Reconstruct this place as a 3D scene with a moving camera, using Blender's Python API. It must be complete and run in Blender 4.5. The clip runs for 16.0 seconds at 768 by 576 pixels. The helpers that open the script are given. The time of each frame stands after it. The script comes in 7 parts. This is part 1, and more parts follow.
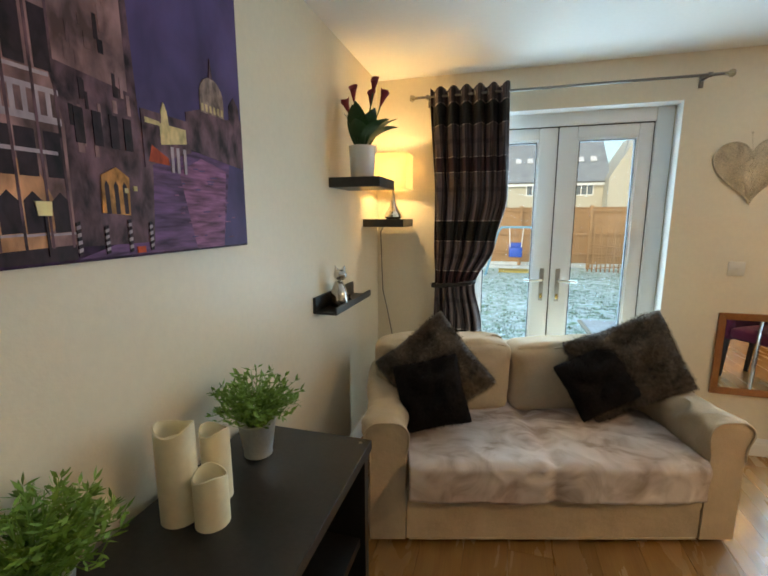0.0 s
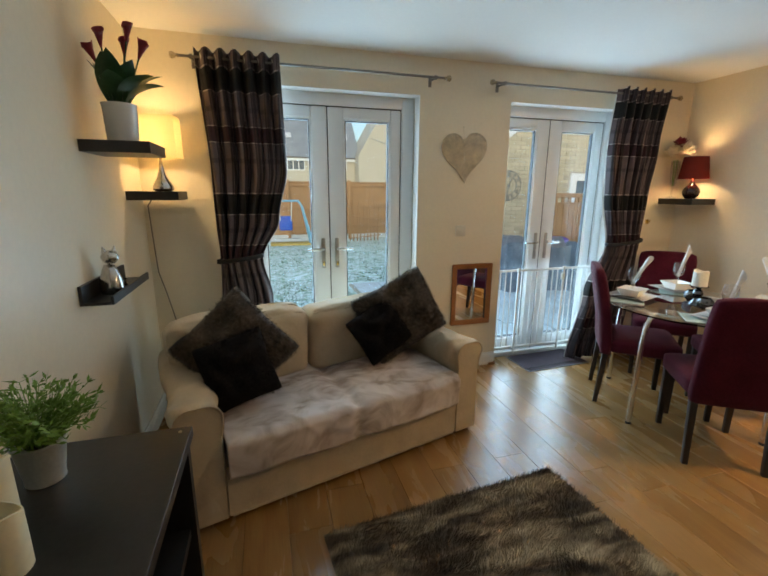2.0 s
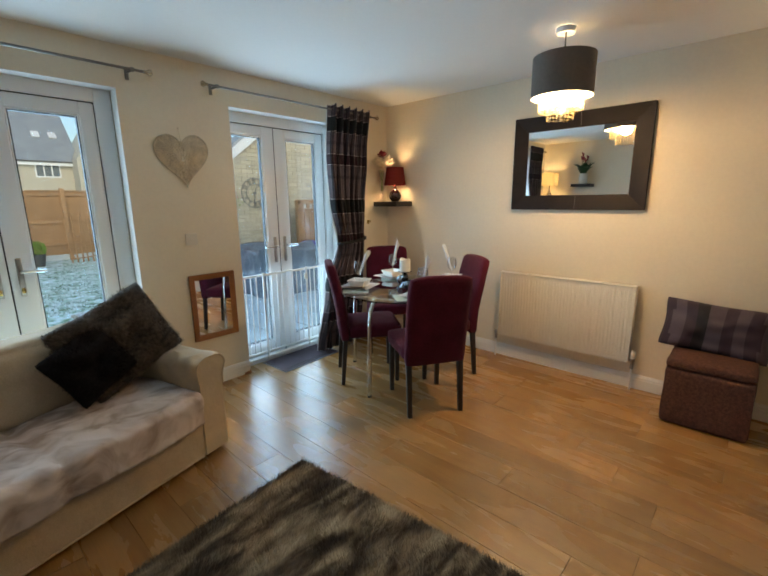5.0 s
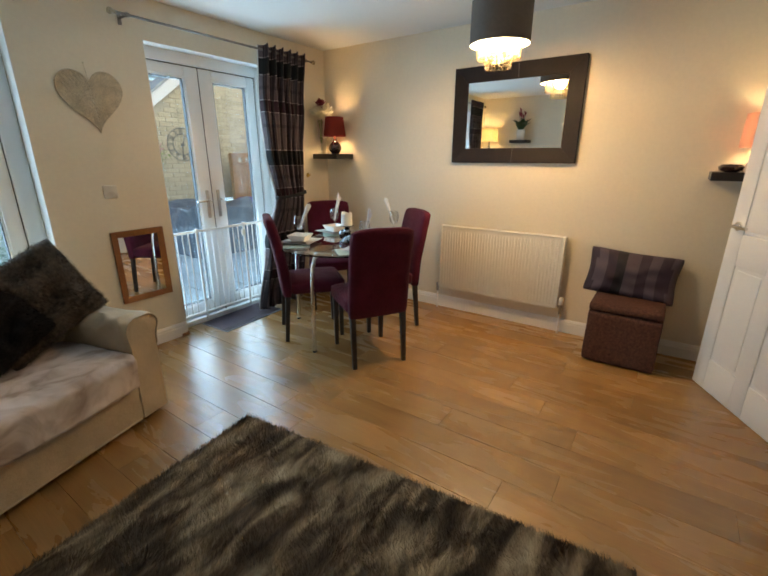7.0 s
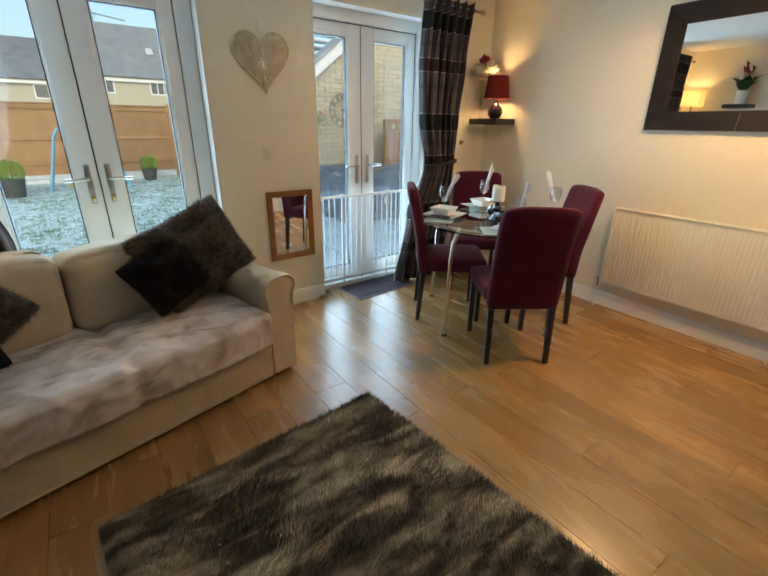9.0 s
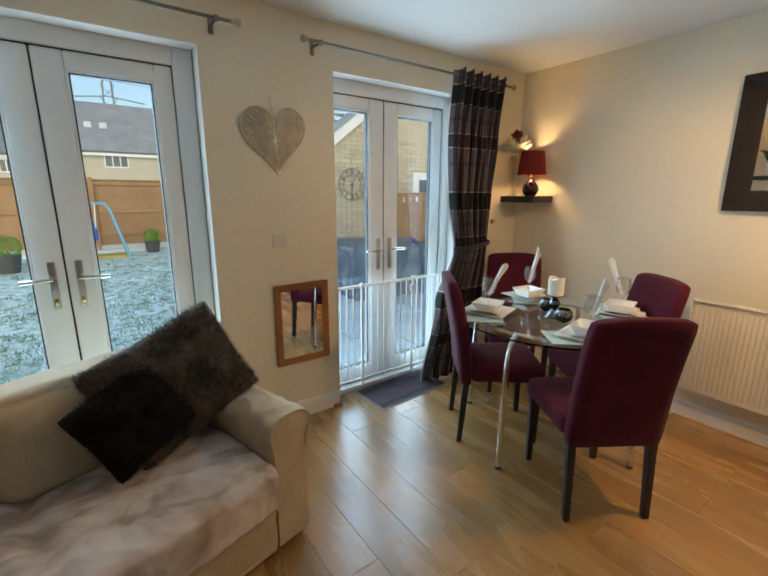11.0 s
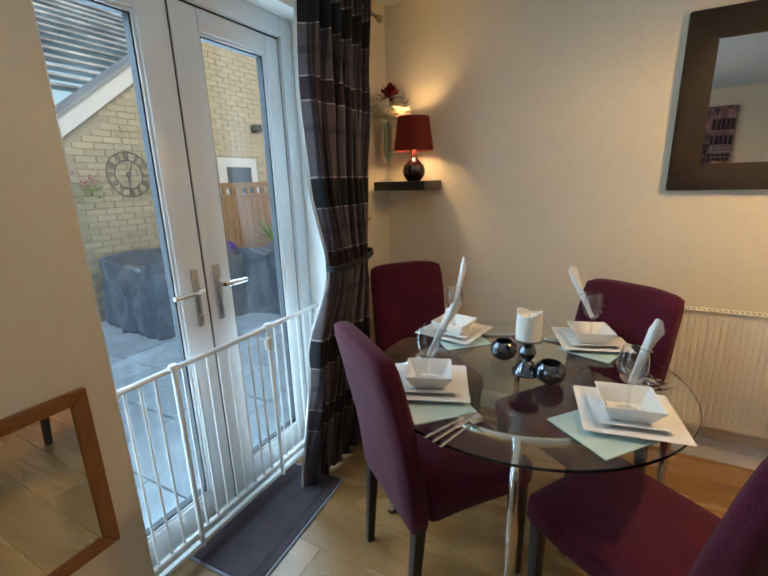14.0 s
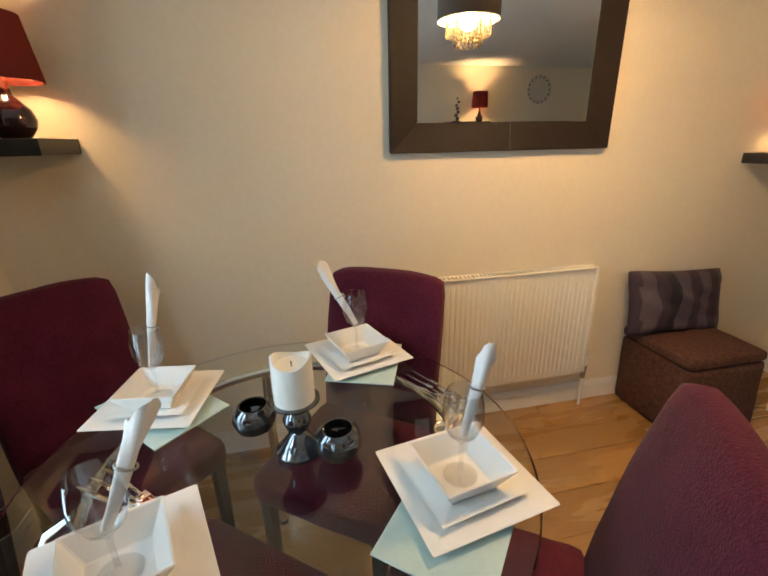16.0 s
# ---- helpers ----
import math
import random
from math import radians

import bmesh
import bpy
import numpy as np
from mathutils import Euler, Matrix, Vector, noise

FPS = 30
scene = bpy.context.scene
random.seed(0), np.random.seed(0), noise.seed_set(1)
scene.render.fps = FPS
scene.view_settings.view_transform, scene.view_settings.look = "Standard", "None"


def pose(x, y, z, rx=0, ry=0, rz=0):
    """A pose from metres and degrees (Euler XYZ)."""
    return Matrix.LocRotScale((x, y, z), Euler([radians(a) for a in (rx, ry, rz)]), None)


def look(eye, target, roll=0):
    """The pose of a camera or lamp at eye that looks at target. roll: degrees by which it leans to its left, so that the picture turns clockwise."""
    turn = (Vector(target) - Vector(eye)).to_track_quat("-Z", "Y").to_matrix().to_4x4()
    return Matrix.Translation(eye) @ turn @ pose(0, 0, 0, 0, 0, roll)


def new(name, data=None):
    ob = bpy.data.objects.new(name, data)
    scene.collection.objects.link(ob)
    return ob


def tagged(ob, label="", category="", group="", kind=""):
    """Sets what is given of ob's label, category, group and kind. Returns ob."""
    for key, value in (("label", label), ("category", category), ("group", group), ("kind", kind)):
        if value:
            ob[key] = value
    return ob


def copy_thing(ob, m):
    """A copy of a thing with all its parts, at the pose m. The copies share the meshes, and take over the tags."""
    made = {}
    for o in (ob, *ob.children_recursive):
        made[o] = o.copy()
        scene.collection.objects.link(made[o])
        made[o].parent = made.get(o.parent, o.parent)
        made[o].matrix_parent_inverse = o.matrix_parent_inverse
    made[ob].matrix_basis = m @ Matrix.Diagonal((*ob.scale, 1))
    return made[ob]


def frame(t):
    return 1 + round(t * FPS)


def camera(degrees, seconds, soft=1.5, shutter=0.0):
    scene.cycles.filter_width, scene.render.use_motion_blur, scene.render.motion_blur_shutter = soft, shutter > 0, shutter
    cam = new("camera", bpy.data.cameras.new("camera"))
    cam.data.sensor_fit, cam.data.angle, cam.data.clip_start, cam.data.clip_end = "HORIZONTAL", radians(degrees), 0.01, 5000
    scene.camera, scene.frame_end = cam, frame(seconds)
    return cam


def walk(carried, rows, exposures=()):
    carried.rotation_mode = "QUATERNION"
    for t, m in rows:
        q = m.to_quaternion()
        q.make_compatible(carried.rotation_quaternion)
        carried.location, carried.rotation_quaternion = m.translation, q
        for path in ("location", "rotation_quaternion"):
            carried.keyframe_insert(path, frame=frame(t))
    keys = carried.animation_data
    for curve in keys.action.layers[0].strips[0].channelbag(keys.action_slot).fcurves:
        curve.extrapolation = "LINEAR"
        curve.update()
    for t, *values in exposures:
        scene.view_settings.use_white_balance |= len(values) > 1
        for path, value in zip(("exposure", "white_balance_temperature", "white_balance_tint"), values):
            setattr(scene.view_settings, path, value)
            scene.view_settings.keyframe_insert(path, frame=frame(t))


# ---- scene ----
cam = camera(86.1, 16.0, soft=1.8)
PATH = [
    (0, (0.495, 0.218, 1.478), (-0.036, 2.117, 1.142), -0.1),
    (0.5, (0.456, 0.18, 1.494), (0.2, 2.124, 1.104), -0.1),
    (1, (0.437, 0.142, 1.486), (0.457, 2.097, 1.065), -0.1),
    (1.5, (0.368, 0.142, 1.473), (0.681, 2.068, 1.034), 0.1),
    (2, (0.374, 0.135, 1.473), (0.911, 2.008, 1.018), 0.3),
    (2.5, (0.414, 0.114, 1.453), (1.134, 1.924, 1.002), 0.1),
    (3, (0.451, 0.087, 1.453), (1.334, 1.823, 1.0), -0.3),
    (3.5, (0.489, 0.077, 1.449), (1.53, 1.723, 0.996), -0.6),
    (4, (0.517, 0.065, 1.452), (1.707, 1.609, 1.003), -0.6),
    (4.5, (0.543, 0.044, 1.456), (1.867, 1.478, 1.018), -0.6),
    (5, (0.561, 0.028, 1.445), (2.008, 1.344, 1.027), -0.6),
    (7.5, (0.578, 0.013, 1.394), (2.147, 1.081, 0.763), 0.3),
    (8, (0.598, 0.061, 1.388), (2.038, 1.264, 0.695), 0.6),
    (8.5, (0.658, 0.142, 1.383), (1.929, 1.501, 0.65), 0.8),
    (9, (0.753, 0.208, 1.366), (1.841, 1.715, 0.629), 0.7),
    (11.5, (1.023, 0.998, 1.456), (2.209, 2.563, 1.075), 1.0),
    (12, (1.116, 1.195, 1.451), (2.41, 2.681, 1.106), 0.6),
    (12.5, (1.195, 1.403, 1.454), (2.572, 2.813, 1.11), 0.1),
    (13, (1.314, 1.561, 1.453), (2.774, 2.871, 1.064), -0.4),
    (13.5, (1.494, 1.733, 1.449), (3.076, 2.876, 1.009), -1.0),
    (14, (1.654, 1.886, 1.438), (3.352, 2.814, 0.932), -1.7),
    (14.5, (1.811, 2.028, 1.43), (3.618, 2.669, 0.86), -1.9),
    (15, (2.005, 2.08, 1.408), (3.879, 2.387, 0.781), -1.9),
    (15.5, (2.186, 2.07, 1.403), (4.074, 2.022, 0.747), -1.5),
    (16, (2.31, 2.056, 1.396), (4.156, 1.671, 0.731), -1.2),
]
walk(cam, [(t, look(eye, target, roll)) for t, eye, target, roll in PATH],
     exposures=[(0.0, 1.08, 7800, 9), (1.0, 0.88, 7900, 9), (2.0, 0.68, 7500, 9), (4.0, 0.56, 7100, 9), (9.0, 0.80, 7500, 9), (11.5, 0.58, 7550, 10), (13.5, 0.44, 7700, 12), (14.0, 0.40, 7400, 11), (14.5, 0.40, 8400, 15), (15.0, 0.42, 9000, 20), (15.5, 0.48, 9400, 23), (16.0, 0.56, 8100, 14)])

# ---- world, sun, exposure ----
world = bpy.data.worlds.new("world")
scene.world = world
world.use_nodes = True
wn = world.node_tree.nodes
sky = wn.new("ShaderNodeTexSky")
sky.sky_type, sky.sun_disc = "NISHITA", False
sky.sun_elevation, sky.sun_rotation = radians(24), radians(200)
sky.air_density, sky.dust_density, sky.ozone_density = 1.2, 3.0, 3.0
wn["Background"].inputs["Strength"].default_value = 0.15
world.node_tree.links.new(sky.outputs[0], wn["Background"].inputs["Color"])
sun = new("sun", bpy.data.lights.new("sun", "SUN"))
sun.data.energy, sun.data.angle, sun.data.color = 0.9, radians(25), (0.60, 0.82, 1.0)
sun.matrix_world = look((0, 0, 20), (0 - 20 * math.sin(radians(200)), 0 - 20 * math.cos(radians(200)) * -1, 8))

# sky light that falls in through the two glazed doors
for x, w, tx in ((0.84, 32.0, 0.84), (2.73, 38.0, 2.73)):
    dl = new("door_skylight", bpy.data.lights.new("door_skylight", "AREA"))
    dl.data.shape, dl.data.size, dl.data.size_y = "RECTANGLE", 1.0, 1.85
    dl.data.energy, dl.data.color = w, (0.46, 0.72, 1.0)
    dl.matrix_world = look((x, 3.36, 1.05), (tx, 1.8, 1.05))


# ---- helpers of this scene ----
def thing(name, label, category, m=None, group="", kind=""):
    ob = new(name)
    ob.empty_display_size = 0.1
    if m is not None:
        ob.matrix_basis = m
    return tagged(ob, label, category, group, kind)


def mesh_of(name, bm, material, smooth=False, auto=None):
    bmesh.ops.recalc_face_normals(bm, faces=bm.faces)
    me = bpy.data.meshes.new(name)
    if smooth:
        for f in bm.faces:
            f.smooth = True
        if auto is not None:
            for e in bm.edges:
                if len(e.link_faces) == 2 and e.calc_face_angle(0) > radians(auto):
                    e.smooth = False
    bm.to_mesh(me)
    bm.free()
    if material:
        me.materials.append(material)
    return me


def part(name, bm, material, parent, label="", smooth=False, auto=35, m=None):
    ob = new(name, mesh_of(name, bm, material, smooth, auto))
    ob.parent = parent
    if m is not None:
        ob.matrix_basis = m
    return tagged(ob, label)


def solid(name, bm, material, label, category="", kind="", smooth=False, auto=35, m=None, group=""):
    ob = new(name, mesh_of(name, bm, material, smooth, auto))
    if m is not None:
        ob.matrix_basis = m
    return tagged(ob, label, category, group, kind)


def box(bm, x0, x1, y0, y1, z0, z1, bevel=0.0, seg=2, m=None):
    r = bmesh.ops.create_cube(bm, size=1.0)
    vs = r["verts"]
    for v in vs:
        v.co = Vector((x0 + (v.co.x + 0.5) * (x1 - x0), y0 + (v.co.y + 0.5) * (y1 - y0), z0 + (v.co.z + 0.5) * (z1 - z0)))
    if bevel > 0:
        es = list({e for v in vs for e in v.link_edges})
        r = bmesh.ops.bevel(bm, geom=es, offset=bevel, segments=seg, profile=0.5, affect="EDGES")
        vs = list({v for f in r["faces"] for v in f.verts} | {v for v in vs if v.is_valid})
    if m is not None:
        bmesh.ops.transform(bm, matrix=m, verts=[v for v in vs if v.is_valid])
    return bm


def B(*a, **k):
    return box(bmesh.new(), *a, **k)


def lathe(profile, seg=24, m=None, bm=None):
    """Turns (radius, height) pairs round z."""
    bm = bm or bmesh.new()
    rings = []
    for r, z in profile:
        if r < 1e-5:
            rings.append([bm.verts.new((0, 0, z))])
        else:
            rings.append([bm.verts.new((r * math.cos(2 * math.pi * k / seg), r * math.sin(2 * math.pi * k / seg), z)) for k in range(seg)])
    for a, b in zip(rings, rings[1:]):
        for k in range(seg):
            j = (k + 1) % seg
            f = [a[k % len(a)], a[j % len(a)], b[j % len(b)], b[k % len(b)]]
            f = [v for i, v in enumerate(f) if v not in f[:i]]
            if len(f) > 2:
                bm.faces.new(f)
    if m is not None:
        bmesh.ops.transform(bm, matrix=m, verts=[v for r in rings for v in r])
    return bm


def tube(points, radius, seg=10, bm=None, closed=False):
    """A round bar along points; radius may be a list."""
    bm = bm or bmesh.new()
    pts = [Vector(p) for p in points]
    n = len(pts)
    rings, up = [], None
    for i, p in enumerate(pts):
        a = pts[(i - 1) % n] if (closed or i) else p
        b = pts[(i + 1) % n] if (closed or i < n - 1) else p
        d = (b - a).normalized()
        if up is None:
            up = d.orthogonal().normalized()
        up = (up - d * up.dot(d)).normalized()
        s = d.cross(up)
        r = radius[i] if isinstance(radius, (list, tuple)) else radius
        rings.append([bm.verts.new(p + r * (math.cos(2 * math.pi * k / seg) * up + math.sin(2 * math.pi * k / seg) * s)) for k in range(seg)])
    for i in range(n if closed else n - 1):
        a, b = rings[i], rings[(i + 1) % n]
        for k in range(seg):
            bm.faces.new((a[k], a[(k + 1) % seg], b[(k + 1) % seg], b[k]))
    if not closed:
        bm.faces.new(rings[0])
        bm.faces.new(rings[-1])
    return bm


def pillow(w, h, t, n=14, power=2.4, wob=0.0, bm=None):
    """A stuffed cushion in its local xz plane, t thick along y."""
    bm = bm or bmesh.new()
    grid = {}
    for side in (1, -1):
        for i in range(n + 1):
            for j in range(n + 1):
                edge = i in (0, n) or j in (0, n)
                if side < 0 and edge:
                    grid[side, i, j] = grid[1, i, j]
                    continue
                u, v = 2 * i / n - 1, 2 * j / n - 1
                k = max(0.0, (1 - abs(u) ** power) * (1 - abs(v) ** power)) ** 0.55
                x = u * w / 2 * (1 - 0.11 * (1 - v * v))
                z = v * h / 2 * (1 - 0.11 * (1 - u * u))
                rc = 1 - 0.075 * (u * v) ** 4
                x, z = x * rc, z * rc
                o = wob * noise.noise(Vector((u * 2.2, v * 2.2, side * 3.7 + w)))
                grid[side, i, j] = bm.verts.new((x, side * t / 2 * k + o * k, z))
        for i in range(n):
            for j in range(n):
                bm.faces.new((grid[side, i, j], grid[side, i + 1, j], grid[side, i + 1, j + 1], grid[side, i, j + 1]))
    return bm


def fur_on(mesh, count, length, width, lean=(0, 0, 0), seed=1, only_up=False):
    """Short tufts standing on a mesh's faces."""
    rng = random.Random(seed)
    polys = [p for p in mesh.polygons if (not only_up or p.normal.z > 0.3)]
    areas = np.array([p.area for p in polys])
    cum = np.cumsum(areas / areas.sum())
    verts, faces = [], []
    lean = Vector(lean)
    for _ in range(count):
        p = polys[min(int(np.searchsorted(cum, rng.random())), len(polys) - 1)]
        vs = [mesh.vertices[i].co for i in p.vertices]
        a, b = rng.random(), rng.random()
        if len(vs) == 4:
            c = vs[0].lerp(vs[1], a).lerp(vs[3].lerp(vs[2], a), b)
        else:
            if a + b > 1:
                a, b = 1 - a, 1 - b
            c = vs[0] + (vs[1] - vs[0]) * a + (vs[2] - vs[0]) * b
        swirl = Vector((noise.noise(c * 9), noise.noise(c * 9 + Vector((5, 3, 1))), noise.noise(c * 9 + Vector((1, 7, 2)))))
        d = (p.normal * 0.55 + lean + swirl * 0.9 + Vector((rng.uniform(-1, 1), rng.uniform(-1, 1), rng.uniform(-1, 1))) * 0.35).normalized()
        s = d.cross(Vector((rng.uniform(-1, 1), rng.uniform(-1, 1), rng.uniform(-1, 1)))).normalized() * width
        ln = length * rng.uniform(0.6, 1.25)
        k = len(verts)
        verts += [c - s, c + s, c + d * ln]
        faces.append((k, k + 1, k + 2))
    me = bpy.data.meshes.new("fur")
    me.from_pydata([tuple(v) for v in verts], [], faces)
    return me


# ---- materials ----
def mat(name, color, rough=0.6, metal=0.0, var=0.08, scale=6.0, fine=60.0, bump=0.0, bump_scale=80.0, spec=0.5, sheen=0.0, island=0.0, coat=0.0):
    """Principled surface with two scales of tone variation and a fine relief."""
    m = bpy.data.materials.new(name)
    m.use_nodes = True
    nt = m.node_tree
    n, l = nt.nodes, nt.links
    p = n["Principled BSDF"]
    co = n.new("ShaderNodeTexCoord")
    big, small = n.new("ShaderNodeTexNoise"), n.new("ShaderNodeTexNoise")
    big.inputs["Scale"].default_value, small.inputs["Scale"].default_value = scale, fine
    big.inputs["Detail"].default_value = 4
    l.new(co.outputs["Object"], big.inputs["Vector"])
    l.new(co.outputs["Object"], small.inputs["Vector"])
    add = n.new("ShaderNodeMath")
    add.operation = "ADD"
    l.new(big.outputs[0], add.inputs[0])
    l.new(small.outputs[0], add.inputs[1])
    mr = n.new("ShaderNodeMapRange")
    mr.inputs["From Min"].default_value, mr.inputs["From Max"].default_value = 0.6, 1.4
    mr.inputs["To Min"].default_value, mr.inputs["To Max"].default_value = 1 - var, 1 + var
    l.new(add.outputs[0], mr.inputs["Value"])
    hsv = n.new("ShaderNodeHueSaturation")
    hsv.inputs["Color"].default_value = (*color, 1)
    last = mr.outputs[0]
    if island:
        oi = n.new("ShaderNodeObjectInfo")
        r2 = n.new("ShaderNodeMapRange")
        r2.inputs["To Min"].default_value, r2.inputs["To Max"].default_value = 1 - island, 1 + island
        l.new(oi.outputs["Random"], r2.inputs["Value"])
        mu = n.new("ShaderNodeMath")
        mu.operation = "MULTIPLY"
        l.new(last, mu.inputs[0])
        l.new(r2.outputs[0], mu.inputs[1])
        last = mu.outputs[0]
    l.new(last, hsv.inputs["Value"])
    l.new(hsv.outputs[0], p.inputs["Base Color"])
    p.inputs["Roughness"].default_value = rough
    p.inputs["Metallic"].default_value = metal
    p.inputs["Specular IOR Level"].default_value = spec
    p.inputs["Sheen Weight"].default_value = sheen
    p.inputs["Coat Weight"].default_value = coat
    if bump:
        bt = n.new("ShaderNodeTexNoise")
        bt.inputs["Scale"].default_value, bt.inputs["Detail"].default_value = bump_scale, 3
        l.new(co.outputs["Object"], bt.inputs["Vector"])
        b = n.new("ShaderNodeBump")
        b.inputs["Strength"].default_value, b.inputs["Distance"].default_value = bump, 0.004
        l.new(bt.outputs[0], b.inputs["Height"])
        l.new(b.outputs[0], p.inputs["Normal"])
    return m


def glass_mat(name, color=(1, 1, 1), rough=0.0, ior=1.45):
    m = bpy.data.materials.new(name)
    m.use_nodes = True
    p = m.node_tree.nodes["Principled BSDF"]
    p.inputs["Base Color"].default_value = (*color, 1)
    p.inputs["Transmission Weight"].default_value = 1
    p.inputs["Roughness"].default_value = rough
    p.inputs["IOR"].default_value = ior
    return m


def thin_glass(name, tint=(0.97, 0.985, 0.98), base=0.035, gloss=0.6):
    m = bpy.data.materials.new(name)
    m.use_nodes = True
    n, l = m.node_tree.nodes, m.node_tree.links
    n.remove(n["Principled BSDF"])
    tr, gl, fr, mx = n.new("ShaderNodeBsdfTransparent"), n.new("ShaderNodeBsdfGlossy"), n.new("ShaderNodeLayerWeight"), n.new("ShaderNodeMixShader")
    pw, sc = n.new("ShaderNodeMath"), n.new("ShaderNodeMath")
    pw.operation, sc.operation = "POWER", "MULTIPLY_ADD"
    pw.inputs[1].default_value = 4.0
    sc.inputs[1].default_value, sc.inputs[2].default_value = gloss, base
    tr.inputs["Color"].default_value = (*tint, 1)
    gl.inputs["Roughness"].default_value = 0.0
    l.new(fr.outputs["Facing"], pw.inputs[0])
    l.new(pw.outputs[0], sc.inputs[0])
    l.new(sc.outputs[0], mx.inputs[0])
    l.new(tr.outputs[0], mx.inputs[1])
    l.new(gl.outputs[0], mx.inputs[2])
    l.new(mx.outputs[0], n["Material Output"].inputs["Surface"])
    return m


def shade_mat(name, color, through_share=0.5, gaps=0.0):
    """Lampshade cloth that lets the bulb shine through."""
    m = bpy.data.materials.new(name)
    m.use_nodes = True
    n, l = m.node_tree.nodes, m.node_tree.links
    n.remove(n["Principled BSDF"])
    d, t, mx = n.new("ShaderNodeBsdfDiffuse"), n.new("ShaderNodeBsdfTranslucent"), n.new("ShaderNodeMixShader")
    no = n.new("ShaderNodeTexNoise")
    no.inputs["Scale"].default_value = 400
    mc = n.new("ShaderNodeMix")
    mc.data_type = "RGBA"
    mc.inputs[6].default_value = (*[c * 0.88 for c in color], 1)
    mc.inputs[7].default_value = (*color, 1)
    l.new(no.outputs[0], mc.inputs[0])
    l.new(mc.outputs[2], d.inputs["Color"])
    l.new(mc.outputs[2], t.inputs["Color"])
    mx.inputs[0].default_value = through_share
    l.new(d.outputs[0], mx.inputs[1])
    l.new(t.outputs[0], mx.inputs[2])
    weave, open_mix = n.new("ShaderNodeBsdfTransparent"), n.new("ShaderNodeMixShader")
    open_mix.inputs[0].default_value = gaps
    l.new(mx.outputs[0], open_mix.inputs[1])
    l.new(weave.outputs[0], open_mix.inputs[2])
    l.new(open_mix.outputs[0], n["Material Output"].inputs["Surface"])
    return m


def glow_mat(name, color, strength):
    m = bpy.data.materials.new(name)
    m.use_nodes = True
    p = m.node_tree.nodes["Principled BSDF"]
    p.inputs["Base Color"].default_value = (*color, 1)
    p.inputs["Emission Color"].default_value = (*color, 1)
    p.inputs["Emission Strength"].default_value = strength
    return m


M_WALL = mat("wall_paint", (0.80, 0.715, 0.565), 0.42, var=0.035, scale=1.3, fine=45, bump=0.10, bump_scale=120, spec=0.5)
M_CEIL = mat("ceiling_paint", (0.86, 0.85, 0.82), 0.85, var=0.02, scale=1.5, fine=60, bump=0.1, bump_scale=220, spec=0.2)
M_WHITE = mat("white_gloss_paint", (0.83, 0.82, 0.79), 0.35, var=0.025, scale=4, fine=90, bump=0.04, bump_scale=60)
M_UPVC = mat("white_upvc", (0.80, 0.81, 0.81), 0.28, var=0.02, scale=5, fine=120)
M_SEAL = mat("black_gasket", (0.015, 0.015, 0.017), 0.6)
M_CHROME = mat("chrome", (0.75, 0.74, 0.72), 0.12, 1.0, var=0.05, scale=12)
M_STEEL = mat("brushed_steel", (0.45, 0.43, 0.40), 0.3, 1.0, var=0.1, scale=20, fine=200)
M_ROD = mat("dark_pewter", (0.22, 0.20, 0.18), 0.35, 0.9, var=0.1, scale=20)
M_CLOCK = mat("weathered_grey_iron", (0.20, 0.20, 0.19), 0.7, var=0.2)
M_BRASS = mat("brass", (0.75, 0.55, 0.22), 0.22, 1.0, var=0.1, scale=30)
M_BLACKWOOD = mat("black_brown_veneer", (0.018, 0.016, 0.015), 0.38, var=0.35, scale=8, fine=70, bump=0.08, bump_scale=90)
M_DARKWOOD = mat("dark_stained_wood", (0.022, 0.014, 0.012), 0.4, var=0.3, scale=10, fine=90, bump=0.08)
M_FRAME = mat("dark_leather_frame", (0.016, 0.010, 0.008), 0.55, var=0.3, scale=14, fine=120, bump=0.3, bump_scale=140, spec=0.25)
M_PINE = mat("orange_pine_frame", (0.30, 0.12, 0.04), 0.4, var=0.25, scale=12, fine=90, bump=0.08)
M_LINING = mat("white_curtain_lining", (0.78, 0.76, 0.72), 0.85, var=0.03, bump=0.15, bump_scale=300)
M_MAROON = mat("maroon_chair_fabric", (0.082, 0.010, 0.024), 0.92, var=0.38, scale=7, fine=140, bump=0.7, bump_scale=260, spec=0.1, sheen=0.08)
M_SOFA = mat("beige_sofa_cotton", (0.56, 0.455, 0.325), 0.92, var=0.16, scale=9, fine=240, bump=0.6, bump_scale=38, spec=0.15, sheen=0.15)
M_FURCUSH = mat("brown_fur", (0.082, 0.062, 0.047), 0.9, var=0.75, scale=11, fine=45, spec=0.15, sheen=0.2)
M_BLACKCUSH = mat("black_fluff", (0.017, 0.014, 0.014), 0.95, var=0.4, scale=9, fine=80, spec=0.1)
M_MAT = mat("purple_grey_mat", (0.085, 0.066, 0.078), 0.95, var=0.25, scale=9, fine=300, bump=0.5, bump_scale=300, spec=0.1)
M_MATEDGE = mat("grey_rubber_edge", (0.25, 0.26, 0.29), 0.7)
M_OTTO = mat("brown_rattan_cloth", (0.098, 0.043, 0.030), 0.85, var=0.55, scale=60, fine=170, bump=0.9, bump_scale=150, spec=0.2)
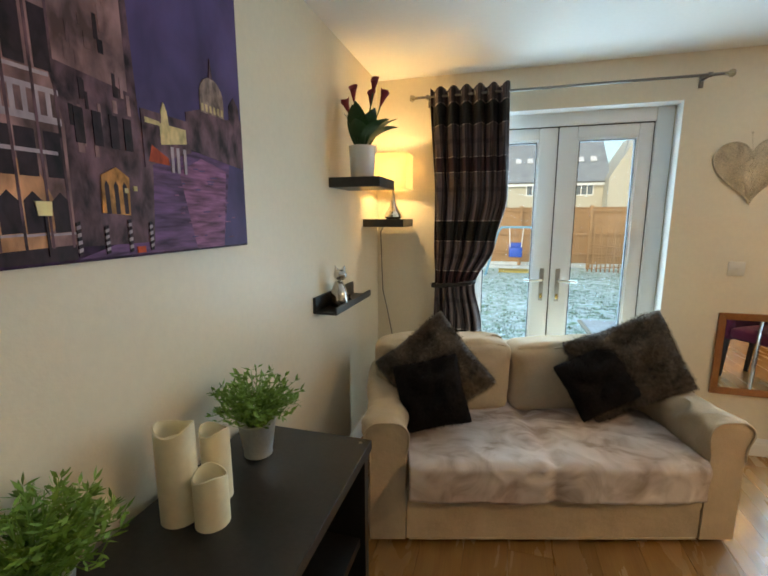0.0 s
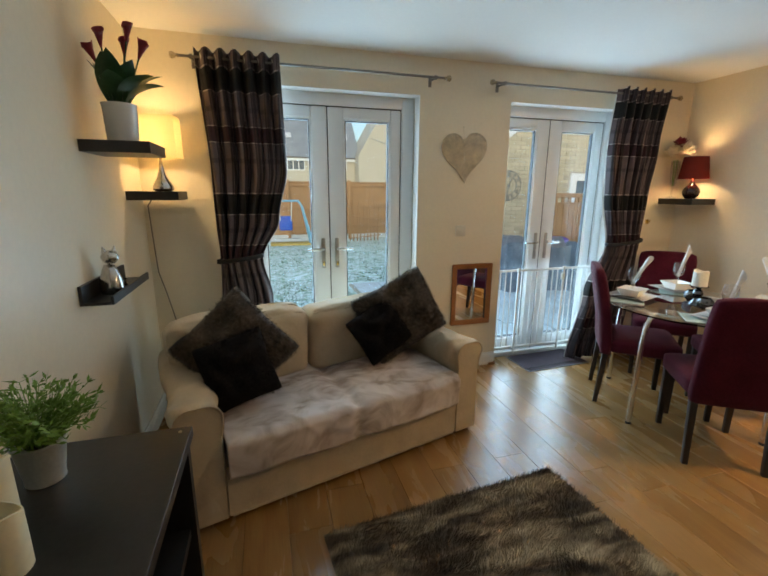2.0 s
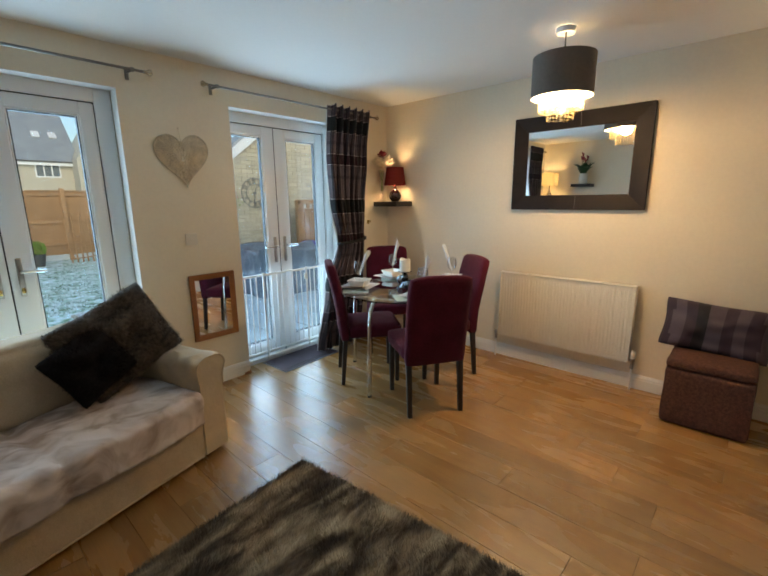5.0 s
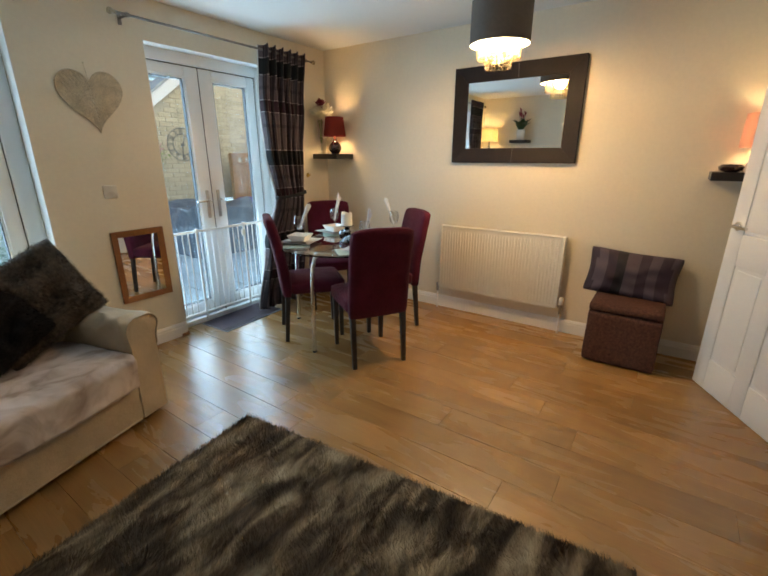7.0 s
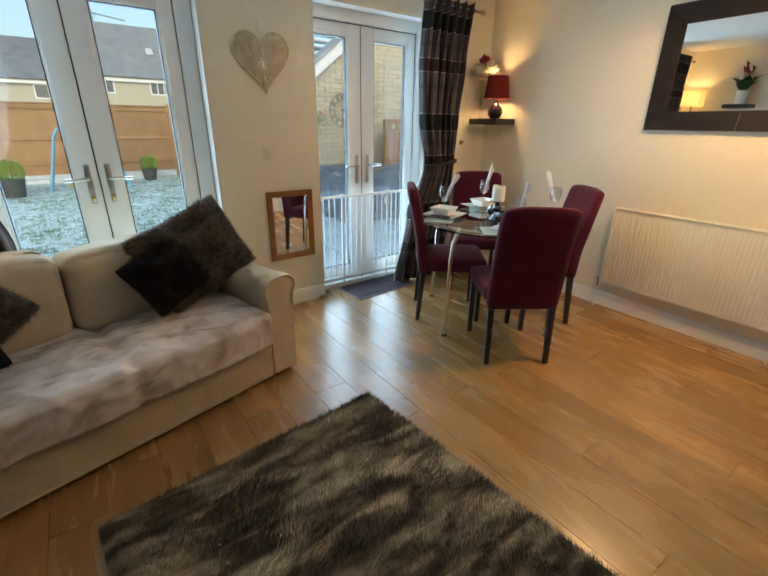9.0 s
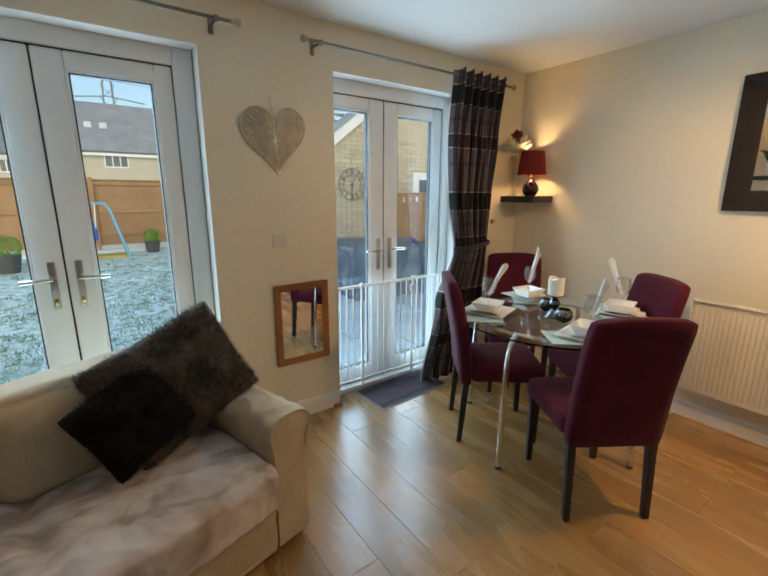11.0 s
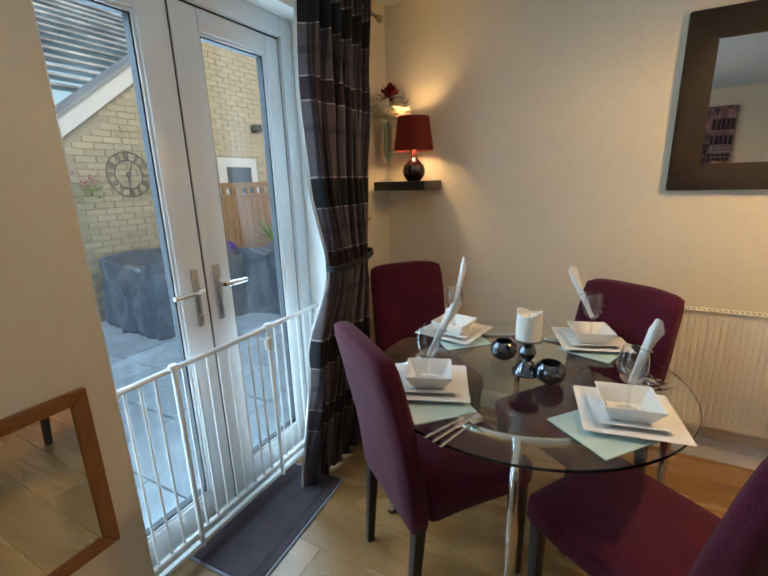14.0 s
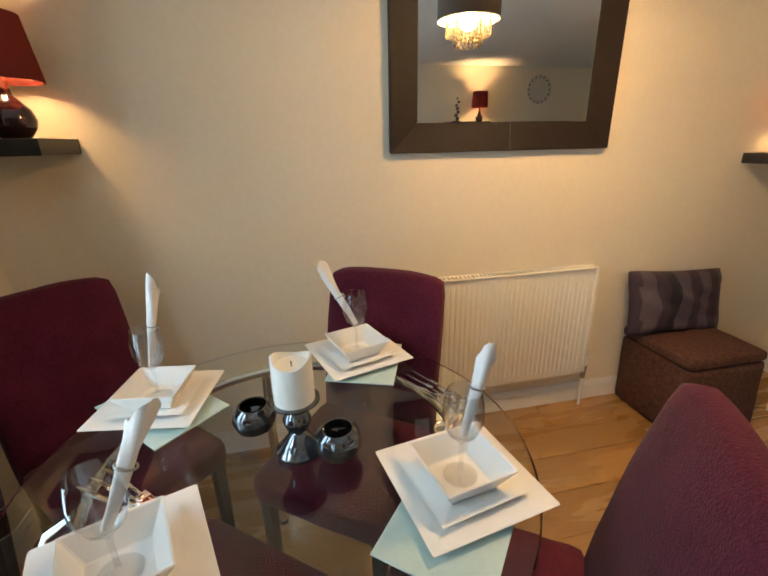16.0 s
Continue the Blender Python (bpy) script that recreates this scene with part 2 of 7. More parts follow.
M_RAD = mat("cream_radiator_enamel", (0.80, 0.765, 0.67), 0.4, var=0.025, scale=4, fine=60)
M_PORC = mat("white_porcelain", (0.84, 0.83, 0.80), 0.12, var=0.02, scale=6)
M_PLACE = mat("pale_green_glass_mat", (0.50, 0.66, 0.63), 0.2, var=0.05, scale=8)
M_WAX = mat("ivory_wax", (0.83, 0.74, 0.52), 0.5, var=0.07, scale=14, fine=50, bump=0.1, bump_scale=50)
M_WAXW = mat("white_wax", (0.85, 0.82, 0.75), 0.5, var=0.04, scale=14, bump=0.1, bump_scale=50)
M_NAPKIN = mat("white_paper_napkin", (0.85, 0.82, 0.79), 0.85, var=0.04, scale=20, fine=200, bump=0.2, bump_scale=200)
M_SILVER = mat("silver_ceramic", (0.62, 0.60, 0.57), 0.18, 1.0, var=0.3, scale=25, bump=0.2, bump_scale=60)
M_GUN = mat("dark_mirror_glass", (0.17, 0.175, 0.185), 0.08, 0.9, var=0.5, scale=18, fine=90, bump=0.25, bump_scale=45)
M_ZINC = mat("zinc_pot", (0.66, 0.66, 0.64), 0.42, 0.75, var=0.12, scale=14, fine=120)
M_LEAF = mat("grass_green_leaf", (0.185, 0.34, 0.05), 0.6, var=0.4, scale=20, fine=90)
M_LILY = mat("dark_lily_leaf", (0.022, 0.07, 0.024), 0.35, var=0.35, scale=12)
M_REDFLOWER = mat("deep_red_flower", (0.22, 0.012, 0.025), 0.5, var=0.25, scale=25)
M_CREAMFLOWER = mat("cream_flower", (0.84, 0.78, 0.60), 0.6, var=0.1, scale=30)
M_DARKPLUM = mat("dark_plum_ceramic", (0.028, 0.010, 0.012), 0.12, var=0.2, scale=12, coat=0.5)
M_PALECERAMIC = mat("pale_grey_ceramic", (0.66, 0.62, 0.56), 0.25, var=0.05)
M_CABLE = mat("grey_cable", (0.17, 0.14, 0.11), 0.5)
M_CORD = mat("black_cord", (0.012, 0.011, 0.012), 0.7)
M_HEART = mat("silver_twine", (0.62, 0.54, 0.40), 0.45, 0.3, var=0.35, scale=18, fine=150, bump=0.6, bump_scale=140)
M_SPARK = mat("silver_glitter", (0.9, 0.85, 0.75), 0.12, 1.0)
M_SWITCH = mat("cream_plastic", (0.70, 0.65, 0.55), 0.35, var=0.02)
M_BRICK = mat("buff_brick", (0.54, 0.475, 0.345), 0.85, var=0.16, scale=5, fine=60, bump=0.4, bump_scale=70, island=0.12)
M_MORTAR = mat("grey_mortar", (0.44, 0.40, 0.32), 0.95, var=0.1)
M_FENCE = mat("orange_brown_fence", (0.37, 0.215, 0.11), 0.85, var=0.25, scale=3, fine=40, bump=0.3, bump_scale=50, island=0.10)
M_TARP = mat("grey_blue_tarpaulin", (0.15, 0.185, 0.225), 0.30, var=0.4, scale=3, fine=30, bump=1.0, bump_scale=7)
M_SLAB = mat("frosty_paving", (0.60, 0.65, 0.66), 0.6, var=0.22, scale=3, fine=30, bump=0.3, bump_scale=60, island=0.1)
M_BLUEPOLE = mat("pale_blue_paint", (0.16, 0.42, 0.60), 0.4, var=0.08)
M_BLUESEAT = mat("blue_plastic", (0.015, 0.09, 0.50), 0.4, var=0.05)
M_IRON = mat("dark_iron", (0.11, 0.11, 0.105), 0.55, 0.5, var=0.2)
M_RENDER = mat("buff_house_wall", (0.50, 0.45, 0.36), 0.9, var=0.08, scale=0.8, fine=8, bump=0.2, bump_scale=10)
M_PANE = mat("far_window_pane", (0.10, 0.13, 0.16), 0.08, var=0.1)
M_PYLON = mat("weathered_pylon_steel", (0.20, 0.24, 0.27), 0.6, var=0.1)
M_GLASS = thin_glass("window_glass", (0.88, 0.94, 0.98))
M_TABLEGLASS = glass_mat("table_glass", (0.93, 0.975, 0.955))
M_WINEGLASS = thin_glass("wine_glass", (0.965, 0.965, 0.96), 0.085, 0.95)
M_CRYSTAL = thin_glass("crystal", (0.78, 0.72, 0.60), 0.2, 0.7)
M_MIRROR = mat("mirror_silver", (0.90, 0.90, 0.88), 0.0, 1.0, var=0.0)
M_SHADE_CREAM = shade_mat("cream_lampshade", (0.86, 0.76, 0.52), 0.6, 0.10)
M_SHADE_RED = shade_mat("burgundy_lampshade", (0.20, 0.042, 0.035), 0.22)
M_SHADE_PINK = shade_mat("rose_lampshade", (0.75, 0.50, 0.40), 0.5)
M_SHADE_DARK = mat("dark_pendant_shade", (0.13, 0.105, 0.088), 0.75, var=0.12, bump=0.2, bump_scale=400)
M_SHADE_IN = mat("white_shade_lining", (0.86, 0.83, 0.76), 0.7)
M_BULB = glow_mat("bulb", (1.0, 0.82, 0.55), 12.0)


def wood_floor():
    m = bpy.data.materials.new("oak_laminate")
    m.use_nodes = True
    n, l = m.node_tree.nodes, m.node_tree.links
    p = n["Principled BSDF"]
    co, mp, oi = n.new("ShaderNodeTexCoord"), n.new("ShaderNodeMapping"), n.new("ShaderNodeObjectInfo")
    geo = n.new("ShaderNodeNewGeometry")
    ad = n.new("ShaderNodeVectorMath")
    ad.operation = "MULTIPLY_ADD"
    ad.inputs[1].default_value = (7.0, 13.0, 0.0)
    cb = n.new("ShaderNodeCombineXYZ")
    for k in range(3):
        l.new(oi.outputs["Random"], cb.inputs[k])
    l.new(cb.outputs[0], ad.inputs[0])
    l.new(geo.outputs["Position"], ad.inputs[2])
    mp.inputs["Scale"].default_value = (6.0, 1.1, 1.0)
    l.new(ad.outputs[0], mp.inputs["Vector"])
    g1 = n.new("ShaderNodeTexNoise")
    g1.inputs["Scale"].default_value, g1.inputs["Detail"].default_value, g1.inputs["Distortion"].default_value = 1.3, 6, 0.8
    l.new(mp.outputs[0], g1.inputs["Vector"])
    mp2 = n.new("ShaderNodeMapping")
    mp2.inputs["Scale"].default_value = (160.0, 6.0, 1.0)
    l.new(ad.outputs[0], mp2.inputs["Vector"])
    g2 = n.new("ShaderNodeTexNoise")
    g2.inputs["Scale"].default_value, g2.inputs["Detail"].default_value = 1.0, 3
    l.new(mp2.outputs[0], g2.inputs["Vector"])
    ramp = n.new("ShaderNodeValToRGB")
    e = ramp.color_ramp.elements
    e[0].position, e[0].color = 0.20, (0.25, 0.122, 0.038, 1)
    e[1].position, e[1].color = 0.80, (0.40, 0.222, 0.083, 1)
    k = e.new(0.48)
    k.color = (0.345, 0.182, 0.062, 1)
    l.new(g1.outputs[0], ramp.inputs[0])
    mr = n.new("ShaderNodeMapRange")
    mr.inputs["To Min"].default_value, mr.inputs["To Max"].default_value = 0.80, 1.18
    l.new(g2.outputs[0], mr.inputs["Value"])
    r2 = n.new("ShaderNodeMapRange")
    r2.inputs["To Min"].default_value, r2.inputs["To Max"].default_value = 0.84, 1.13
    l.new(oi.outputs["Random"], r2.inputs["Value"])
    mu = n.new("ShaderNodeMath")
    mu.operation = "MULTIPLY"
    l.new(mr.outputs[0], mu.inputs[0])
    l.new(r2.outputs[0], mu.inputs[1])
    hsv = n.new("ShaderNodeHueSaturation")
    l.new(mu.outputs[0], hsv.inputs["Value"])
    l.new(ramp.outputs[0], hsv.inputs["Color"])
    l.new(hsv.outputs[0], p.inputs["Base Color"])
    p.inputs["Specular IOR Level"].default_value = 1.0
    rr = n.new("ShaderNodeMapRange")
    rr.inputs["To Min"].default_value, rr.inputs["To Max"].default_value = 0.21, 0.33
    l.new(g1.outputs[0], rr.inputs["Value"])
    l.new(rr.outputs[0], p.inputs["Roughness"])
    b = n.new("ShaderNodeBump")
    b.inputs["Strength"].default_value, b.inputs["Distance"].default_value = 0.12, 0.002
    l.new(g2.outputs[0], b.inputs["Height"])
    l.new(b.outputs[0], p.inputs["Normal"])
    return m


def plaid(name="plaid_curtain"):
    """Woven checks: dark bars across and along a mauve-grey ground."""
    m = bpy.data.materials.new(name)
    m.use_nodes = True
    n, l = m.node_tree.nodes, m.node_tree.links
    p = n["Principled BSDF"]
    uv, sep = n.new("ShaderNodeUVMap"), n.new("ShaderNodeSeparateXYZ")
    l.new(uv.outputs[0], sep.inputs[0])

    def bars(out, period, stops):
        d = n.new("ShaderNodeMath")
        d.operation = "DIVIDE"
        d.inputs[1].default_value = period
        l.new(out, d.inputs[0])
        f = n.new("ShaderNodeMath")
        f.operation = "FRACT"
        l.new(d.outputs[0], f.inputs[0])
        r = n.new("ShaderNodeValToRGB")
        r.color_ramp.interpolation = "CONSTANT"
        es = r.color_ramp.elements
        es[0].position, es[0].color = 0.0, (*stops[0][1], 1)
        es[1].position, es[1].color = stops[1][0], (*stops[1][1], 1)
        for pos, c in stops[2:]:
            x = es.new(pos)
            x.color = (*c, 1)
        l.new(f.outputs[0], r.inputs[0])
        return r.outputs[0]
    ground, black, plum, pale = (0.118, 0.088, 0.094), (0.006, 0.005, 0.006), (0.042, 0.014, 0.020), (0.40, 0.34, 0.33)
    dark = (0.075, 0.054, 0.062)
    rows = bars(sep.outputs[1], 0.74, [(0.0, black), (0.17, pale), (0.178, ground), (0.29, dark), (0.33, ground), (0.44, pale), (0.448, plum), (0.57, pale), (0.578, ground), (0.70, dark), (0.74, ground), (0.985, pale)])
    cols = bars(sep.outputs[0], 0.125, [(0.0, (0.95, 0.95, 0.95)), (0.42, (0.22, 0.19, 0.20)), (0.55, (0.62, 0.57, 0.60)), (0.62, (0.20, 0.17, 0.19)), (0.90, (0.95, 0.95, 0.95))])
    mx = n.new("ShaderNodeMix")
    mx.data_type, mx.blend_type = "RGBA", "MULTIPLY"
    mx.inputs[0].default_value = 1.0
    l.new(rows, mx.inputs[6])
    l.new(cols, mx.inputs[7])
    l.new(mx.outputs[2], p.inputs["Base Color"])
    p.inputs["Roughness"].default_value = 0.55
    p.inputs["Sheen Weight"].default_value = 0.03
    p.inputs["Specular IOR Level"].default_value = 0.3
    no = n.new("ShaderNodeTexNoise")
    no.inputs["Scale"].default_value = 500
    b = n.new("ShaderNodeBump")
    b.inputs["Strength"].default_value, b.inputs["Distance"].default_value = 0.3, 0.002
    l.new(no.outputs[0], b.inputs["Height"])
    l.new(b.outputs[0], p.inputs["Normal"])
    return m


def two_tone(name, stops, scale, rough=0.9, stretch=(1, 1, 1), detail=5, dist=0.0):
    """Noise through a colour ramp: fur, frost, roof."""
    m = bpy.data.materials.new(name)
    m.use_nodes = True
    n, l = m.node_tree.nodes, m.node_tree.links
    p = n["Principled BSDF"]
    geo, mp, no, r = n.new("ShaderNodeNewGeometry"), n.new("ShaderNodeMapping"), n.new("ShaderNodeTexNoise"), n.new("ShaderNodeValToRGB")
    mp.inputs["Scale"].default_value = stretch
    no.inputs["Scale"].default_value, no.inputs["Detail"].default_value, no.inputs["Distortion"].default_value = scale, detail, dist
    l.new(geo.outputs["Position"], mp.inputs["Vector"])
    l.new(mp.outputs[0], no.inputs["Vector"])
    es = r.color_ramp.elements
    es[0].position, es[0].color = stops[0][0], (*stops[0][1], 1)
    es[1].position, es[1].color = stops[1][0], (*stops[1][1], 1)
    for pos, c in stops[2:]:
        k = es.new(pos)
        k.color = (*c, 1)
    l.new(no.outputs[0], r.inputs[0])
    l.new(r.outputs[0], p.inputs["Base Color"])
    p.inputs["Roughness"].default_value = rough
    p.inputs["Specular IOR Level"].default_value = 0.2
    return m


M_FLOOR = wood_floor()
M_PLAID = plaid()
M_RUG = two_tone("fur_rug", [(0.33, (0.042, 0.031, 0.022)), (0.72, (0.56, 0.47, 0.33)), (0.46, (0.105, 0.078, 0.055)), (0.55, (0.26, 0.205, 0.14))], 6.5, stretch=(0.55, 1.7, 1), detail=12, dist=0.35)
M_THROW = two_tone("pale_throw", [(0.36, (0.43, 0.34, 0.29)), (0.60, (0.74, 0.66, 0.63)), (0.47, (0.60, 0.51, 0.47))], 5.0, stretch=(1.0, 1.5, 1.0), detail=7, dist=1.3)
M_LAWN = two_tone("frosted_lawn", [(0.30, (0.14, 0.27, 0.10)), (0.55, (0.74, 0.88, 0.88)), (0.41, (0.40, 0.60, 0.50))], 7.0, detail=8)
M_ROOF = two_tone("grey_roof_tiles", [(0.3, (0.30, 0.335, 0.37)), (0.7, (0.42, 0.455, 0.48))], 1.2)
M_FROSTROOF = two_tone("frosted_roof_tiles", [(0.35, (0.30, 0.32, 0.35)), (0.65, (0.75, 0.78, 0.80))], 2.0)

# ---- structure ----
XL, XR, YN, YS, H = -0.37, 4.05, 3.14, -3.0, 2.41
D1, D2 = (0.20, 1.50), (2.245, 3.335)      # plaster openings of the two garden doors
F1, F2 = (0.19, 1.495), (2.09, 3.352)     # door frames set behind the plaster
TOP = 2.155

floor = solid("floor", B(XL - 0.3, XR + 0.3, YS - 0.3, YN + 0.32, -0.12, -0.013), M_MORTAR, "oak laminate plank floor in a living room", kind="structure")


def holed(bm, y0, y1, spans, top):
    xs = [XL - 0.3, *[v for s in spans for v in s], XR + 0.3]
    for a, b in zip(xs[0::2], xs[1::2]):
        box(bm, a, b, y0, y1, -0.1, top)
    box(bm, XL - 0.3, XR + 0.3, y0, y1, top, H + 0.2)


bm = bmesh.new()
holed(bm, YN, 3.245, (D1, D2), TOP)
wall_north = solid("wall_north", bm, M_WALL, "cream painted wall with two garden door openings", kind="structure")
bm = bmesh.new()
holed(bm, 3.249, 3.46, (F1, F2), 2.166)
solid("wall_outer_leaf", bm, M_BRICK, "buff brick outer leaf of the house wall", kind="structure")
solid("wall_west", B(XL - 0.2, XL, YS, YN, -0.1, H + 0.2), M_WALL, "cream painted wall with floating shelves", kind="structure")
solid("wall_east", B(XR, XR + 0.2, YS, YN, -0.1, H + 0.2), M_WALL, "cream painted wall with radiator and mirror", kind="structure")
solid("wall_south", B(XL - 0.2, XR + 0.2, YS - 0.2, YS, -0.1, H + 0.2), M_WALL, "plain cream wall closing the room", kind="structure")
bm = bmesh.new()
box(bm, 2.1, 2.25, -0.86, -0.74, 0, H)
box(bm, 3.045, XR, -0.86, -0.74, 0, H)
box(bm, 2.25, 3.045, -0.86, -0.74, 2.06, H)
box(bm, 2.1, 2.22, YS, -0.86, 0, H)
solid("wall_inner", bm, M_WALL, "cream partition wall with an inner doorway", kind="structure")
solid("ceiling", B(XL - 0.2, XR + 0.2, YS - 0.2, YN + 0.1, H, H + 0.12), M_CEIL, "white matt plaster ceiling", kind="structure")

# white lining of the deep door reveals
for k, (a, b) in enumerate((D1, D2)):
    bm = bmesh.new()
    box(bm, a, a + 0.004, YN - 0.001, 3.248, 0.0, TOP)
    box(bm, b - 0.004, b, YN - 0.001, 3.248, 0.0, TOP)
    box(bm, a + 0.004, b - 0.004, YN - 0.001, 3.248, TOP - 0.004, TOP)
    solid("trim_reveal", bm, M_WHITE, "white painted door reveal lining", kind="structure")


def skirting(pts, inward):
    """Moulded board along a wall from one end to the other."""
    (x0, y0), (x1, y1) = pts
    d = Vector((x1 - x0, y1 - y0, 0))
    nrm = Vector((inward[0], inward[1], 0))
    prof = [(0, 0), (0.016, 0), (0.016, 0.075), (0.013, 0.082), (0.013, 0.092), (0.008, 0.104), (0.006, 0.112), (0, 0.112)]
    bm = bmesh.new()
    ends = []
    for s in (0, 1):
        ends.append([bm.verts.new(Vector((x0, y0, 0)) + d * s + nrm * a + Vector((0, 0, z))) for a, z in prof])
    for i in range(len(prof)):
        j = (i + 1) % len(prof)
        bm.faces.new((ends[0][i], ends[0][j], ends[1][j], ends[1][i]))
    bm.faces.new(ends[0])
    bm.faces.new(ends[1])
    return solid("baseboard", bm, M_WHITE, "white moulded skirting board", kind="structure")


skirting(((XR, YN), (XR, -0.74)), (-1, 0))
skirting(((XL, YS), (XL, YN)), (1, 0))
skirting(((D1[1] + 0.002, YN), (D2[0] - 0.002, YN)), (0, -1))
skirting(((D2[1] + 0.002, YN), (XR - 0.017, YN)), (0, -1))
skirting(((XL + 0.017, YN), (D1[0] - 0.002, YN)), (0, -1))
skirting(((3.12, -0.74), (XR - 0.017, -0.74)), (0, 1))
bm = bmesh.new()
box(bm, D2[0] - 0.012, D2[0], YN - 0.03, YN - 0.014, 0.0, 0.03, 0.004)
box(bm, D2[0] - 0.06, D2[0], YN - 0.034, YN - 0.018, 0.0, 0.022, 0.004)
solid("trim_floor", bm, M_PINE, "oak beading at the foot of the skirting", kind="structure")


# ---- garden doors ----
def garden_door(name, x0, x1, mid, label):
    top, yf, yl = 2.165, 3.25, 3.268
    th = thing(name, label, "door", pose(0, 0, 0), kind="structure")
    fr = 0.095
    bm = bmesh.new()
    box(bm, x0, x0 + fr, yf, yf + 0.07, 0.0, top, 0.006)
    box(bm, x1 - fr, x1, yf, yf + 0.07, 0.0, top, 0.006)
    box(bm, x0 + fr, x1 - fr, yf, yf + 0.07, top - fr, top, 0.006)
    box(bm, x0 + fr, x1 - fr, yf, yf + 0.07, 0.0, 0.05, 0.006)
    part("door_frame", bm, M_UPVC, th, smooth=True)
    for a, b, side in ((x0 + fr + 0.004, mid - 0.003, -1), (mid + 0.003, x1 - fr - 0.004, 1)):
        z0, z1 = 0.056, top - fr - 0.006
        sa, sb = (0.080, 0.114) if side < 0 else (0.114, 0.080)
        bm = bmesh.new()
        for q in ((a, a + sa, z0, z1), (b - sb, b, z0, z1), (a + sa, b - sb, z1 - 0.076, z1), (a + sa, b - sb, z0, z0 + 0.115)):
            box(bm, q[0], q[1], yl, yl + 0.06, q[2], q[3], 0.007)
        # sloping bead round the glass
        g0, g1, h0, h1 = a + sa, b - sb, z0 + 0.115, z1 - 0.076
        for q in ((g0, g0 + 0.012, h0, h1), (g1 - 0.012, g1, h0, h1), (g0 + 0.012, g1 - 0.012, h1 - 0.012, h1), (g0 + 0.012, g1 - 0.012, h0, h0 + 0.012)):
            box(bm, q[0], q[1], yl + 0.008, yl + 0.05, q[2], q[3], 0.003)
        leaf = part("door_leaf", bm, M_UPVC, th, smooth=True)
        bm = bmesh.new()
        for q in ((g0 + 0.012, g0 + 0.018, h0 + 0.012, h1 - 0.012), (g1 - 0.018, g1 - 0.012, h0 + 0.012, h1 - 0.012), (g0 + 0.018, g1 - 0.018, h1 - 0.018, h1 - 0.012), (g0 + 0.018, g1 - 0.018, h0 + 0.012, h0 + 0.018)):
            box(bm, q[0], q[1], yl + 0.014, yl + 0.044, q[2], q[3])
        part("gasket", bm, M_SEAL, leaf, "black rubber glazing gasket")
        pane = part("pane", B(g0 + 0.014, g1 - 0.014, yl + 0.024, yl + 0.030, h0 + 0.014, h1 - 0.014), M_GLASS, leaf, "clear double glazing")
        pane.visible_shadow = False
        # lever handle on a long plate
        hx = mid + side * 0.052
        bm = bmesh.new()
        box(bm, hx - 0.015, hx + 0.015, yl - 0.011, yl + 0.001, 0.90, 1.13, 0.006)
        plate = part("handle_plate", bm, M_STEEL, leaf, "worn steel handle plate", smooth=True)
        bm = bmesh.new()
        tube([(hx, yl - 0.008, 1.05), (hx, yl - 0.045, 1.05)], 0.009, 10, bm)
        tube([(hx, yl - 0.045, 1.05), (hx + side * 0.03, yl - 0.05, 1.05), (hx + side * 0.075, yl - 0.048, 1.048), (hx + side * 0.12, yl - 0.04, 1.046)], [0.0095, 0.010, 0.009, 0.008], 10, bm)
        part("lever", bm, M_CHROME, leaf, "polished lever", smooth=True)
        bm = bmesh.new()
        box(bm, hx - 0.009, hx + 0.009, yl - 0.016, yl - 0.009, 0.918, 0.952, 0.006)
        part("lock_cylinder", bm, M_BRASS if name == "door_1" else M_STEEL, leaf, "key cylinder", smooth=True)
    # dark gap lines round and between the leaves
    bm = bmesh.new()
    box(bm, mid - 0.003, mid + 0.003, yl + 0.004, yl + 0.05, 0.05, top - fr)
    box(bm, x0 + fr, x1 - fr, yl + 0.004, yl + 0.05, top - fr - 0.006, top - fr)
    for q in (x0 + fr, x1 - fr - 0.004):
        box(bm, q, q + 0.004, yl + 0.004, yl + 0.05, 0.05, top - fr - 0.006)
    part("weather_seal", bm, M_SEAL, th, "black weather seal")
    part("threshold", B(x0, x1, 3.32, 3.47, 0.0, 0.03, bevel=0.005), M_STEEL, th, "aluminium threshold")
    return th


garden_door("door_1", F1[0], F1[1], 0.842, "closed white glazed double door to the frosty garden")
garden_door("door_2", F2[0], F2[1], 2.712, "closed white glazed double door to the patio")

# ---- stair gate across the second garden door ----
gate = thing("safety_gate", "white metal safety gate across the patio door", "safety gate", pose(0, 3.19, 0))
GX0, GX1, GT, GB = 2.262, 3.318, 0.815, 0.115
for z, r in ((GT, 0.011), (GB, 0.010)):
    part("rail", tube([(GX0, 0, z), (GX1, 0, z)], r, 8), M_WHITE, gate, smooth=True)
part("rail", B(GX0, GX1, -0.012, 0.012, 0.055, 0.075, bevel=0.004), M_WHITE, gate)
bar_mesh = None
for i in range(20):
    x = GX0 + 0.03 + i * 0.0525
    if abs(x - 2.462) < 0.02 or abs(x - 2.925) < 0.02:
        continue
    ob = new("bar", bar_mesh) if bar_mesh else part("bar", tube([(0, 0, GB), (0, 0, GT)], 0.005, 6), M_WHITE, gate, smooth=True)
    bar_mesh = ob.data
    ob.parent = gate
    ob.location = (x, 0, 0)
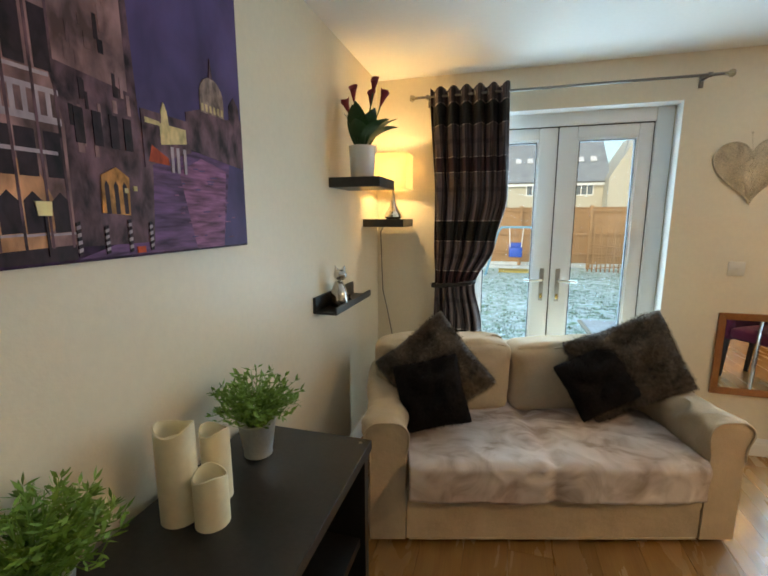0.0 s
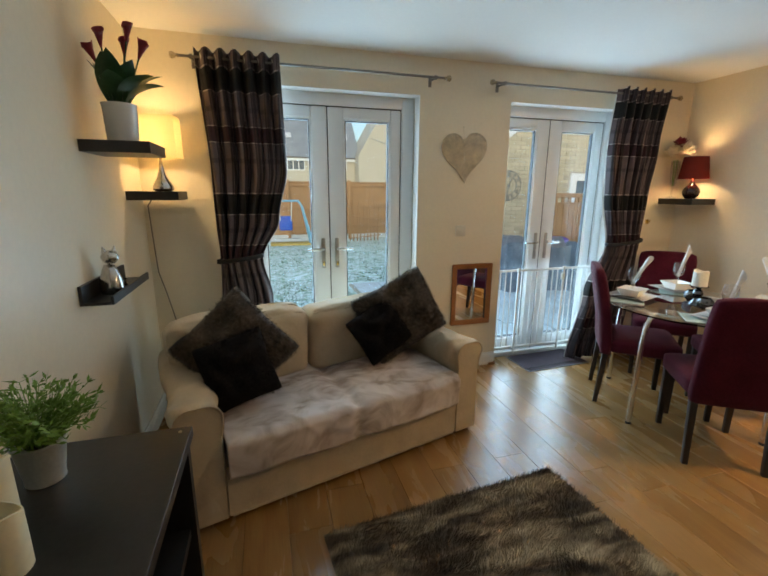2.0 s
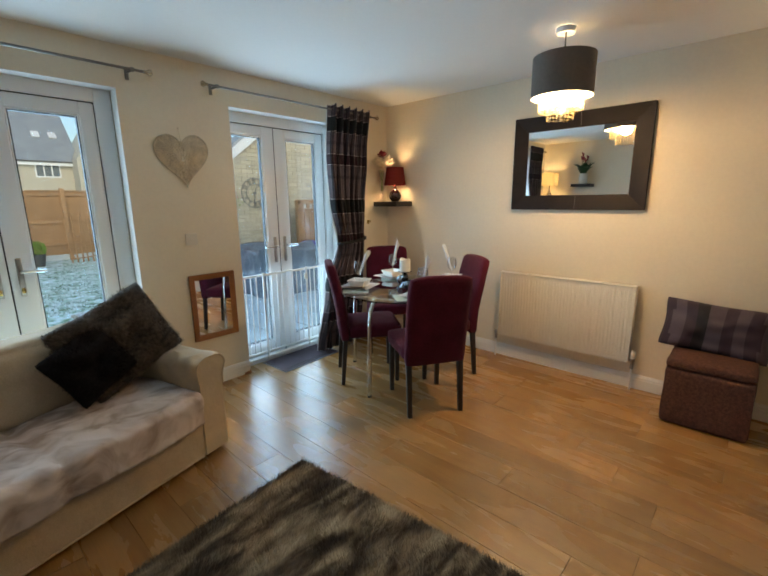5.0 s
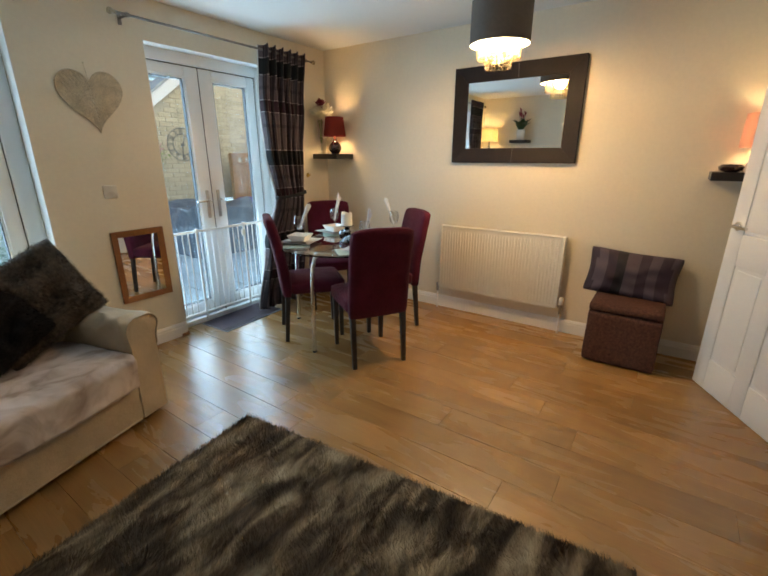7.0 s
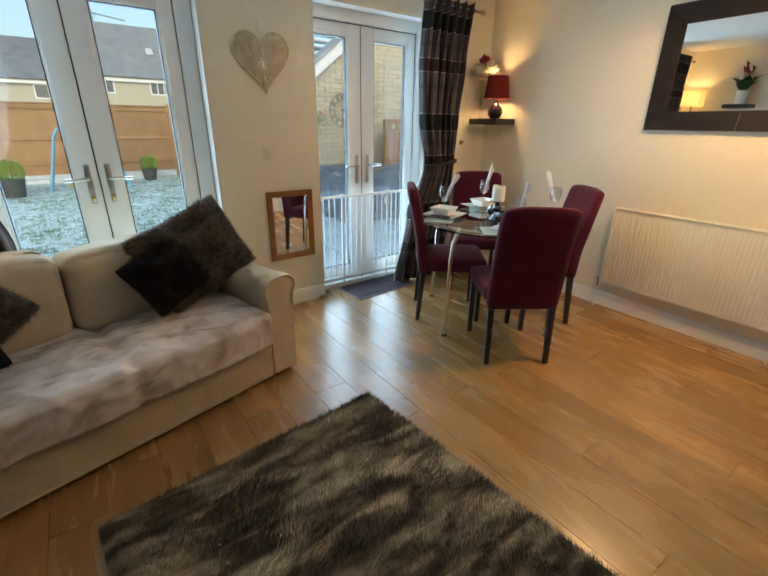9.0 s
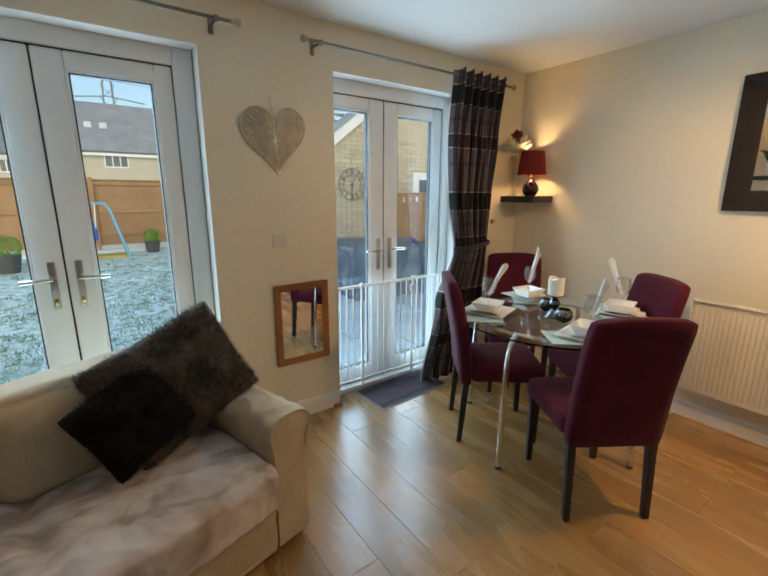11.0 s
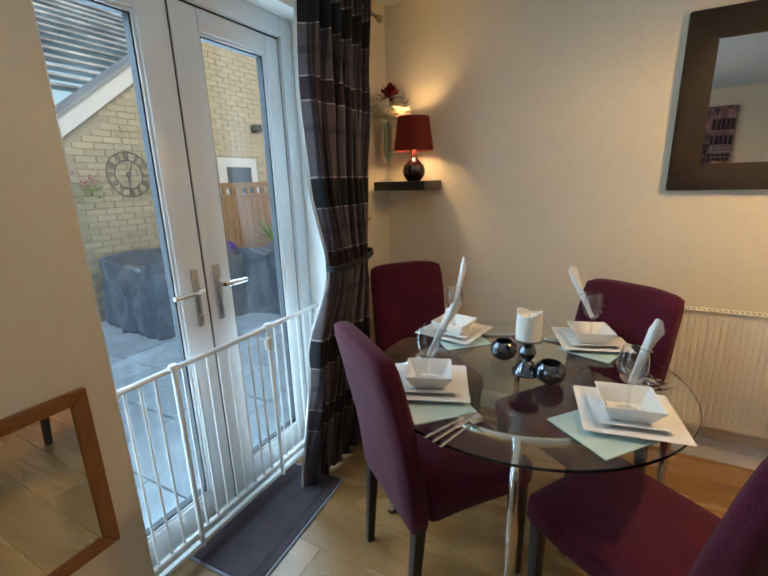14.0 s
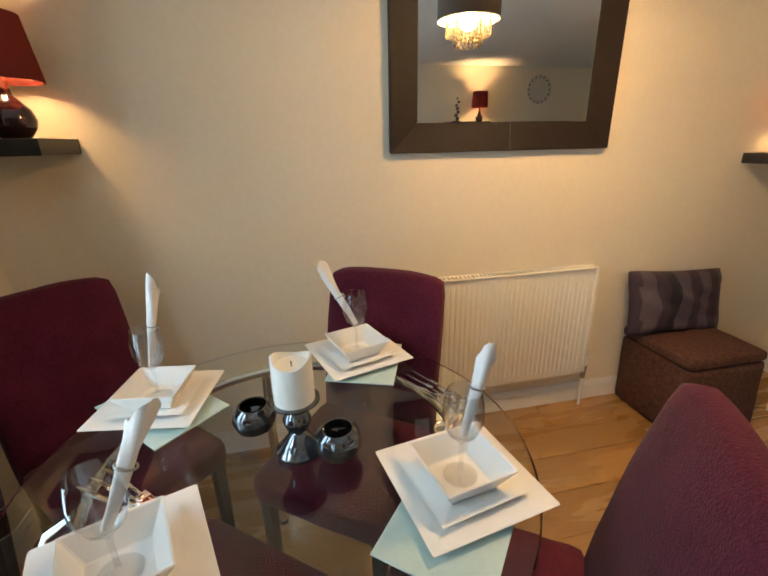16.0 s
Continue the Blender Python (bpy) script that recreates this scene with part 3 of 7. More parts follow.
for x in (2.462, 2.925):
    part("post", tube([(x, -0.012, 0.055), (x, -0.012, GT + 0.012)], 0.010, 10), M_WHITE, gate, smooth=True)
    part("cap", lathe([(0.017, 0), (0.018, 0.012), (0.012, 0.022), (0, 0.024)], 14, pose(x, -0.012, GT)), M_WHITE, gate, smooth=True)
part("latch", B(2.895, 2.925, -0.035, -0.008, 0.72, 0.775, bevel=0.006), M_SWITCH, gate, "cream plastic latch")
for x in (GX0, GX1):
    part("fixing_cup", lathe([(0.022, 0), (0.022, 0.010), (0.012, 0.014)], 14, pose(x, 0, GT, 0, 90 if x < 3 else -90, 0)), M_WHITE, gate, smooth=True)

# ---- door mat ----
mt = thing("door_mat", "worn purple-grey ribbed door mat on the floor", "door mat", pose(2.44, 2.885, 0.001, rz=3))
part("carpet", B(0.012, 0.628, 0.012, 0.330, 0.0, 0.009, bevel=0.003), M_MAT, mt)
bm = bmesh.new()
box(bm, 0, 0.64, 0, 0.012, 0, 0.006, 0.002)
box(bm, 0, 0.012, 0.012, 0.342, 0, 0.006, 0.002)
box(bm, 0.628, 0.64, 0.012, 0.342, 0, 0.006, 0.002)
part("edging", bm, M_MATEDGE, mt, "grey rubber edging")
bm = bmesh.new()
for y in (0.045, 0.055):
    box(bm, 0.02, 0.62, y, y + 0.004, 0.008, 0.0105)
part("rib", bm, M_SEAL, mt)

# ---- curtain rods and curtains ----
def rod(x0, x1, label):
    th = thing("curtain_rod", label, "curtain rod", pose(0, 3.03, 2.25), "curtain rods")
    part("pole", tube([(x0 + 0.03, 0, 0), (x1 - 0.03, 0, 0)], 0.008, 10), M_ROD, th, smooth=True)
    for x, s in ((x0, 1), (x1, -1)):
        bm = lathe([(0.008, 0), (0.012, 0.006), (0.008, 0.012), (0.019, 0.030), (0.021, 0.038), (0.016, 0.048), (0, 0.054)], 12, pose(x + s * 0.03, 0, 0, 0, -90 * s, 0))
        part("finial", bm, M_CRYSTAL, th, "glass finial", smooth=True)
        bm = bmesh.new()
        box(bm, x + s * 0.095 - 0.006, x + s * 0.095 + 0.006, 0.0, 0.108, -0.006, 0.006, 0.002)
        box(bm, x + s * 0.095 - 0.012, x + s * 0.095 + 0.012, 0.103, 0.109, -0.04, 0.03, 0.003)
        tube([(x + s * 0.095 - 0.008, 0, 0), (x + s * 0.095 + 0.008, 0, 0)], 0.014, 12, bm)
        part("bracket", bm, M_ROD, th, smooth=True)
    return th


rod(-0.09, 1.665, "grey steel curtain rod with glass finials")
rod(2.02, 3.775, "grey steel curtain rod with glass finials")


def lerp_keys(keys, z):
    for (za, a, b), (zb, c, d) in zip(keys, keys[1:]):
        if za >= z >= zb:
            t = (za - z) / (za - zb)
            t = t * t * (3 - 2 * t)
            return a + (c - a) * t, b + (d - b) * t
    return keys[-1][1:]


def curtain(keys, tie, cloth, y0, label, seed, phase):
    th = thing("curtain", label, "curtain", pose(0, 0, 0), "tied plaid curtains")
    nu, nz, pleats, lap = 180, 90, 6, 0.008
    bm = bmesh.new()
    uvl = bm.loops.layers.uv.new("UVMap")
    rows = []
    top, bot = keys[0][0], keys[-1][0]
    for j in range(nz + 1):
        z = top + (bot - top) * j / nz
        a, b = lerp_keys(keys, z)
        near = math.exp(-((z - tie) / 0.10) ** 2)
        fan = max(0.0, min(1.0, (top - z) / 0.5))
        row = []
        for i in range(nu + 1):
            s = i / nu
            w = s + 0.018 * fan * math.sin(5 * s + z * 3 + seed)
            amp = (0.036 - 0.008 * fan) * (1 - 0.55 * near) + 0.010 * (1 - near) * noise.noise(Vector((s * 4, z * 1.5, seed)))
            ph = 2 * math.pi * pleats * w + phase + fan * 0.9 * noise.noise(Vector((s * 2, z * 1.2, seed + 9)))
            y = y0 + amp * math.sin(ph) + 0.012 * fan * math.sin(ph * 2.3 + z * 5) - 0.02 * near * math.cos(math.pi * (s - 0.5))
            x = a + (b - a) * s + 0.010 * math.cos(ph) * fan
            row.append(bm.verts.new((x, y, z + 0.012 * (1 - fan) * math.cos(ph))))
        rows.append(row)
    for j in range(nz):
        for i in range(nu):
            f = bm.faces.new((rows[j][i], rows[j][i + 1], rows[j + 1][i + 1], rows[j + 1][i]))
            for lp, (ii, jj) in zip(f.loops, ((i, j), (i + 1, j), (i + 1, j + 1), (i, j + 1))):
                lp[uvl].uv = (ii / nu * cloth, (top - bot) * jj / nz + 0.64)
    pts = [[v.co.copy() for v in r] for r in rows[::2]]
    ob = part("cloth", bm, M_PLAID, th, smooth=True, auto=None)
    so = ob.modifiers.new("thickness", "SOLIDIFY")
    so.thickness = 0.003
    bm = bmesh.new()
    grid = [[bm.verts.new((r[i].x + (0.5 - i / nu) * -lap, r[i].y + 0.013, r[i].z - 0.004)) for i in range(0, nu + 1, 3)] for r in pts]
    for r0, r1 in zip(grid, grid[1:]):
        for i in range(len(r0) - 1):
            bm.faces.new((r0[i], r0[i + 1], r1[i + 1], r1[i]))
    part("lining", bm, M_LINING, th, "white cotton lining", smooth=True, auto=None)
    for i in range(6):
        a, b = keys[0][1:]
        x = a + (b - a) * (i + 0.5) / 6
        ring = [(x + 0.003 * math.sin(k), 3.03 + 0.021 * math.cos(2 * math.pi * k / 14), 2.25 + 0.021 * math.sin(2 * math.pi * k / 14)) for k in range(14)]
        part("eyelet", tube(ring, 0.005, 6, closed=True), M_STEEL, th, "steel eyelet", smooth=True)
    a, b = lerp_keys(keys, tie)
    cx, rx = (a + b) / 2, (b - a) / 2 + 0.012
    for dz in (0, 0.014):
        ring = [(cx + rx * math.cos(2 * math.pi * k / 28), y0 - 0.012 + 0.070 * math.sin(2 * math.pi * k / 28), tie + dz + 0.018 * math.cos(2 * math.pi * k / 28)) for k in range(28)]
        part("tie_cord", tube(ring, 0.008, 6, closed=True), M_CORD, th, "black rope tie-back", smooth=True)
    return th


curtain([(2.295, 0.02, 0.515), (1.62, 0.052, 0.52), (1.30, 0.058, 0.455), (1.03, 0.07, 0.335), (0.75, 0.06, 0.39), (0.02, 0.04, 0.42)], 1.03, 1.5, 3.03,
        "dark plaid eyelet curtain tied back beside the door", 1.3, 0.4)
curtain([(2.295, 3.165, 3.69), (1.85, 3.135, 3.635), (1.45, 3.15, 3.58), (1.05, 3.215, 3.555), (0.6, 3.06, 3.53), (0.02, 2.93, 3.47)], 1.05, 1.5, 3.03,
        "dark plaid eyelet curtain tied back, pooling by the patio door", 4.1, 1.9)
hk = thing("tie_hook", "small brass tie-back hook on the wall", "hook", pose(3.74, YN, 1.22))
part("plate", B(-0.018, 0.018, -0.006, 0.001, -0.02, 0.02, bevel=0.003), M_BRASS, hk)
part("hook", tube([(0, -0.004, 0), (0, -0.03, -0.002), (0, -0.035, 0.016)], 0.005, 8), M_BRASS, hk, smooth=True)


# ---- things on the north wall ----
def heart_outline(k, n, s):
    t = 2 * math.pi * k / n
    x = 16 * math.sin(t) ** 3
    y = 13 * math.cos(t) - 5 * math.cos(2 * t) - 2 * math.cos(3 * t) - math.cos(4 * t)
    return Vector((x / 16 * 0.186 * s, 0, (y + 2.5) / 14.5 * 0.180 * s - 0.006 * s))


ht = thing("wall_heart", "silver twine heart with glitter hung on the wall", "wall decoration", pose(1.868, YN - 0.012, 1.735, ry=-3))
bm = tube([heart_outline(k, 60, 1.0) for k in range(60)], 0.004, 6, closed=True)
part("rim", bm, M_HEART, ht, "wire rim", smooth=True)
rng = random.Random(5)
bm = bmesh.new()
for k in range(150):
    a = heart_outline(k * 60 / 150, 60, 1.0)
    c = Vector((rng.uniform(-0.03, 0.03), rng.uniform(-0.010, -0.004), rng.uniform(-0.03, 0.04)))
    q = heart_outline((k * 60 / 150 + rng.uniform(18, 42)) % 60, 60, rng.uniform(0.3, 0.9))
    tube([a, (a * 0.45 + c), q * 0.8 + Vector((0, -0.006, 0))], 0.0017, 4, bm)
part("twine", bm, M_HEART, ht, "grey twine wound across")["kind"] = "stuff"
bm = bmesh.new()
cv = [bm.verts.new(heart_outline(k, 60, 0.98) + Vector((0, 0.004, 0))) for k in range(60)]
ce = bm.verts.new((0, -0.004, 0))
for k in range(60):
    bm.faces.new((cv[k], cv[(k + 1) % 60], ce))
part("mesh_back", bm, M_HEART, ht)
bm = bmesh.new()
for k in range(190):
    p = heart_outline(rng.uniform(0, 60), 60, rng.random() ** 1.1 * 0.97)
    bmesh.ops.create_icosphere(bm, subdivisions=1, radius=rng.uniform(0.0018, 0.0038), matrix=Matrix.Translation(p + Vector((0, -0.009, 0))))
part("glitter", bm, M_SPARK, ht, "silver beads")["kind"] = "stuff"
bm = tube([(0, -0.002, 0.105), (-0.004, 0, 0.16), (-0.006, 0.004, 0.215)], 0.0015, 5)
bmesh.ops.create_icosphere(bm, subdivisions=1, radius=0.006, matrix=Matrix.Translation((-0.006, 0.004, 0.217)))
part("hanger", bm, M_HEART, ht)

sw = thing("wall_socket", "cream plastic blank plate on the wall", "wall plate", pose(1.866, YN, 1.175))
part("plate", B(-0.043, 0.043, -0.008, 0.001, -0.043, 0.043, bevel=0.004), M_SWITCH, sw, smooth=True)
part("boss", B(-0.009, 0.009, -0.011, -0.007, -0.009, 0.009, bevel=0.002), M_SWITCH, sw)


def framed_mirror(th, w, h, fw, depth, m_frame, inner=0.006, seams=()):
    """Local: wall at y=0, the glass faces -y."""
    bm = bmesh.new()
    def mitre(pts):
        f0 = [bm.verts.new((x, -depth if i < 2 else -depth * 0.55, z)) for i, (x, z) in enumerate(pts)]
        b0 = [bm.verts.new((x, 0.0, z)) for x, z in pts]
        bm.faces.new(f0)
        bm.faces.new(b0)
        for i in range(4):
            j = (i + 1) % 4
            bm.faces.new((f0[i], f0[j], b0[j], b0[i]))
    W, Hh = w / 2, h / 2
    quads = [[(-W, Hh), (W, Hh), (W - fw, Hh - fw), (-W + fw, Hh - fw)], [(W, -Hh), (-W, -Hh), (-W + fw, -Hh + fw), (W - fw, -Hh + fw)],
             [(-W, -Hh), (-W, Hh), (-W + fw, Hh - fw), (-W + fw, -Hh + fw)], [(W, Hh), (W, -Hh), (W - fw, -Hh + fw), (W - fw, Hh - fw)]]
    for q in quads:
        bm = bmesh.new()
        mitre(q)
        bmesh.ops.bevel(bm, geom=list(bm.edges), offset=0.003, segments=2, affect="EDGES")
        part("frame_rail", bm, m_frame, th, smooth=True)
    part("mirror_glass", B(-W + fw - 0.004, W - fw + 0.004, -depth * 0.40, -0.004, -Hh + fw - 0.004, Hh - fw + 0.004), M_MIRROR, th, "silvered mirror glass")
    for x in seams:
        for z0, z1 in ((Hh - fw, Hh), (-Hh, -Hh + fw)):
            part("seam", tube([(x, -depth * 0.57, z0 if z0 > 0 else z1), (x, -depth - 0.001, z1 if z0 > 0 else z0)], 0.002, 5), M_IRON, th)


sm = thing("small_mirror", "small mirror in an orange pine frame on the wall", "mirror", pose(1.988, YN - 0.001, 0.647))
framed_mirror(sm, 0.358, 0.516, 0.043, 0.020, M_PINE)
bmir = thing("large_mirror", "wide mirror in a dark leather frame on the wall", "mirror", pose(XR - 0.001, 1.157, 1.722, rz=-90))
framed_mirror(bmir, 1.005, 0.735, 0.115, 0.035, M_FRAME, seams=(0.02,))


# ---- radiator ----
rad = thing("radiator", "cream ribbed panel radiator under the mirror", "radiator", pose(4.05, 1.172, 0, rz=-90))
RW, RZ0, RZ1 = 0.53, 0.215, 0.807
bm = bmesh.new()
prof = []
n_rib = 40
for i in range(n_rib * 6 + 1):
    s = i / (n_rib * 6)
    k = (i % 6) / 6
    d = 0.0052 * (1 if 1 / 6 <= k <= 4 / 6 else 0)
    prof.append((-RW + 0.02 + s * (2 * RW - 0.04), -0.080 - d))
cols = []
for x, y in prof:
    flat = -0.080
    cols.append([bm.verts.new((x, flat, RZ0 + 0.004)), bm.verts.new((x, flat, RZ0 + 0.03)), bm.verts.new((x, y, RZ0 + 0.045)), bm.verts.new((x, y, RZ1 - 0.05)), bm.verts.new((x, flat, RZ1 - 0.035)), bm.verts.new((x, flat, RZ1 - 0.006))])
for a, b in zip(cols, cols[1:]):
    for k in range(5):
        bm.faces.new((a[k], b[k], b[k + 1], a[k + 1]))
box(bm, -RW + 0.01, RW - 0.01, -0.079, -0.060, RZ0, RZ1 - 0.008)
part("panel", bm, M_RAD, rad, smooth=True, auto=25)
for s in (-1, 1):
    part("side_cover", B(s * RW - 0.008, s * RW + 0.008, -0.088, -0.02, RZ0 + 0.01, RZ1, bevel=0.003), M_RAD, rad, smooth=True)
bm = bmesh.new()
box(bm, -RW, RW, -0.088, -0.074, RZ1 - 0.008, RZ1, 0.003)
box(bm, -RW, RW, -0.034, -0.020, RZ1 - 0.008, RZ1, 0.003)
for i in range(53):
    x = -RW + 0.01 + i * (2 * RW - 0.02) / 52
    box(bm, x - 0.003, x + 0.003, -0.074, -0.034, RZ1 - 0.008, RZ1 - 0.002)
part("top_grille", bm, M_RAD, rad)
bm = bmesh.new()
box(bm, -RW + 0.02, RW - 0.02, -0.045, -0.032, RZ0, RZ1 - 0.02)
for x in (-0.35, 0.35):
    box(bm, x - 0.015, x + 0.015, -0.034, -0.001, 0.3, 0.75)
part("rear_panel", bm, M_RAD, rad)
for x, big in ((RW + 0.03, True), (-RW - 0.03, False)):
    bm = lathe([(0.012, 0), (0.012, 0.05), (0.016, 0.055), (0.016, 0.075), (0.010, 0.08)], 12, pose(x, -0.055, 0.17))
    tube([(x, -0.055, 0.235), (x - math.copysign(0.035, x), -0.055, 0.235)], 0.010, 8, bm)
    part("valve", bm, M_STEEL, rad, "steel radiator valve", smooth=True)
    if big:
        part("valve_knob", lathe([(0.017, 0), (0.019, 0.01), (0.018, 0.05), (0.012, 0.06), (0, 0.06)], 14, pose(x, -0.055, 0.25)), M_WHITE, rad, "white thermostatic knob", smooth=True)
    part("pipe", tube([(x, -0.055, 0.17), (x, -0.055, 0.0)], 0.0075, 8), M_WHITE, rad, smooth=True)


# ---- floating shelves ----
def floating_shelf(x0, x1, y0, y1, ztop, label, t=0.05):
    return solid("floating_shelf", B(x0, x1, y0, y1, ztop - t, ztop, bevel=0.002), M_BLACKWOOD, label, "shelf", group="black floating shelves")


floating_shelf(XL, -0.095, 2.25, 2.55, 1.685, "black floating shelf holding a potted lily")
floating_shelf(XL, -0.10, 2.80, 3.10, 1.470, "black floating shelf holding a lit lamp in the corner")
floating_shelf(3.79, XR, 2.785, 3.10, 1.430, "black floating shelf with red lamp and flower vase")
floating_shelf(3.80, XR, -0.50, -0.16, 1.315, "black floating shelf with a rose lamp near the door")
floating_shelf(XL, -0.12, -0.78, -0.16, 1.66, "black floating shelf with lamp and spiral ornament")
lg = thing("picture_ledge", "black picture ledge on the wall holding a cat figure", "shelf", pose(XL, 2.02, 1.012))
part("back", B(0, 0.014, 0, 0.55, 0, 0.082, bevel=0.002), M_BLACKWOOD, lg)
part("base", B(0.0145, 0.112, 0, 0.55, 0, 0.012, bevel=0.0015), M_BLACKWOOD, lg)
part("lip", B(0.1125, 0.124, 0, 0.55, 0, 0.036, bevel=0.002), M_BLACKWOOD, lg)


# ---- lamps ----
def shade(bm_parent, r0, r1, z0, z1, material, label, square=0.0):
    seg = 32
    bm = lathe([(r0, z0), (r1, z1), (r1 - 0.002, z1), (r0 - 0.002, z0), (r0, z0)], seg)
    if square:
        for v in bm.verts:
            k = max(abs(v.co.x), abs(v.co.y))
            r = math.hypot(v.co.x, v.co.y)
            v.co.xy = v.co.xy * (1 + square * (r / k - 1))
    return part("shade", bm, material, bm_parent, label, smooth=True)


def bulb(th, z, watts, color, r=0.028, material=None):
    ob = part("bulb", lathe([(0, 0), (r * 0.5, 0.01), (r, 0.04), (r * 0.95, 0.06), (r * 0.5, 0.08), (0, 0.085)], 14, pose(0, 0, z - 0.045)), material or M_BULB, th, "glowing bulb", smooth=True)
    li = new("bulb_light", bpy.data.lights.new("bulb_light", "POINT"))
    li.data.energy, li.data.color, li.data.shadow_soft_size = watts, color, 0.035
    li.parent = th
    li.location = (0, 0, z)
    return li


WARM = (1.0, 0.70, 0.36)
lp = thing("table_lamp", "silver teardrop lamp with lit cream shade", "table lamp", pose(-0.205, 2.955, 1.470))
part("base", lathe([(0.044, 0), (0.058, 0.014), (0.056, 0.032), (0.042, 0.058), (0.026, 0.086), (0.014, 0.13), (0.009, 0.19), (0.012, 0.195), (0.012, 0.24), (0, 0.24)], 24), M_SILVER, lp, smooth=True)
shade(lp, 0.118, 0.118, 0.195, 0.42, M_SHADE_CREAM, "square cream fabric shade", 0.75)
bulb(lp, 0.31, 13.5, WARM)
cab = solid("lamp_cable", tube([(-0.30, 3.06, 1.42), (-0.335, 3.10, 1.38), (-0.33, 3.115, 1.1), (-0.325, 3.12, 0.95), (-0.29, 3.12, 0.8), (-0.25, 3.12, 0.6), (-0.25, 3.12, 0.05)], 0.0042, 6), M_CABLE, "thin grey lamp cable hanging down the wall", "cable", smooth=True)

lp = thing("table_lamp", "plum ceramic lamp with lit burgundy shade", "table lamp", pose(3.90, 2.895, 1.430))
part("base", lathe([(0.034, 0), (0.040, 0.004), (0.060, 0.03), (0.066, 0.055), (0.058, 0.085), (0.036, 0.11), (0.021, 0.125), (0.018, 0.145), (0, 0.145)], 28), M_DARKPLUM, lp, smooth=True)
part("collar", lathe([(0.019, 0.143), (0.015, 0.15), (0.012, 0.19), (0, 0.19)], 16), M_SILVER, lp, "silver collar", smooth=True)
shade(lp, 0.112, 0.088, 0.165, 0.345, M_SHADE_RED, "burgundy tapered drum shade")
bulb(lp, 0.255, 13.0, WARM)

lp = thing("table_lamp", "rose lampshade lamp on a pale ceramic base", "table lamp", pose(3.93, -0.37, 1.315))
part("base", lathe([(0.05, 0), (0.055, 0.01), (0.05, 0.05), (0.02, 0.075), (0.012, 0.10), (0.012, 0.14), (0, 0.14)], 24), M_PALECERAMIC, lp, smooth=True)
shade(lp, 0.105, 0.10, 0.14, 0.33, M_SHADE_PINK, "rose fabric drum shade")
bulb(lp, 0.235, 9.0, WARM)
solid("pebble_bowl", lathe([(0.03, 0), (0.058, 0.012), (0.065, 0.03), (0.05, 0.045), (0.0, 0.05)], 20, pose(3.86, -0.25, 1.315)), M_DARKPLUM, "dark rounded ceramic ornament on the shelf", "ornament", smooth=True)

lp = thing("table_lamp", "burgundy lamp lit on the wall shelf", "table lamp", pose(-0.25, -0.66, 1.66))
part("base", lathe([(0.04, 0), (0.05, 0.03), (0.05, 0.055), (0.025, 0.10), (0.012, 0.15), (0.01, 0.2), (0, 0.2)], 24), M_DARKPLUM, lp, smooth=True)
shade(lp, 0.115, 0.105, 0.19, 0.40, M_SHADE_RED, "burgundy drum shade")
bulb(lp, 0.30, 40.0, WARM)
sp = thing("spiral_ornament", "dark twisted ornament on the wall shelf", "ornament", pose(-0.25, -0.32, 1.66))
bm = bmesh.new()
for k in range(7):
    z = 0.045 + k * 0.044
    bmesh.ops.create_uvsphere(bm, u_segments=10, v_segments=8, radius=0.027 - 0.0015 * k, matrix=Matrix.Translation((0.016 * math.cos(k * 2.2), 0.016 * math.sin(k * 2.2), z)))
part("balls", bm, M_IRON, sp, smooth=True)
part("foot", lathe([(0, 0), (0.06, 0), (0.058, 0.012), (0.02, 0.025), (0, 0.03)], 20), M_IRON, sp, smooth=True)

# oval decorated plate on the west wall, seen in the large mirror
ov = thing("oval_wall_plate", "pale oval wall plate with pierced rim", "wall decoration", pose(XL, -1.64, 2.10, ry=90))
bm = lathe([(0, 0.002), (0.12, 0.002), (0.15, 0.012), (0.20, 0.016), (0.205, 0.010), (0.2, 0.0)], 40)
part("plate", bm, M_PALECERAMIC, ov, smooth=True)
for k in range(16):
    a = 2 * math.pi * k / 16
    part("leaf_motif", B(-0.018, 0.018, -0.009, 0.009, 0, 0.005, bevel=0.003, m=pose(0.172 * math.cos(a), 0.172 * math.sin(a), 0.014, rz=math.degrees(a) + 40)), M_IRON, ov)

tv = thing("television", "black flat television on the wall", "television", pose(XL, -1.65, 1.03))
part("screen", B(0.03, 0.065, -0.54, 0.54, 0, 0.63, bevel=0.006), M_SEAL, tv, "dark glossy screen")
part("wall_bracket", B(0, 0.03, -0.15, 0.15, 0.2, 0.45), M_IRON, tv)

# ---- pendant ----
pd = thing("pendant_light", "dark drum pendant with lit crystal drops", "ceiling light", pose(3.24, 1.012, 0))
part("ceiling_rose", lathe([(0.05, H - 0.03), (0.055, H - 0.012), (0.055, H - 0.0005), (0, H - 0.0005)], 24), M_WHITE, pd, smooth=True)
part("flex", tube([(0, 0, H - 0.02), (0, 0, 2.16)], 0.004, 6), M_CORD, pd)
part("outer_shade", lathe([(0.175, 2.035), (0.175, 2.26), (0.173, 2.26), (0.173, 2.035)], 48), M_SHADE_DARK, pd, "dark brown drum shade", smooth=True)
part("lining", lathe([(0.171, 2.036), (0.171, 2.258), (0.03, 2.259)], 48), M_SHADE_IN, pd, "pale lining", smooth=True)
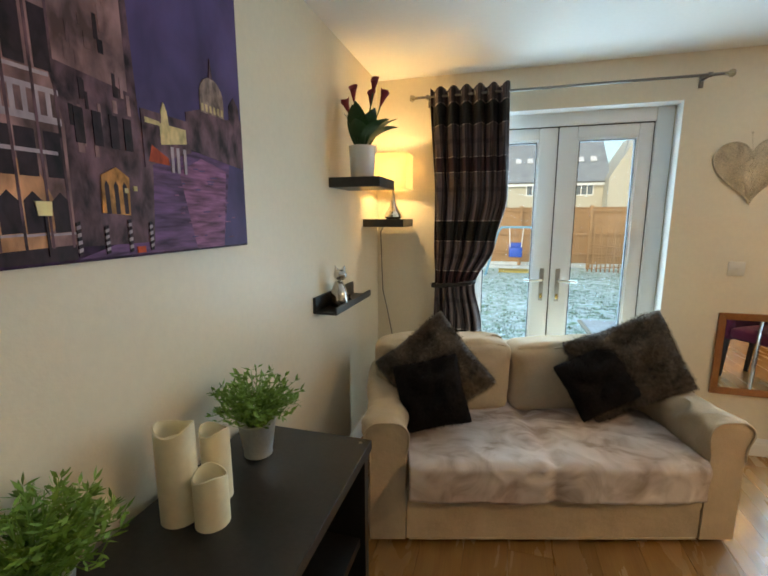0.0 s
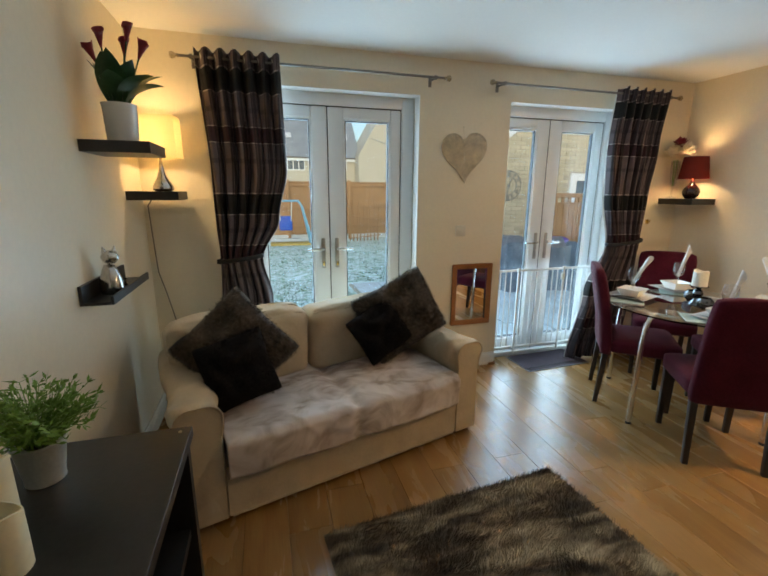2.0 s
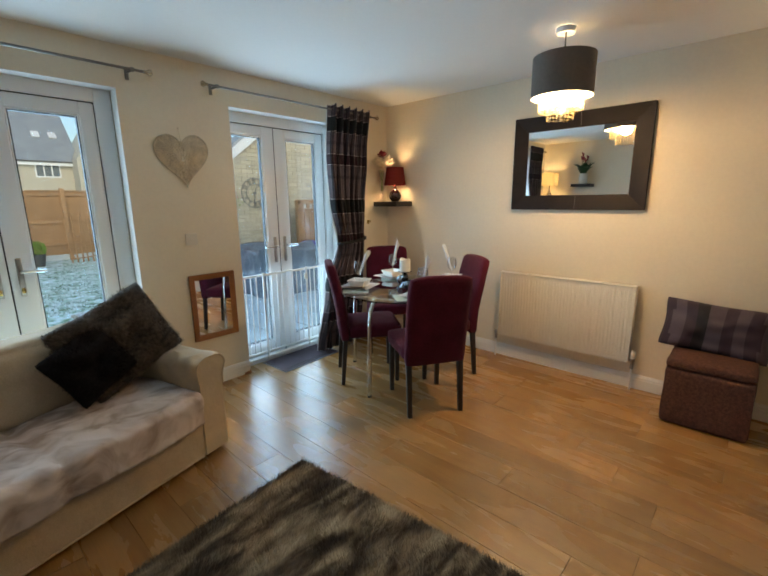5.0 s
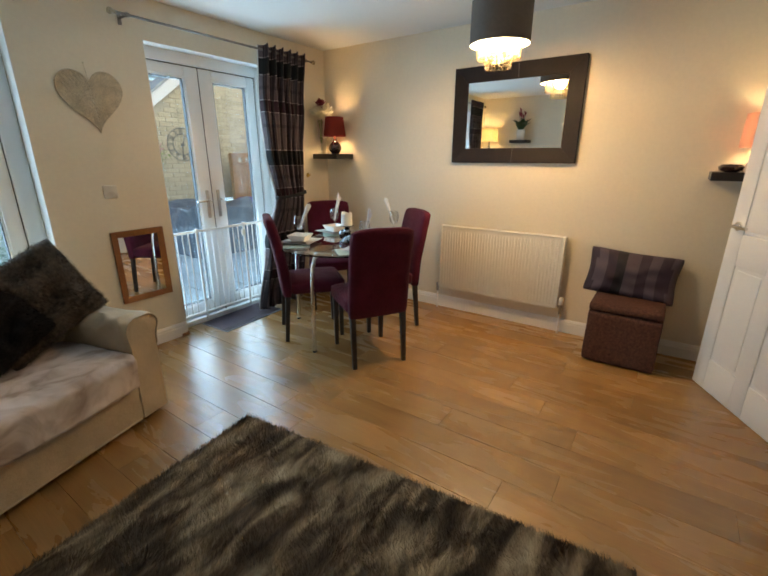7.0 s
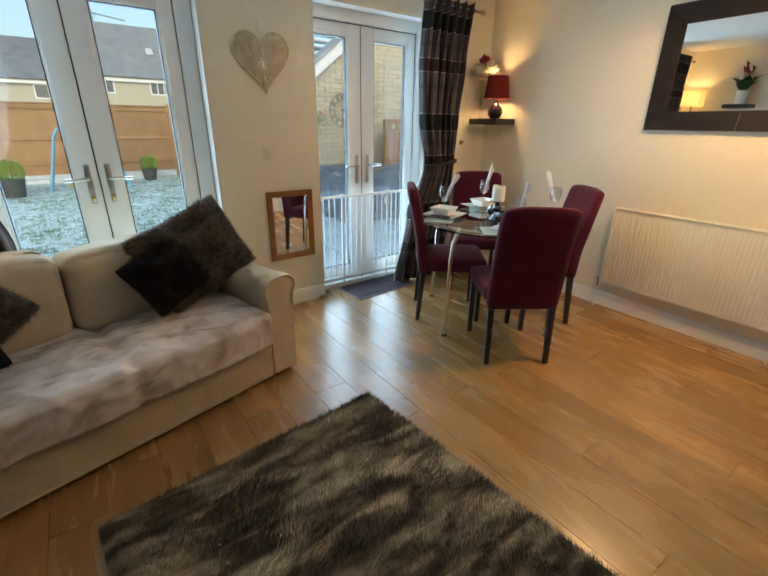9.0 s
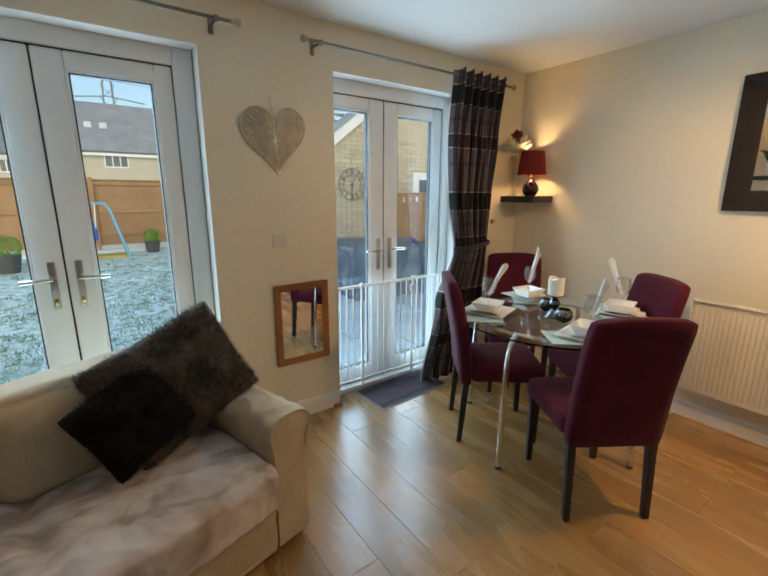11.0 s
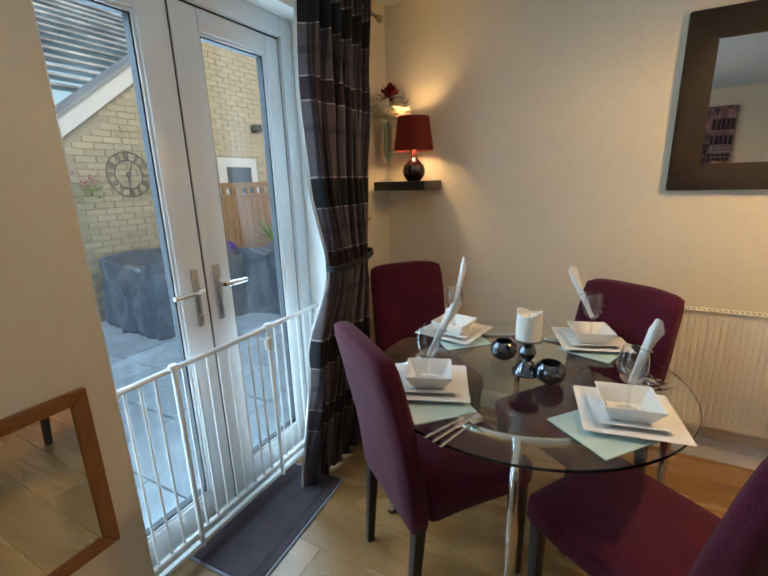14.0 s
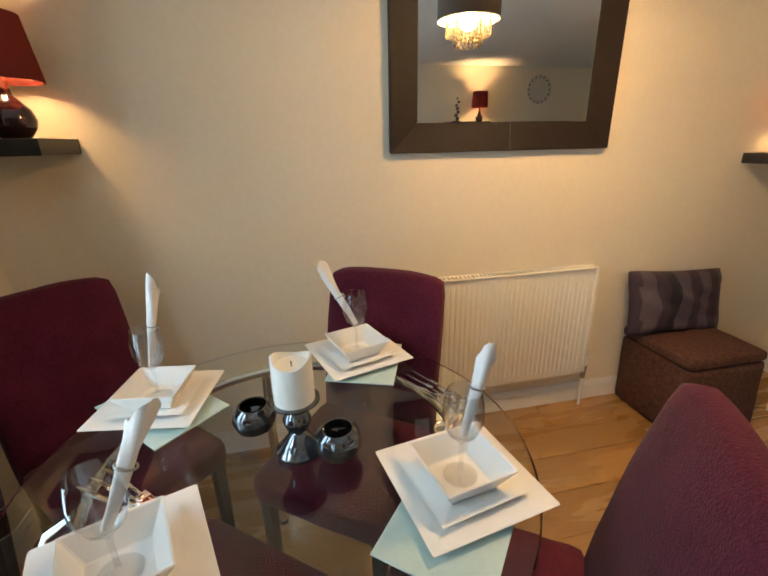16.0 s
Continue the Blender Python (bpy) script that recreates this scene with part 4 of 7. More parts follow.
part("rim", tube([(0.174 * math.cos(2 * math.pi * k / 40), 0.174 * math.sin(2 * math.pi * k / 40), 2.035) for k in range(40)], 0.003, 6, closed=True), M_CHROME, pd, smooth=True)
for ring, (r, z0, z1, n) in enumerate(((0.124, 2.050, 1.960, 34), (0.074, 2.040, 1.895, 21))):
    bm = bmesh.new()
    for k in range(n):
        a = 2 * math.pi * k / n
        z = z0
        while z > z1:
            m = pose(r * math.cos(a), r * math.sin(a), z, 0, 0, math.degrees(a))
            bmesh.ops.create_icosphere(bm, subdivisions=1, radius=0.0095, matrix=m @ Matrix.Diagonal((0.7, 1, 1.15, 1)))
            z -= 0.021
    part("crystal_tier", bm, M_CRYSTAL, pd, "tier of faceted crystal beads")["kind"] = "stuff"
for k in range(3):
    a = 2 * math.pi * k / 3
    b = part("bulb", lathe([(0, 0), (0.012, 0.01), (0.02, 0.03), (0.014, 0.055), (0, 0.062)], 12, pose(0.06 * math.cos(a), 0.06 * math.sin(a), 2.10)), M_BULB, pd, "glowing bulb", smooth=True)
li = new("pendant_glow", bpy.data.lights.new("pendant_glow", "POINT"))
li.data.energy, li.data.color, li.data.shadow_soft_size = 43.0, (1.0, 0.71, 0.41), 0.05
li.parent, li.location = pd, (0, 0, 2.035)

# ---- picture ----
def canvas():
    """Local: x along the wall, z up, the front faces -y."""
    th = thing("canvas_picture", "purple night print of a canal city on canvas", "picture", pose(XL + 0.0, 0.0, 0, rz=90))
    # after the turn local x runs along world y, and local -y points into the room
    W0, W1, Z0, Z1, D = 0.62, 1.455, 1.388, 2.20, 0.035
    def tone(name, c, var=0.6, scale=16, stretch=(1, 1, 0.55)):
        """Mottled photographic print round one colour."""
        lo, hi = 1 - 1.15 * var, 1 + 1.3 * var
        return two_tone(name, [(0.33, tuple(v * max(lo, 0.08) for v in c)), (0.68, tuple(min(1, v * hi) for v in c)), (0.5, c)], scale * 2.2, rough=0.55, stretch=stretch, detail=11, dist=0.25)
    part("canvas", B(W0, W1, -D, -0.001, Z0, Z1, bevel=0.003), tone("print_night", (0.035, 0.012, 0.04)), th, smooth=True)
    lay = [0]
    def quad(name, pts, material):
        lay[0] += 1
        y = -D - 0.0004 - 0.000012 * lay[0]
        bm = bmesh.new()
        v = [bm.verts.new((x, y, z)) for x, z in pts]
        w = [bm.verts.new((x, -D + 0.0002, z)) for x, z in pts]
        bm.faces.new(v)
        bm.faces.new(w)
        for i in range(len(pts)):
            j = (i + 1) % len(pts)
            bm.faces.new((v[i], v[j], w[j], w[i]))
        part(name, bm, material, th)
    sky_m, water = tone("print_sky", (0.085, 0.058, 0.165), 0.3, 3), tone("print_water", (0.125, 0.055, 0.145), 0.5, 6, (1, 0.7, 5))
    house, house2, warm = tone("print_house", (0.25, 0.135, 0.14), 0.55, 9), tone("print_house_far", (0.115, 0.058, 0.075), 0.7, 12), tone("print_lamplight", (0.55, 0.24, 0.07), 0.5, 20)
    lit, dark, stripe = tone("print_lit_stone", (0.62, 0.47, 0.24), 0.3, 20), tone("print_shadow", (0.030, 0.015, 0.022), 0.5), tone("print_pale", (0.42, 0.33, 0.38), 0.2)
    pink, red = tone("print_pink_glow", (0.23, 0.085, 0.185), 0.5, 7, (1, 0.7, 5)), tone("print_red", (0.45, 0.06, 0.02), 0.4)
    quad("sky", [(1.02, 1.70), (1.45, 1.70), (1.45, 2.195), (1.00, 2.195)], sky_m)
    quad("water", [(0.86, 1.394), (1.45, 1.394), (1.45, 1.66), (1.20, 1.66), (1.05, 1.60), (1.02, 1.44)], water)
    quad("dark_water", [(1.33, 1.394), (1.45, 1.394), (1.45, 1.66), (1.38, 1.65)], sky_m)
    quad("water_glow", [(1.21, 1.394), (1.33, 1.394), (1.36, 1.62), (1.25, 1.645), (1.16, 1.60)], pink)
    quad("mid_house", [(0.84, 1.42), (1.06, 1.42), (1.075, 1.60), (1.045, 1.72), (1.03, 2.195), (0.82, 2.195)], house2)
    quad("upper_storey", [(0.82, 1.78), (1.02, 1.76), (1.02, 2.195), (0.82, 2.195)], house)
    quad("near_house", [(0.626, 1.394), (0.86, 1.41), (0.865, 1.66), (0.84, 1.78), (0.84, 2.195), (0.626, 2.195)], house)
    quad("wall_glow", [(0.628, 1.41), (0.80, 1.415), (0.835, 1.49), (0.80, 1.58), (0.628, 1.60)], tone("print_wall_glow", (0.50, 0.25, 0.14), 0.5, 9))
    quad("plinth", [(0.626, 1.394), (0.86, 1.395), (0.86, 1.425), (0.626, 1.415)], dark)
    quad("balcony", [(0.626, 1.655), (0.86, 1.655), (0.86, 1.668), (0.626, 1.668)], stripe)
    for k in range(6, 16):
        quad("baluster", [(0.52 + k * 0.021, 1.668), (0.529 + k * 0.021, 1.668), (0.529 + k * 0.021, 1.71), (0.52 + k * 0.021, 1.71)], stripe)
    quad("balcony_rail", [(0.626, 1.71), (0.86, 1.71), (0.86, 1.72), (0.626, 1.72)], stripe)
    for x in (0.636, 0.682, 0.73, 0.772, 0.822):
        w = 0.034
        quad("window", [(x, 1.45), (x + w, 1.452), (x + w, 1.51), (x + w / 2, 1.528), (x, 1.51)], dark)
        quad("upper_window", [(x, 1.555), (x + w, 1.555), (x + w, 1.64), (x, 1.64)], dark)
        quad("upper_window", [(x, 1.75), (x + w, 1.75), (x + w, 1.86), (x, 1.86)], dark)
        quad("upper_window", [(x, 1.93), (x + w, 1.93), (x + w, 2.05), (x, 2.05)], dark)
        quad("sill", [(x - 0.006, 1.444), (x + w + 0.006, 1.446), (x + w + 0.006, 1.451), (x - 0.006, 1.449)], stripe)
    rng = random.Random(31)
    # cornices, pilasters and shutters of the palaces
    for z in (1.60, 1.742, 1.905, 2.085):
        quad("cornice", [(0.626, z - 0.004), (0.845, z - 0.002), (0.845, z + 0.005), (0.626, z + 0.004)], stripe)
    for x in (0.672, 0.722, 0.764, 0.812, 0.852):
        quad("pilaster", [(x, 1.42), (x + 0.005, 1.42), (x + 0.005, 2.19), (x, 2.19)], house2)
    for k in range(46):
        x, z = rng.uniform(0.875, 1.015), rng.uniform(1.60, 2.15)
        w, h = rng.uniform(0.006, 0.014), rng.uniform(0.02, 0.05)
        quad("shutter", [(x, z), (x + w, z), (x + w, z + h), (x, z + h)], house if k % 3 else dark)
    for k in range(26):
        x = rng.uniform(1.06, 1.44)
        z = rng.uniform(1.655, 1.70) if x < 1.2 else rng.uniform(1.66, 1.74)
        quad("lit_window", [(x, z), (x + 0.004, z), (x + 0.004, z + 0.007), (x, z + 0.007)], lit if k % 2 else warm)
    for k in range(30):
        x, z = rng.uniform(1.12, 1.40), rng.uniform(1.41, 1.62)
        w = rng.uniform(0.008, 0.03)
        quad("ripple", [(x, z), (x + w, z + 0.001), (x + w, z + 0.004), (x, z + 0.003)], pink if k % 2 else sky_m)
    for x in (0.885, 0.925, 0.965, 1.0):
        quad("far_window", [(x, 1.63), (x + 0.02, 1.63), (x + 0.02, 1.70), (x, 1.70)], dark)
    quad("door_glow", [(0.925, 1.49), (0.995, 1.485), (1.0, 1.57), (0.968, 1.59), (0.93, 1.57)], warm)
    for x in (0.935, 0.958, 0.98):
        quad("arch", [(x, 1.488), (x + 0.011, 1.488), (x + 0.011, 1.55), (x + 0.005, 1.56), (x, 1.55)], dark)
    quad("lantern", [(0.793, 1.483), (0.818, 1.483), (0.821, 1.51), (0.79, 1.51)], tone("print_lantern", (0.95, 0.78, 0.40), 0.1))
    quad("lantern_post", [(0.804, 1.405), (0.809, 1.405), (0.809, 1.483), (0.804, 1.483)], dark)
    for x, z in ((0.985, 1.535), (1.010, 1.541)):
        quad("lamp_spark", [(x, z), (x + 0.010, z), (x + 0.010, z + 0.011), (x, z + 0.011)], lit)
    quad("far_bank", [(1.05, 1.60), (1.21, 1.655), (1.21, 1.735), (1.05, 1.735)], house2)
    quad("far_palace", [(1.105, 1.66), (1.195, 1.675), (1.195, 1.712), (1.105, 1.712)], lit)
    quad("palace_row", [(1.06, 1.705), (1.105, 1.705), (1.105, 1.715), (1.06, 1.718)], lit)
    quad("far_tower", [(1.11, 1.712), (1.136, 1.712), (1.132, 1.745), (1.123, 1.765), (1.114, 1.745)], lit)
    quad("red_awning", [(1.062, 1.615), (1.13, 1.612), (1.125, 1.63), (1.075, 1.655)], red)
    for x in (1.135, 1.155, 1.18):
        quad("reflection", [(x, 1.595), (x + 0.009, 1.595), (x + 0.011, 1.66), (x, 1.66)], stripe)
    quad("right_bank", [(1.20, 1.665), (1.45, 1.635), (1.45, 1.79), (1.37, 1.775), (1.30, 1.795), (1.20, 1.76)], house2)
    dome = [(1.312 + 0.052 * math.cos(a), 1.822 + 0.055 * math.sin(a)) for a in [math.pi * k / 10 for k in range(11)]]
    quad("dome", dome + [(1.26, 1.775), (1.364, 1.775)], tone("print_dome", (0.30, 0.20, 0.17), 0.5, 20))
    for k in range(6):
        quad("drum_arch", [(1.265 + k * 0.017, 1.78), (1.274 + k * 0.017, 1.78), (1.274 + k * 0.017, 1.80), (1.265 + k * 0.017, 1.80)], lit)
    quad("dome_spire", [(1.304, 1.875), (1.320, 1.875), (1.313, 1.93), (1.311, 1.93)], house2)
    quad("small_dome", [(1.39, 1.775), (1.44, 1.775), (1.44, 1.82), (1.415, 1.85), (1.39, 1.82)], house2)
    for x, top in ((0.862, 1.47), (0.925, 1.46), (0.985, 1.475), (1.045, 1.468)):
        for k in range(9):
            z = 1.400 + k * (top - 1.400) / 9
            quad("mooring_band", [(x, z), (x + 0.009, z + 0.003), (x + 0.009, z + 0.010), (x, z + 0.007)], stripe if k % 2 else dark)
    quad("boat_light", [(1.005, 1.397), (1.028, 1.397), (1.028, 1.412), (1.005, 1.412)], red)
    return th


canvas()

# ---- sideboard with pots and candles ----
sb = thing("sideboard", "black-brown wooden sideboard along the wall", "sideboard", pose(0, 0, 0))
SX0, SX1, SY0, SY1, SZ = -0.345, 0.115, -0.05, 1.425, 0.75
part("top", B(SX0, SX1, SY0, SY1, SZ - 0.035, SZ, bevel=0.002), M_BLACKWOOD, sb)
part("side_panel", B(SX0 + 0.01, SX1 - 0.012, SY1 - 0.045, SY1 - 0.01, 0, SZ - 0.036), M_BLACKWOOD, sb)
part("side_panel", B(SX0 + 0.01, SX1 - 0.012, SY0 + 0.01, SY0 + 0.045, 0, SZ - 0.036), M_BLACKWOOD, sb)
part("back_panel", B(SX0 + 0.01, SX0 + 0.02, SY0 + 0.046, SY1 - 0.046, 0.04, SZ - 0.036), M_BLACKWOOD, sb)
part("shelf", B(SX0 + 0.021, SX1 - 0.03, SY0 + 0.046, SY1 - 0.046, 0.06, 0.09), M_BLACKWOOD, sb)
part("shelf", B(SX0 + 0.021, SX1 - 0.03, SY0 + 0.046, SY1 - 0.046, 0.38, 0.41), M_BLACKWOOD, sb)
part("stud", lathe([(0, 0.0), (0.006, 0), (0.006, 0.002), (0, 0.003)], 12, pose(SX1 - 0.03, SY1 - 0.03, SZ)), M_STEEL, sb, "small steel stud")


def leafy_pot(x, y, z, seed, label):
    th = thing("potted_plant", label, "potted plant", pose(x, y, z), "grassy plants in zinc pots")
    part("pot", lathe([(0, 0.004), (0.040, 0.0), (0.044, 0.003), (0.043, 0.012), (0.057, 0.108), (0.060, 0.112), (0.056, 0.114), (0.052, 0.104), (0, 0.100)], 28), M_ZINC, th, "zinc bucket", smooth=True)
    rng = random.Random(seed)
    stems, leaves = bmesh.new(), bmesh.new()
    for k in range(165):
        a, tilt = rng.uniform(0, 2 * math.pi), rng.random() ** 0.6 * 1.25
        ln = rng.uniform(0.11, 0.175) * (1.0 - 0.12 * tilt)
        r0 = rng.uniform(0, 0.035)
        p = Vector((r0 * math.cos(a), r0 * math.sin(a), 0.10))
        pts = [p.copy()]
        for s in range(5):
            t = tilt * (0.45 + 0.22 * s)
            p = p + Vector((math.sin(t) * math.cos(a), math.sin(t) * math.sin(a), math.cos(t))) * ln / 5
            pts.append(p.copy())
        tube(pts, 0.0011, 3, stems)
        for s in range(11):
            q = pts[min(1 + s // 2, 5)].lerp(pts[min(1 + (s + 1) // 2, 5)], 0.5) if s < 10 else pts[5]
            b = a + rng.uniform(-1.9, 1.9)
            el = rng.uniform(-0.1, 1.0)
            d = Vector((math.cos(b) * math.cos(el), math.sin(b) * math.cos(el), math.sin(el)))
            side = d.cross(Vector((rng.uniform(-1, 1), rng.uniform(-1, 1), 1))).normalized()
            L, w = rng.uniform(0.018, 0.034), rng.uniform(0.0028, 0.0046)
            m1 = q + d * L * 0.5
            v = [leaves.verts.new(c) for c in (q, m1 + side * w, q + d * L, m1 - side * w)]
            leaves.faces.new(v)
    part("stems", stems, M_LEAF, th)["kind"] = "stuff"
    ob = part("leaves", leaves, M_LEAF, th, "fine bright green leaves")
    ob["kind"] = "stuff"
    part("soil", lathe([(0, 0.103), (0.051, 0.102)], 20), M_DARKWOOD, th)
    return th


leafy_pot(-0.205, 1.255, SZ, 11, "grassy green plant in a zinc pot on the sideboard")
leafy_pot(-0.26, 0.655, SZ, 23, "grassy green plant in a zinc pot beside candles")


def candle(x, y, z, r, h, seed, material, label, group="flameless pillar candles"):
    th = thing("candle", label, "candle", pose(x, y, z), group)
    rng = random.Random(seed)
    bm = lathe([(0, 0.0), (r, 0), (r, h * 0.5), (r * 0.99, h), (r * 0.90, h + 0.001), (r * 0.84, h - (0.040 if group else 0.014)), (0, h - (0.044 if group else 0.018))], 30)
    for v in bm.verts:
        if v.co.z > h - 0.005:
            v.co.z += 0.008 * math.sin(math.atan2(v.co.y, v.co.x) * 2 + seed) + rng.uniform(-0.001, 0.001)
    part("wax", bm, material, th, smooth=True, auto=50)
    if not group:
        part("wick", tube([(0, 0, h - 0.02), (0.001, 0, h - 0.006)], 0.0012, 5), M_CORD, th, "dark wick")
    return th


candle(-0.235, 0.960, SZ, 0.046, 0.238, 1, M_WAX, "tall ivory pillar candle on the sideboard")
candle(-0.195, 1.050, SZ, 0.037, 0.190, 2, M_WAX, "middle ivory pillar candle on the sideboard")
candle(-0.147, 0.965, SZ, 0.041, 0.126, 3, M_WAX, "short ivory pillar candle on the sideboard")

# ---- lily on the upper shelf ----
ly = thing("potted_lily", "dark red calla lily in a white pot on the shelf", "potted plant", pose(-0.235, 2.40, 1.685))
part("pot", lathe([(0, 0.003), (0.060, 0), (0.064, 0.006), (0.070, 0.165), (0.073, 0.170), (0.067, 0.171), (0.064, 0.155), (0, 0.15)], 30), M_PORC, ly, "tapered white ceramic pot", smooth=True)
rng = random.Random(9)
for k in range(17):
    a, tilt = k * 2.4 + rng.uniform(-0.3, 0.3), rng.uniform(0.2, 0.95)
    L, w = rng.uniform(0.17, 0.25), rng.uniform(0.042, 0.062)
    bm = bmesh.new()
    rows = []
    for s in range(9):
        f = s / 8
        t = tilt * (0.5 + 1.0 * f)
        p = Vector((math.cos(a) * (0.02 + L * f * math.sin(t)), math.sin(a) * (0.02 + L * f * math.sin(t)), 0.15 + L * f * math.cos(t * 0.75)))
        ww = w * math.sin(math.pi * min(1, 0.12 + f * 0.9)) ** 0.8 * (1 if f < 0.98 else 0.1)
        sd = Vector((-math.sin(a), math.cos(a), 0))
        rows.append([bm.verts.new(p - sd * ww + Vector((0, 0, 0.35 * ww))), bm.verts.new(p), bm.verts.new(p + sd * ww + Vector((0, 0, 0.35 * ww)))])
    for r0, r1 in zip(rows, rows[1:]):
        for i in range(2):
            bm.faces.new((r0[i], r0[i + 1], r1[i + 1], r1[i]))
    part("leaf", bm, M_LILY, ly, smooth=True)
for k, (dx, dy, dz, ta) in enumerate(((-0.075, 0.01, 0.35, 2.6), (-0.03, -0.04, 0.40, 1.7), (0.06, 0.01, 0.445, 1.2), (0.04, 0.03, 0.39, 1.4), (0.11, -0.02, 0.37, 0.5))):
    part("flower_stem", tube([(0, 0, 0.15), (dx * 0.6, dy * 0.6, dz * 0.7), (dx, dy, dz)], 0.0035, 6), M_LILY, ly, smooth=True)
    bm = lathe([(0.004, -0.01), (0.011, 0.02), (0.017, 0.045), (0.024, 0.062), (0.019, 0.058), (0.005, 0.02)], 12, pose(dx, dy, dz, 0, 25 * math.cos(ta), 0))
    for v in bm.verts:
        if v.co.z > dz + 0.05:
            v.co.z += 0.02 * math.cos(math.atan2(v.co.y - dy, v.co.x - dx) - ta)
    part("flower", bm, M_REDFLOWER, ly, "deep red lily spathe", smooth=True)

# ---- cat figure on the ledge, one plain piece ----
bm = lathe([(0, 0), (0.036, 0.0), (0.041, 0.02), (0.038, 0.055), (0.027, 0.088), (0.018, 0.108), (0, 0.112)], 24)
for v in bm.verts:
    v.co.x *= 0.85
bmesh.ops.create_uvsphere(bm, u_segments=18, v_segments=12, radius=0.026, matrix=pose(0.004, -0.006, 0.138))
for s in (-1, 1):
    bmesh.ops.create_cone(bm, segments=8, radius1=0.011, radius2=0.001, depth=0.026, matrix=pose(0.004 + s * 0.015, -0.004, 0.166, 0, s * 12, 0))
tube([(0.03, 0.02, 0.006), (0.045, 0.01, 0.02), (0.04, -0.01, 0.05)], [0.007, 0.007, 0.004], 8, bm)
solid("cat_figurine", bm, M_SILVER, "silver ceramic cat figure sitting on the ledge", "figurine", smooth=True, auto=60, m=pose(XL + 0.066, 2.20, 1.0245, rz=35) @ Matrix.Diagonal((1.35, 1.35, 1.18, 1)))

# ---- vase of flowers by the red lamp ----
vs = thing("flower_vase", "tall glass vase of cream and plum flowers", "vase", pose(3.875, 3.055, 1.430))
part("vase", lathe([(0, 0), (0.042, 0), (0.040, 0.006), (0.008, 0.02), (0.008, 0.09), (0.02, 0.11), (0.032, 0.2), (0.035, 0.32), (0.033, 0.32), (0.03, 0.2), (0.018, 0.115), (0, 0.105)], 24), M_WINEGLASS, vs, "clear glass stem vase", smooth=True)
rng = random.Random(3)
bm = bmesh.new()
for k in range(9):
    tube([(rng.uniform(-0.008, 0.008), rng.uniform(-0.008, 0.008), 0.11), (rng.uniform(-0.02, 0.02), rng.uniform(-0.02, 0.02), 0.33)], 0.002, 5, bm)
part("stems", bm, M_LEAF, vs)["kind"] = "stuff"
for k in range(9):
    a = k * 2.4
    r = 0.025 + 0.085 * (k % 3) / 2
    c = Vector((r * math.cos(a) - 0.02, r * math.sin(a) * 0.6 - 0.02, 0.36 + 0.045 * ((k * 5) % 4) / 3 + (0.04 if k > 6 else 0)))
    bm = bmesh.new()
    for q in range(16):
        b, el = q * 2.4, -0.3 + 1.5 * q / 16
        d = Vector((math.cos(b) * math.cos(el), math.sin(b) * math.cos(el), math.sin(el)))
        sd = d.cross(Vector((0, 0, 1))).normalized()
        L = rng.uniform(0.070, 0.095)
        v = [bm.verts.new(c + p) for p in (d * 0.002, d * L * 0.6 + sd * 0.026, d * L, d * L * 0.6 - sd * 0.026)]
        bm.faces.new(v)
    part("bloom", bm, M_REDFLOWER if k > 6 else M_CREAMFLOWER, vs, "dark plum bloom" if k > 6 else "cream bloom")

# ---- sofa ----
sofa = thing("sofa", "beige two-seat sofa with a pale throw on the seat", "sofa", pose(0.765, 2.012, 0, rz=15.4))
SD = 0.84
ARMS = {-1: (0.632, 0.835), 1: (0.672, 0.872)}     # inner and outer side of each arm from the middle


def wrinkle(p, seed, size):
    """Loose-cover creases: sharp ridges on a slow swell."""
    v = Vector((seed * 3.1, seed, 0))
    ridge = max(0.0, 1 - abs(noise.noise(p * 5.5 + v)) * 7) * max(0.0, 0.3 + noise.noise(p * 2.3 - v))
    return 1.7 * size * (0.7 * noise.noise(p * 4 + v) + 1.1 * ridge + 0.25 * noise.noise(p * 15 + v))


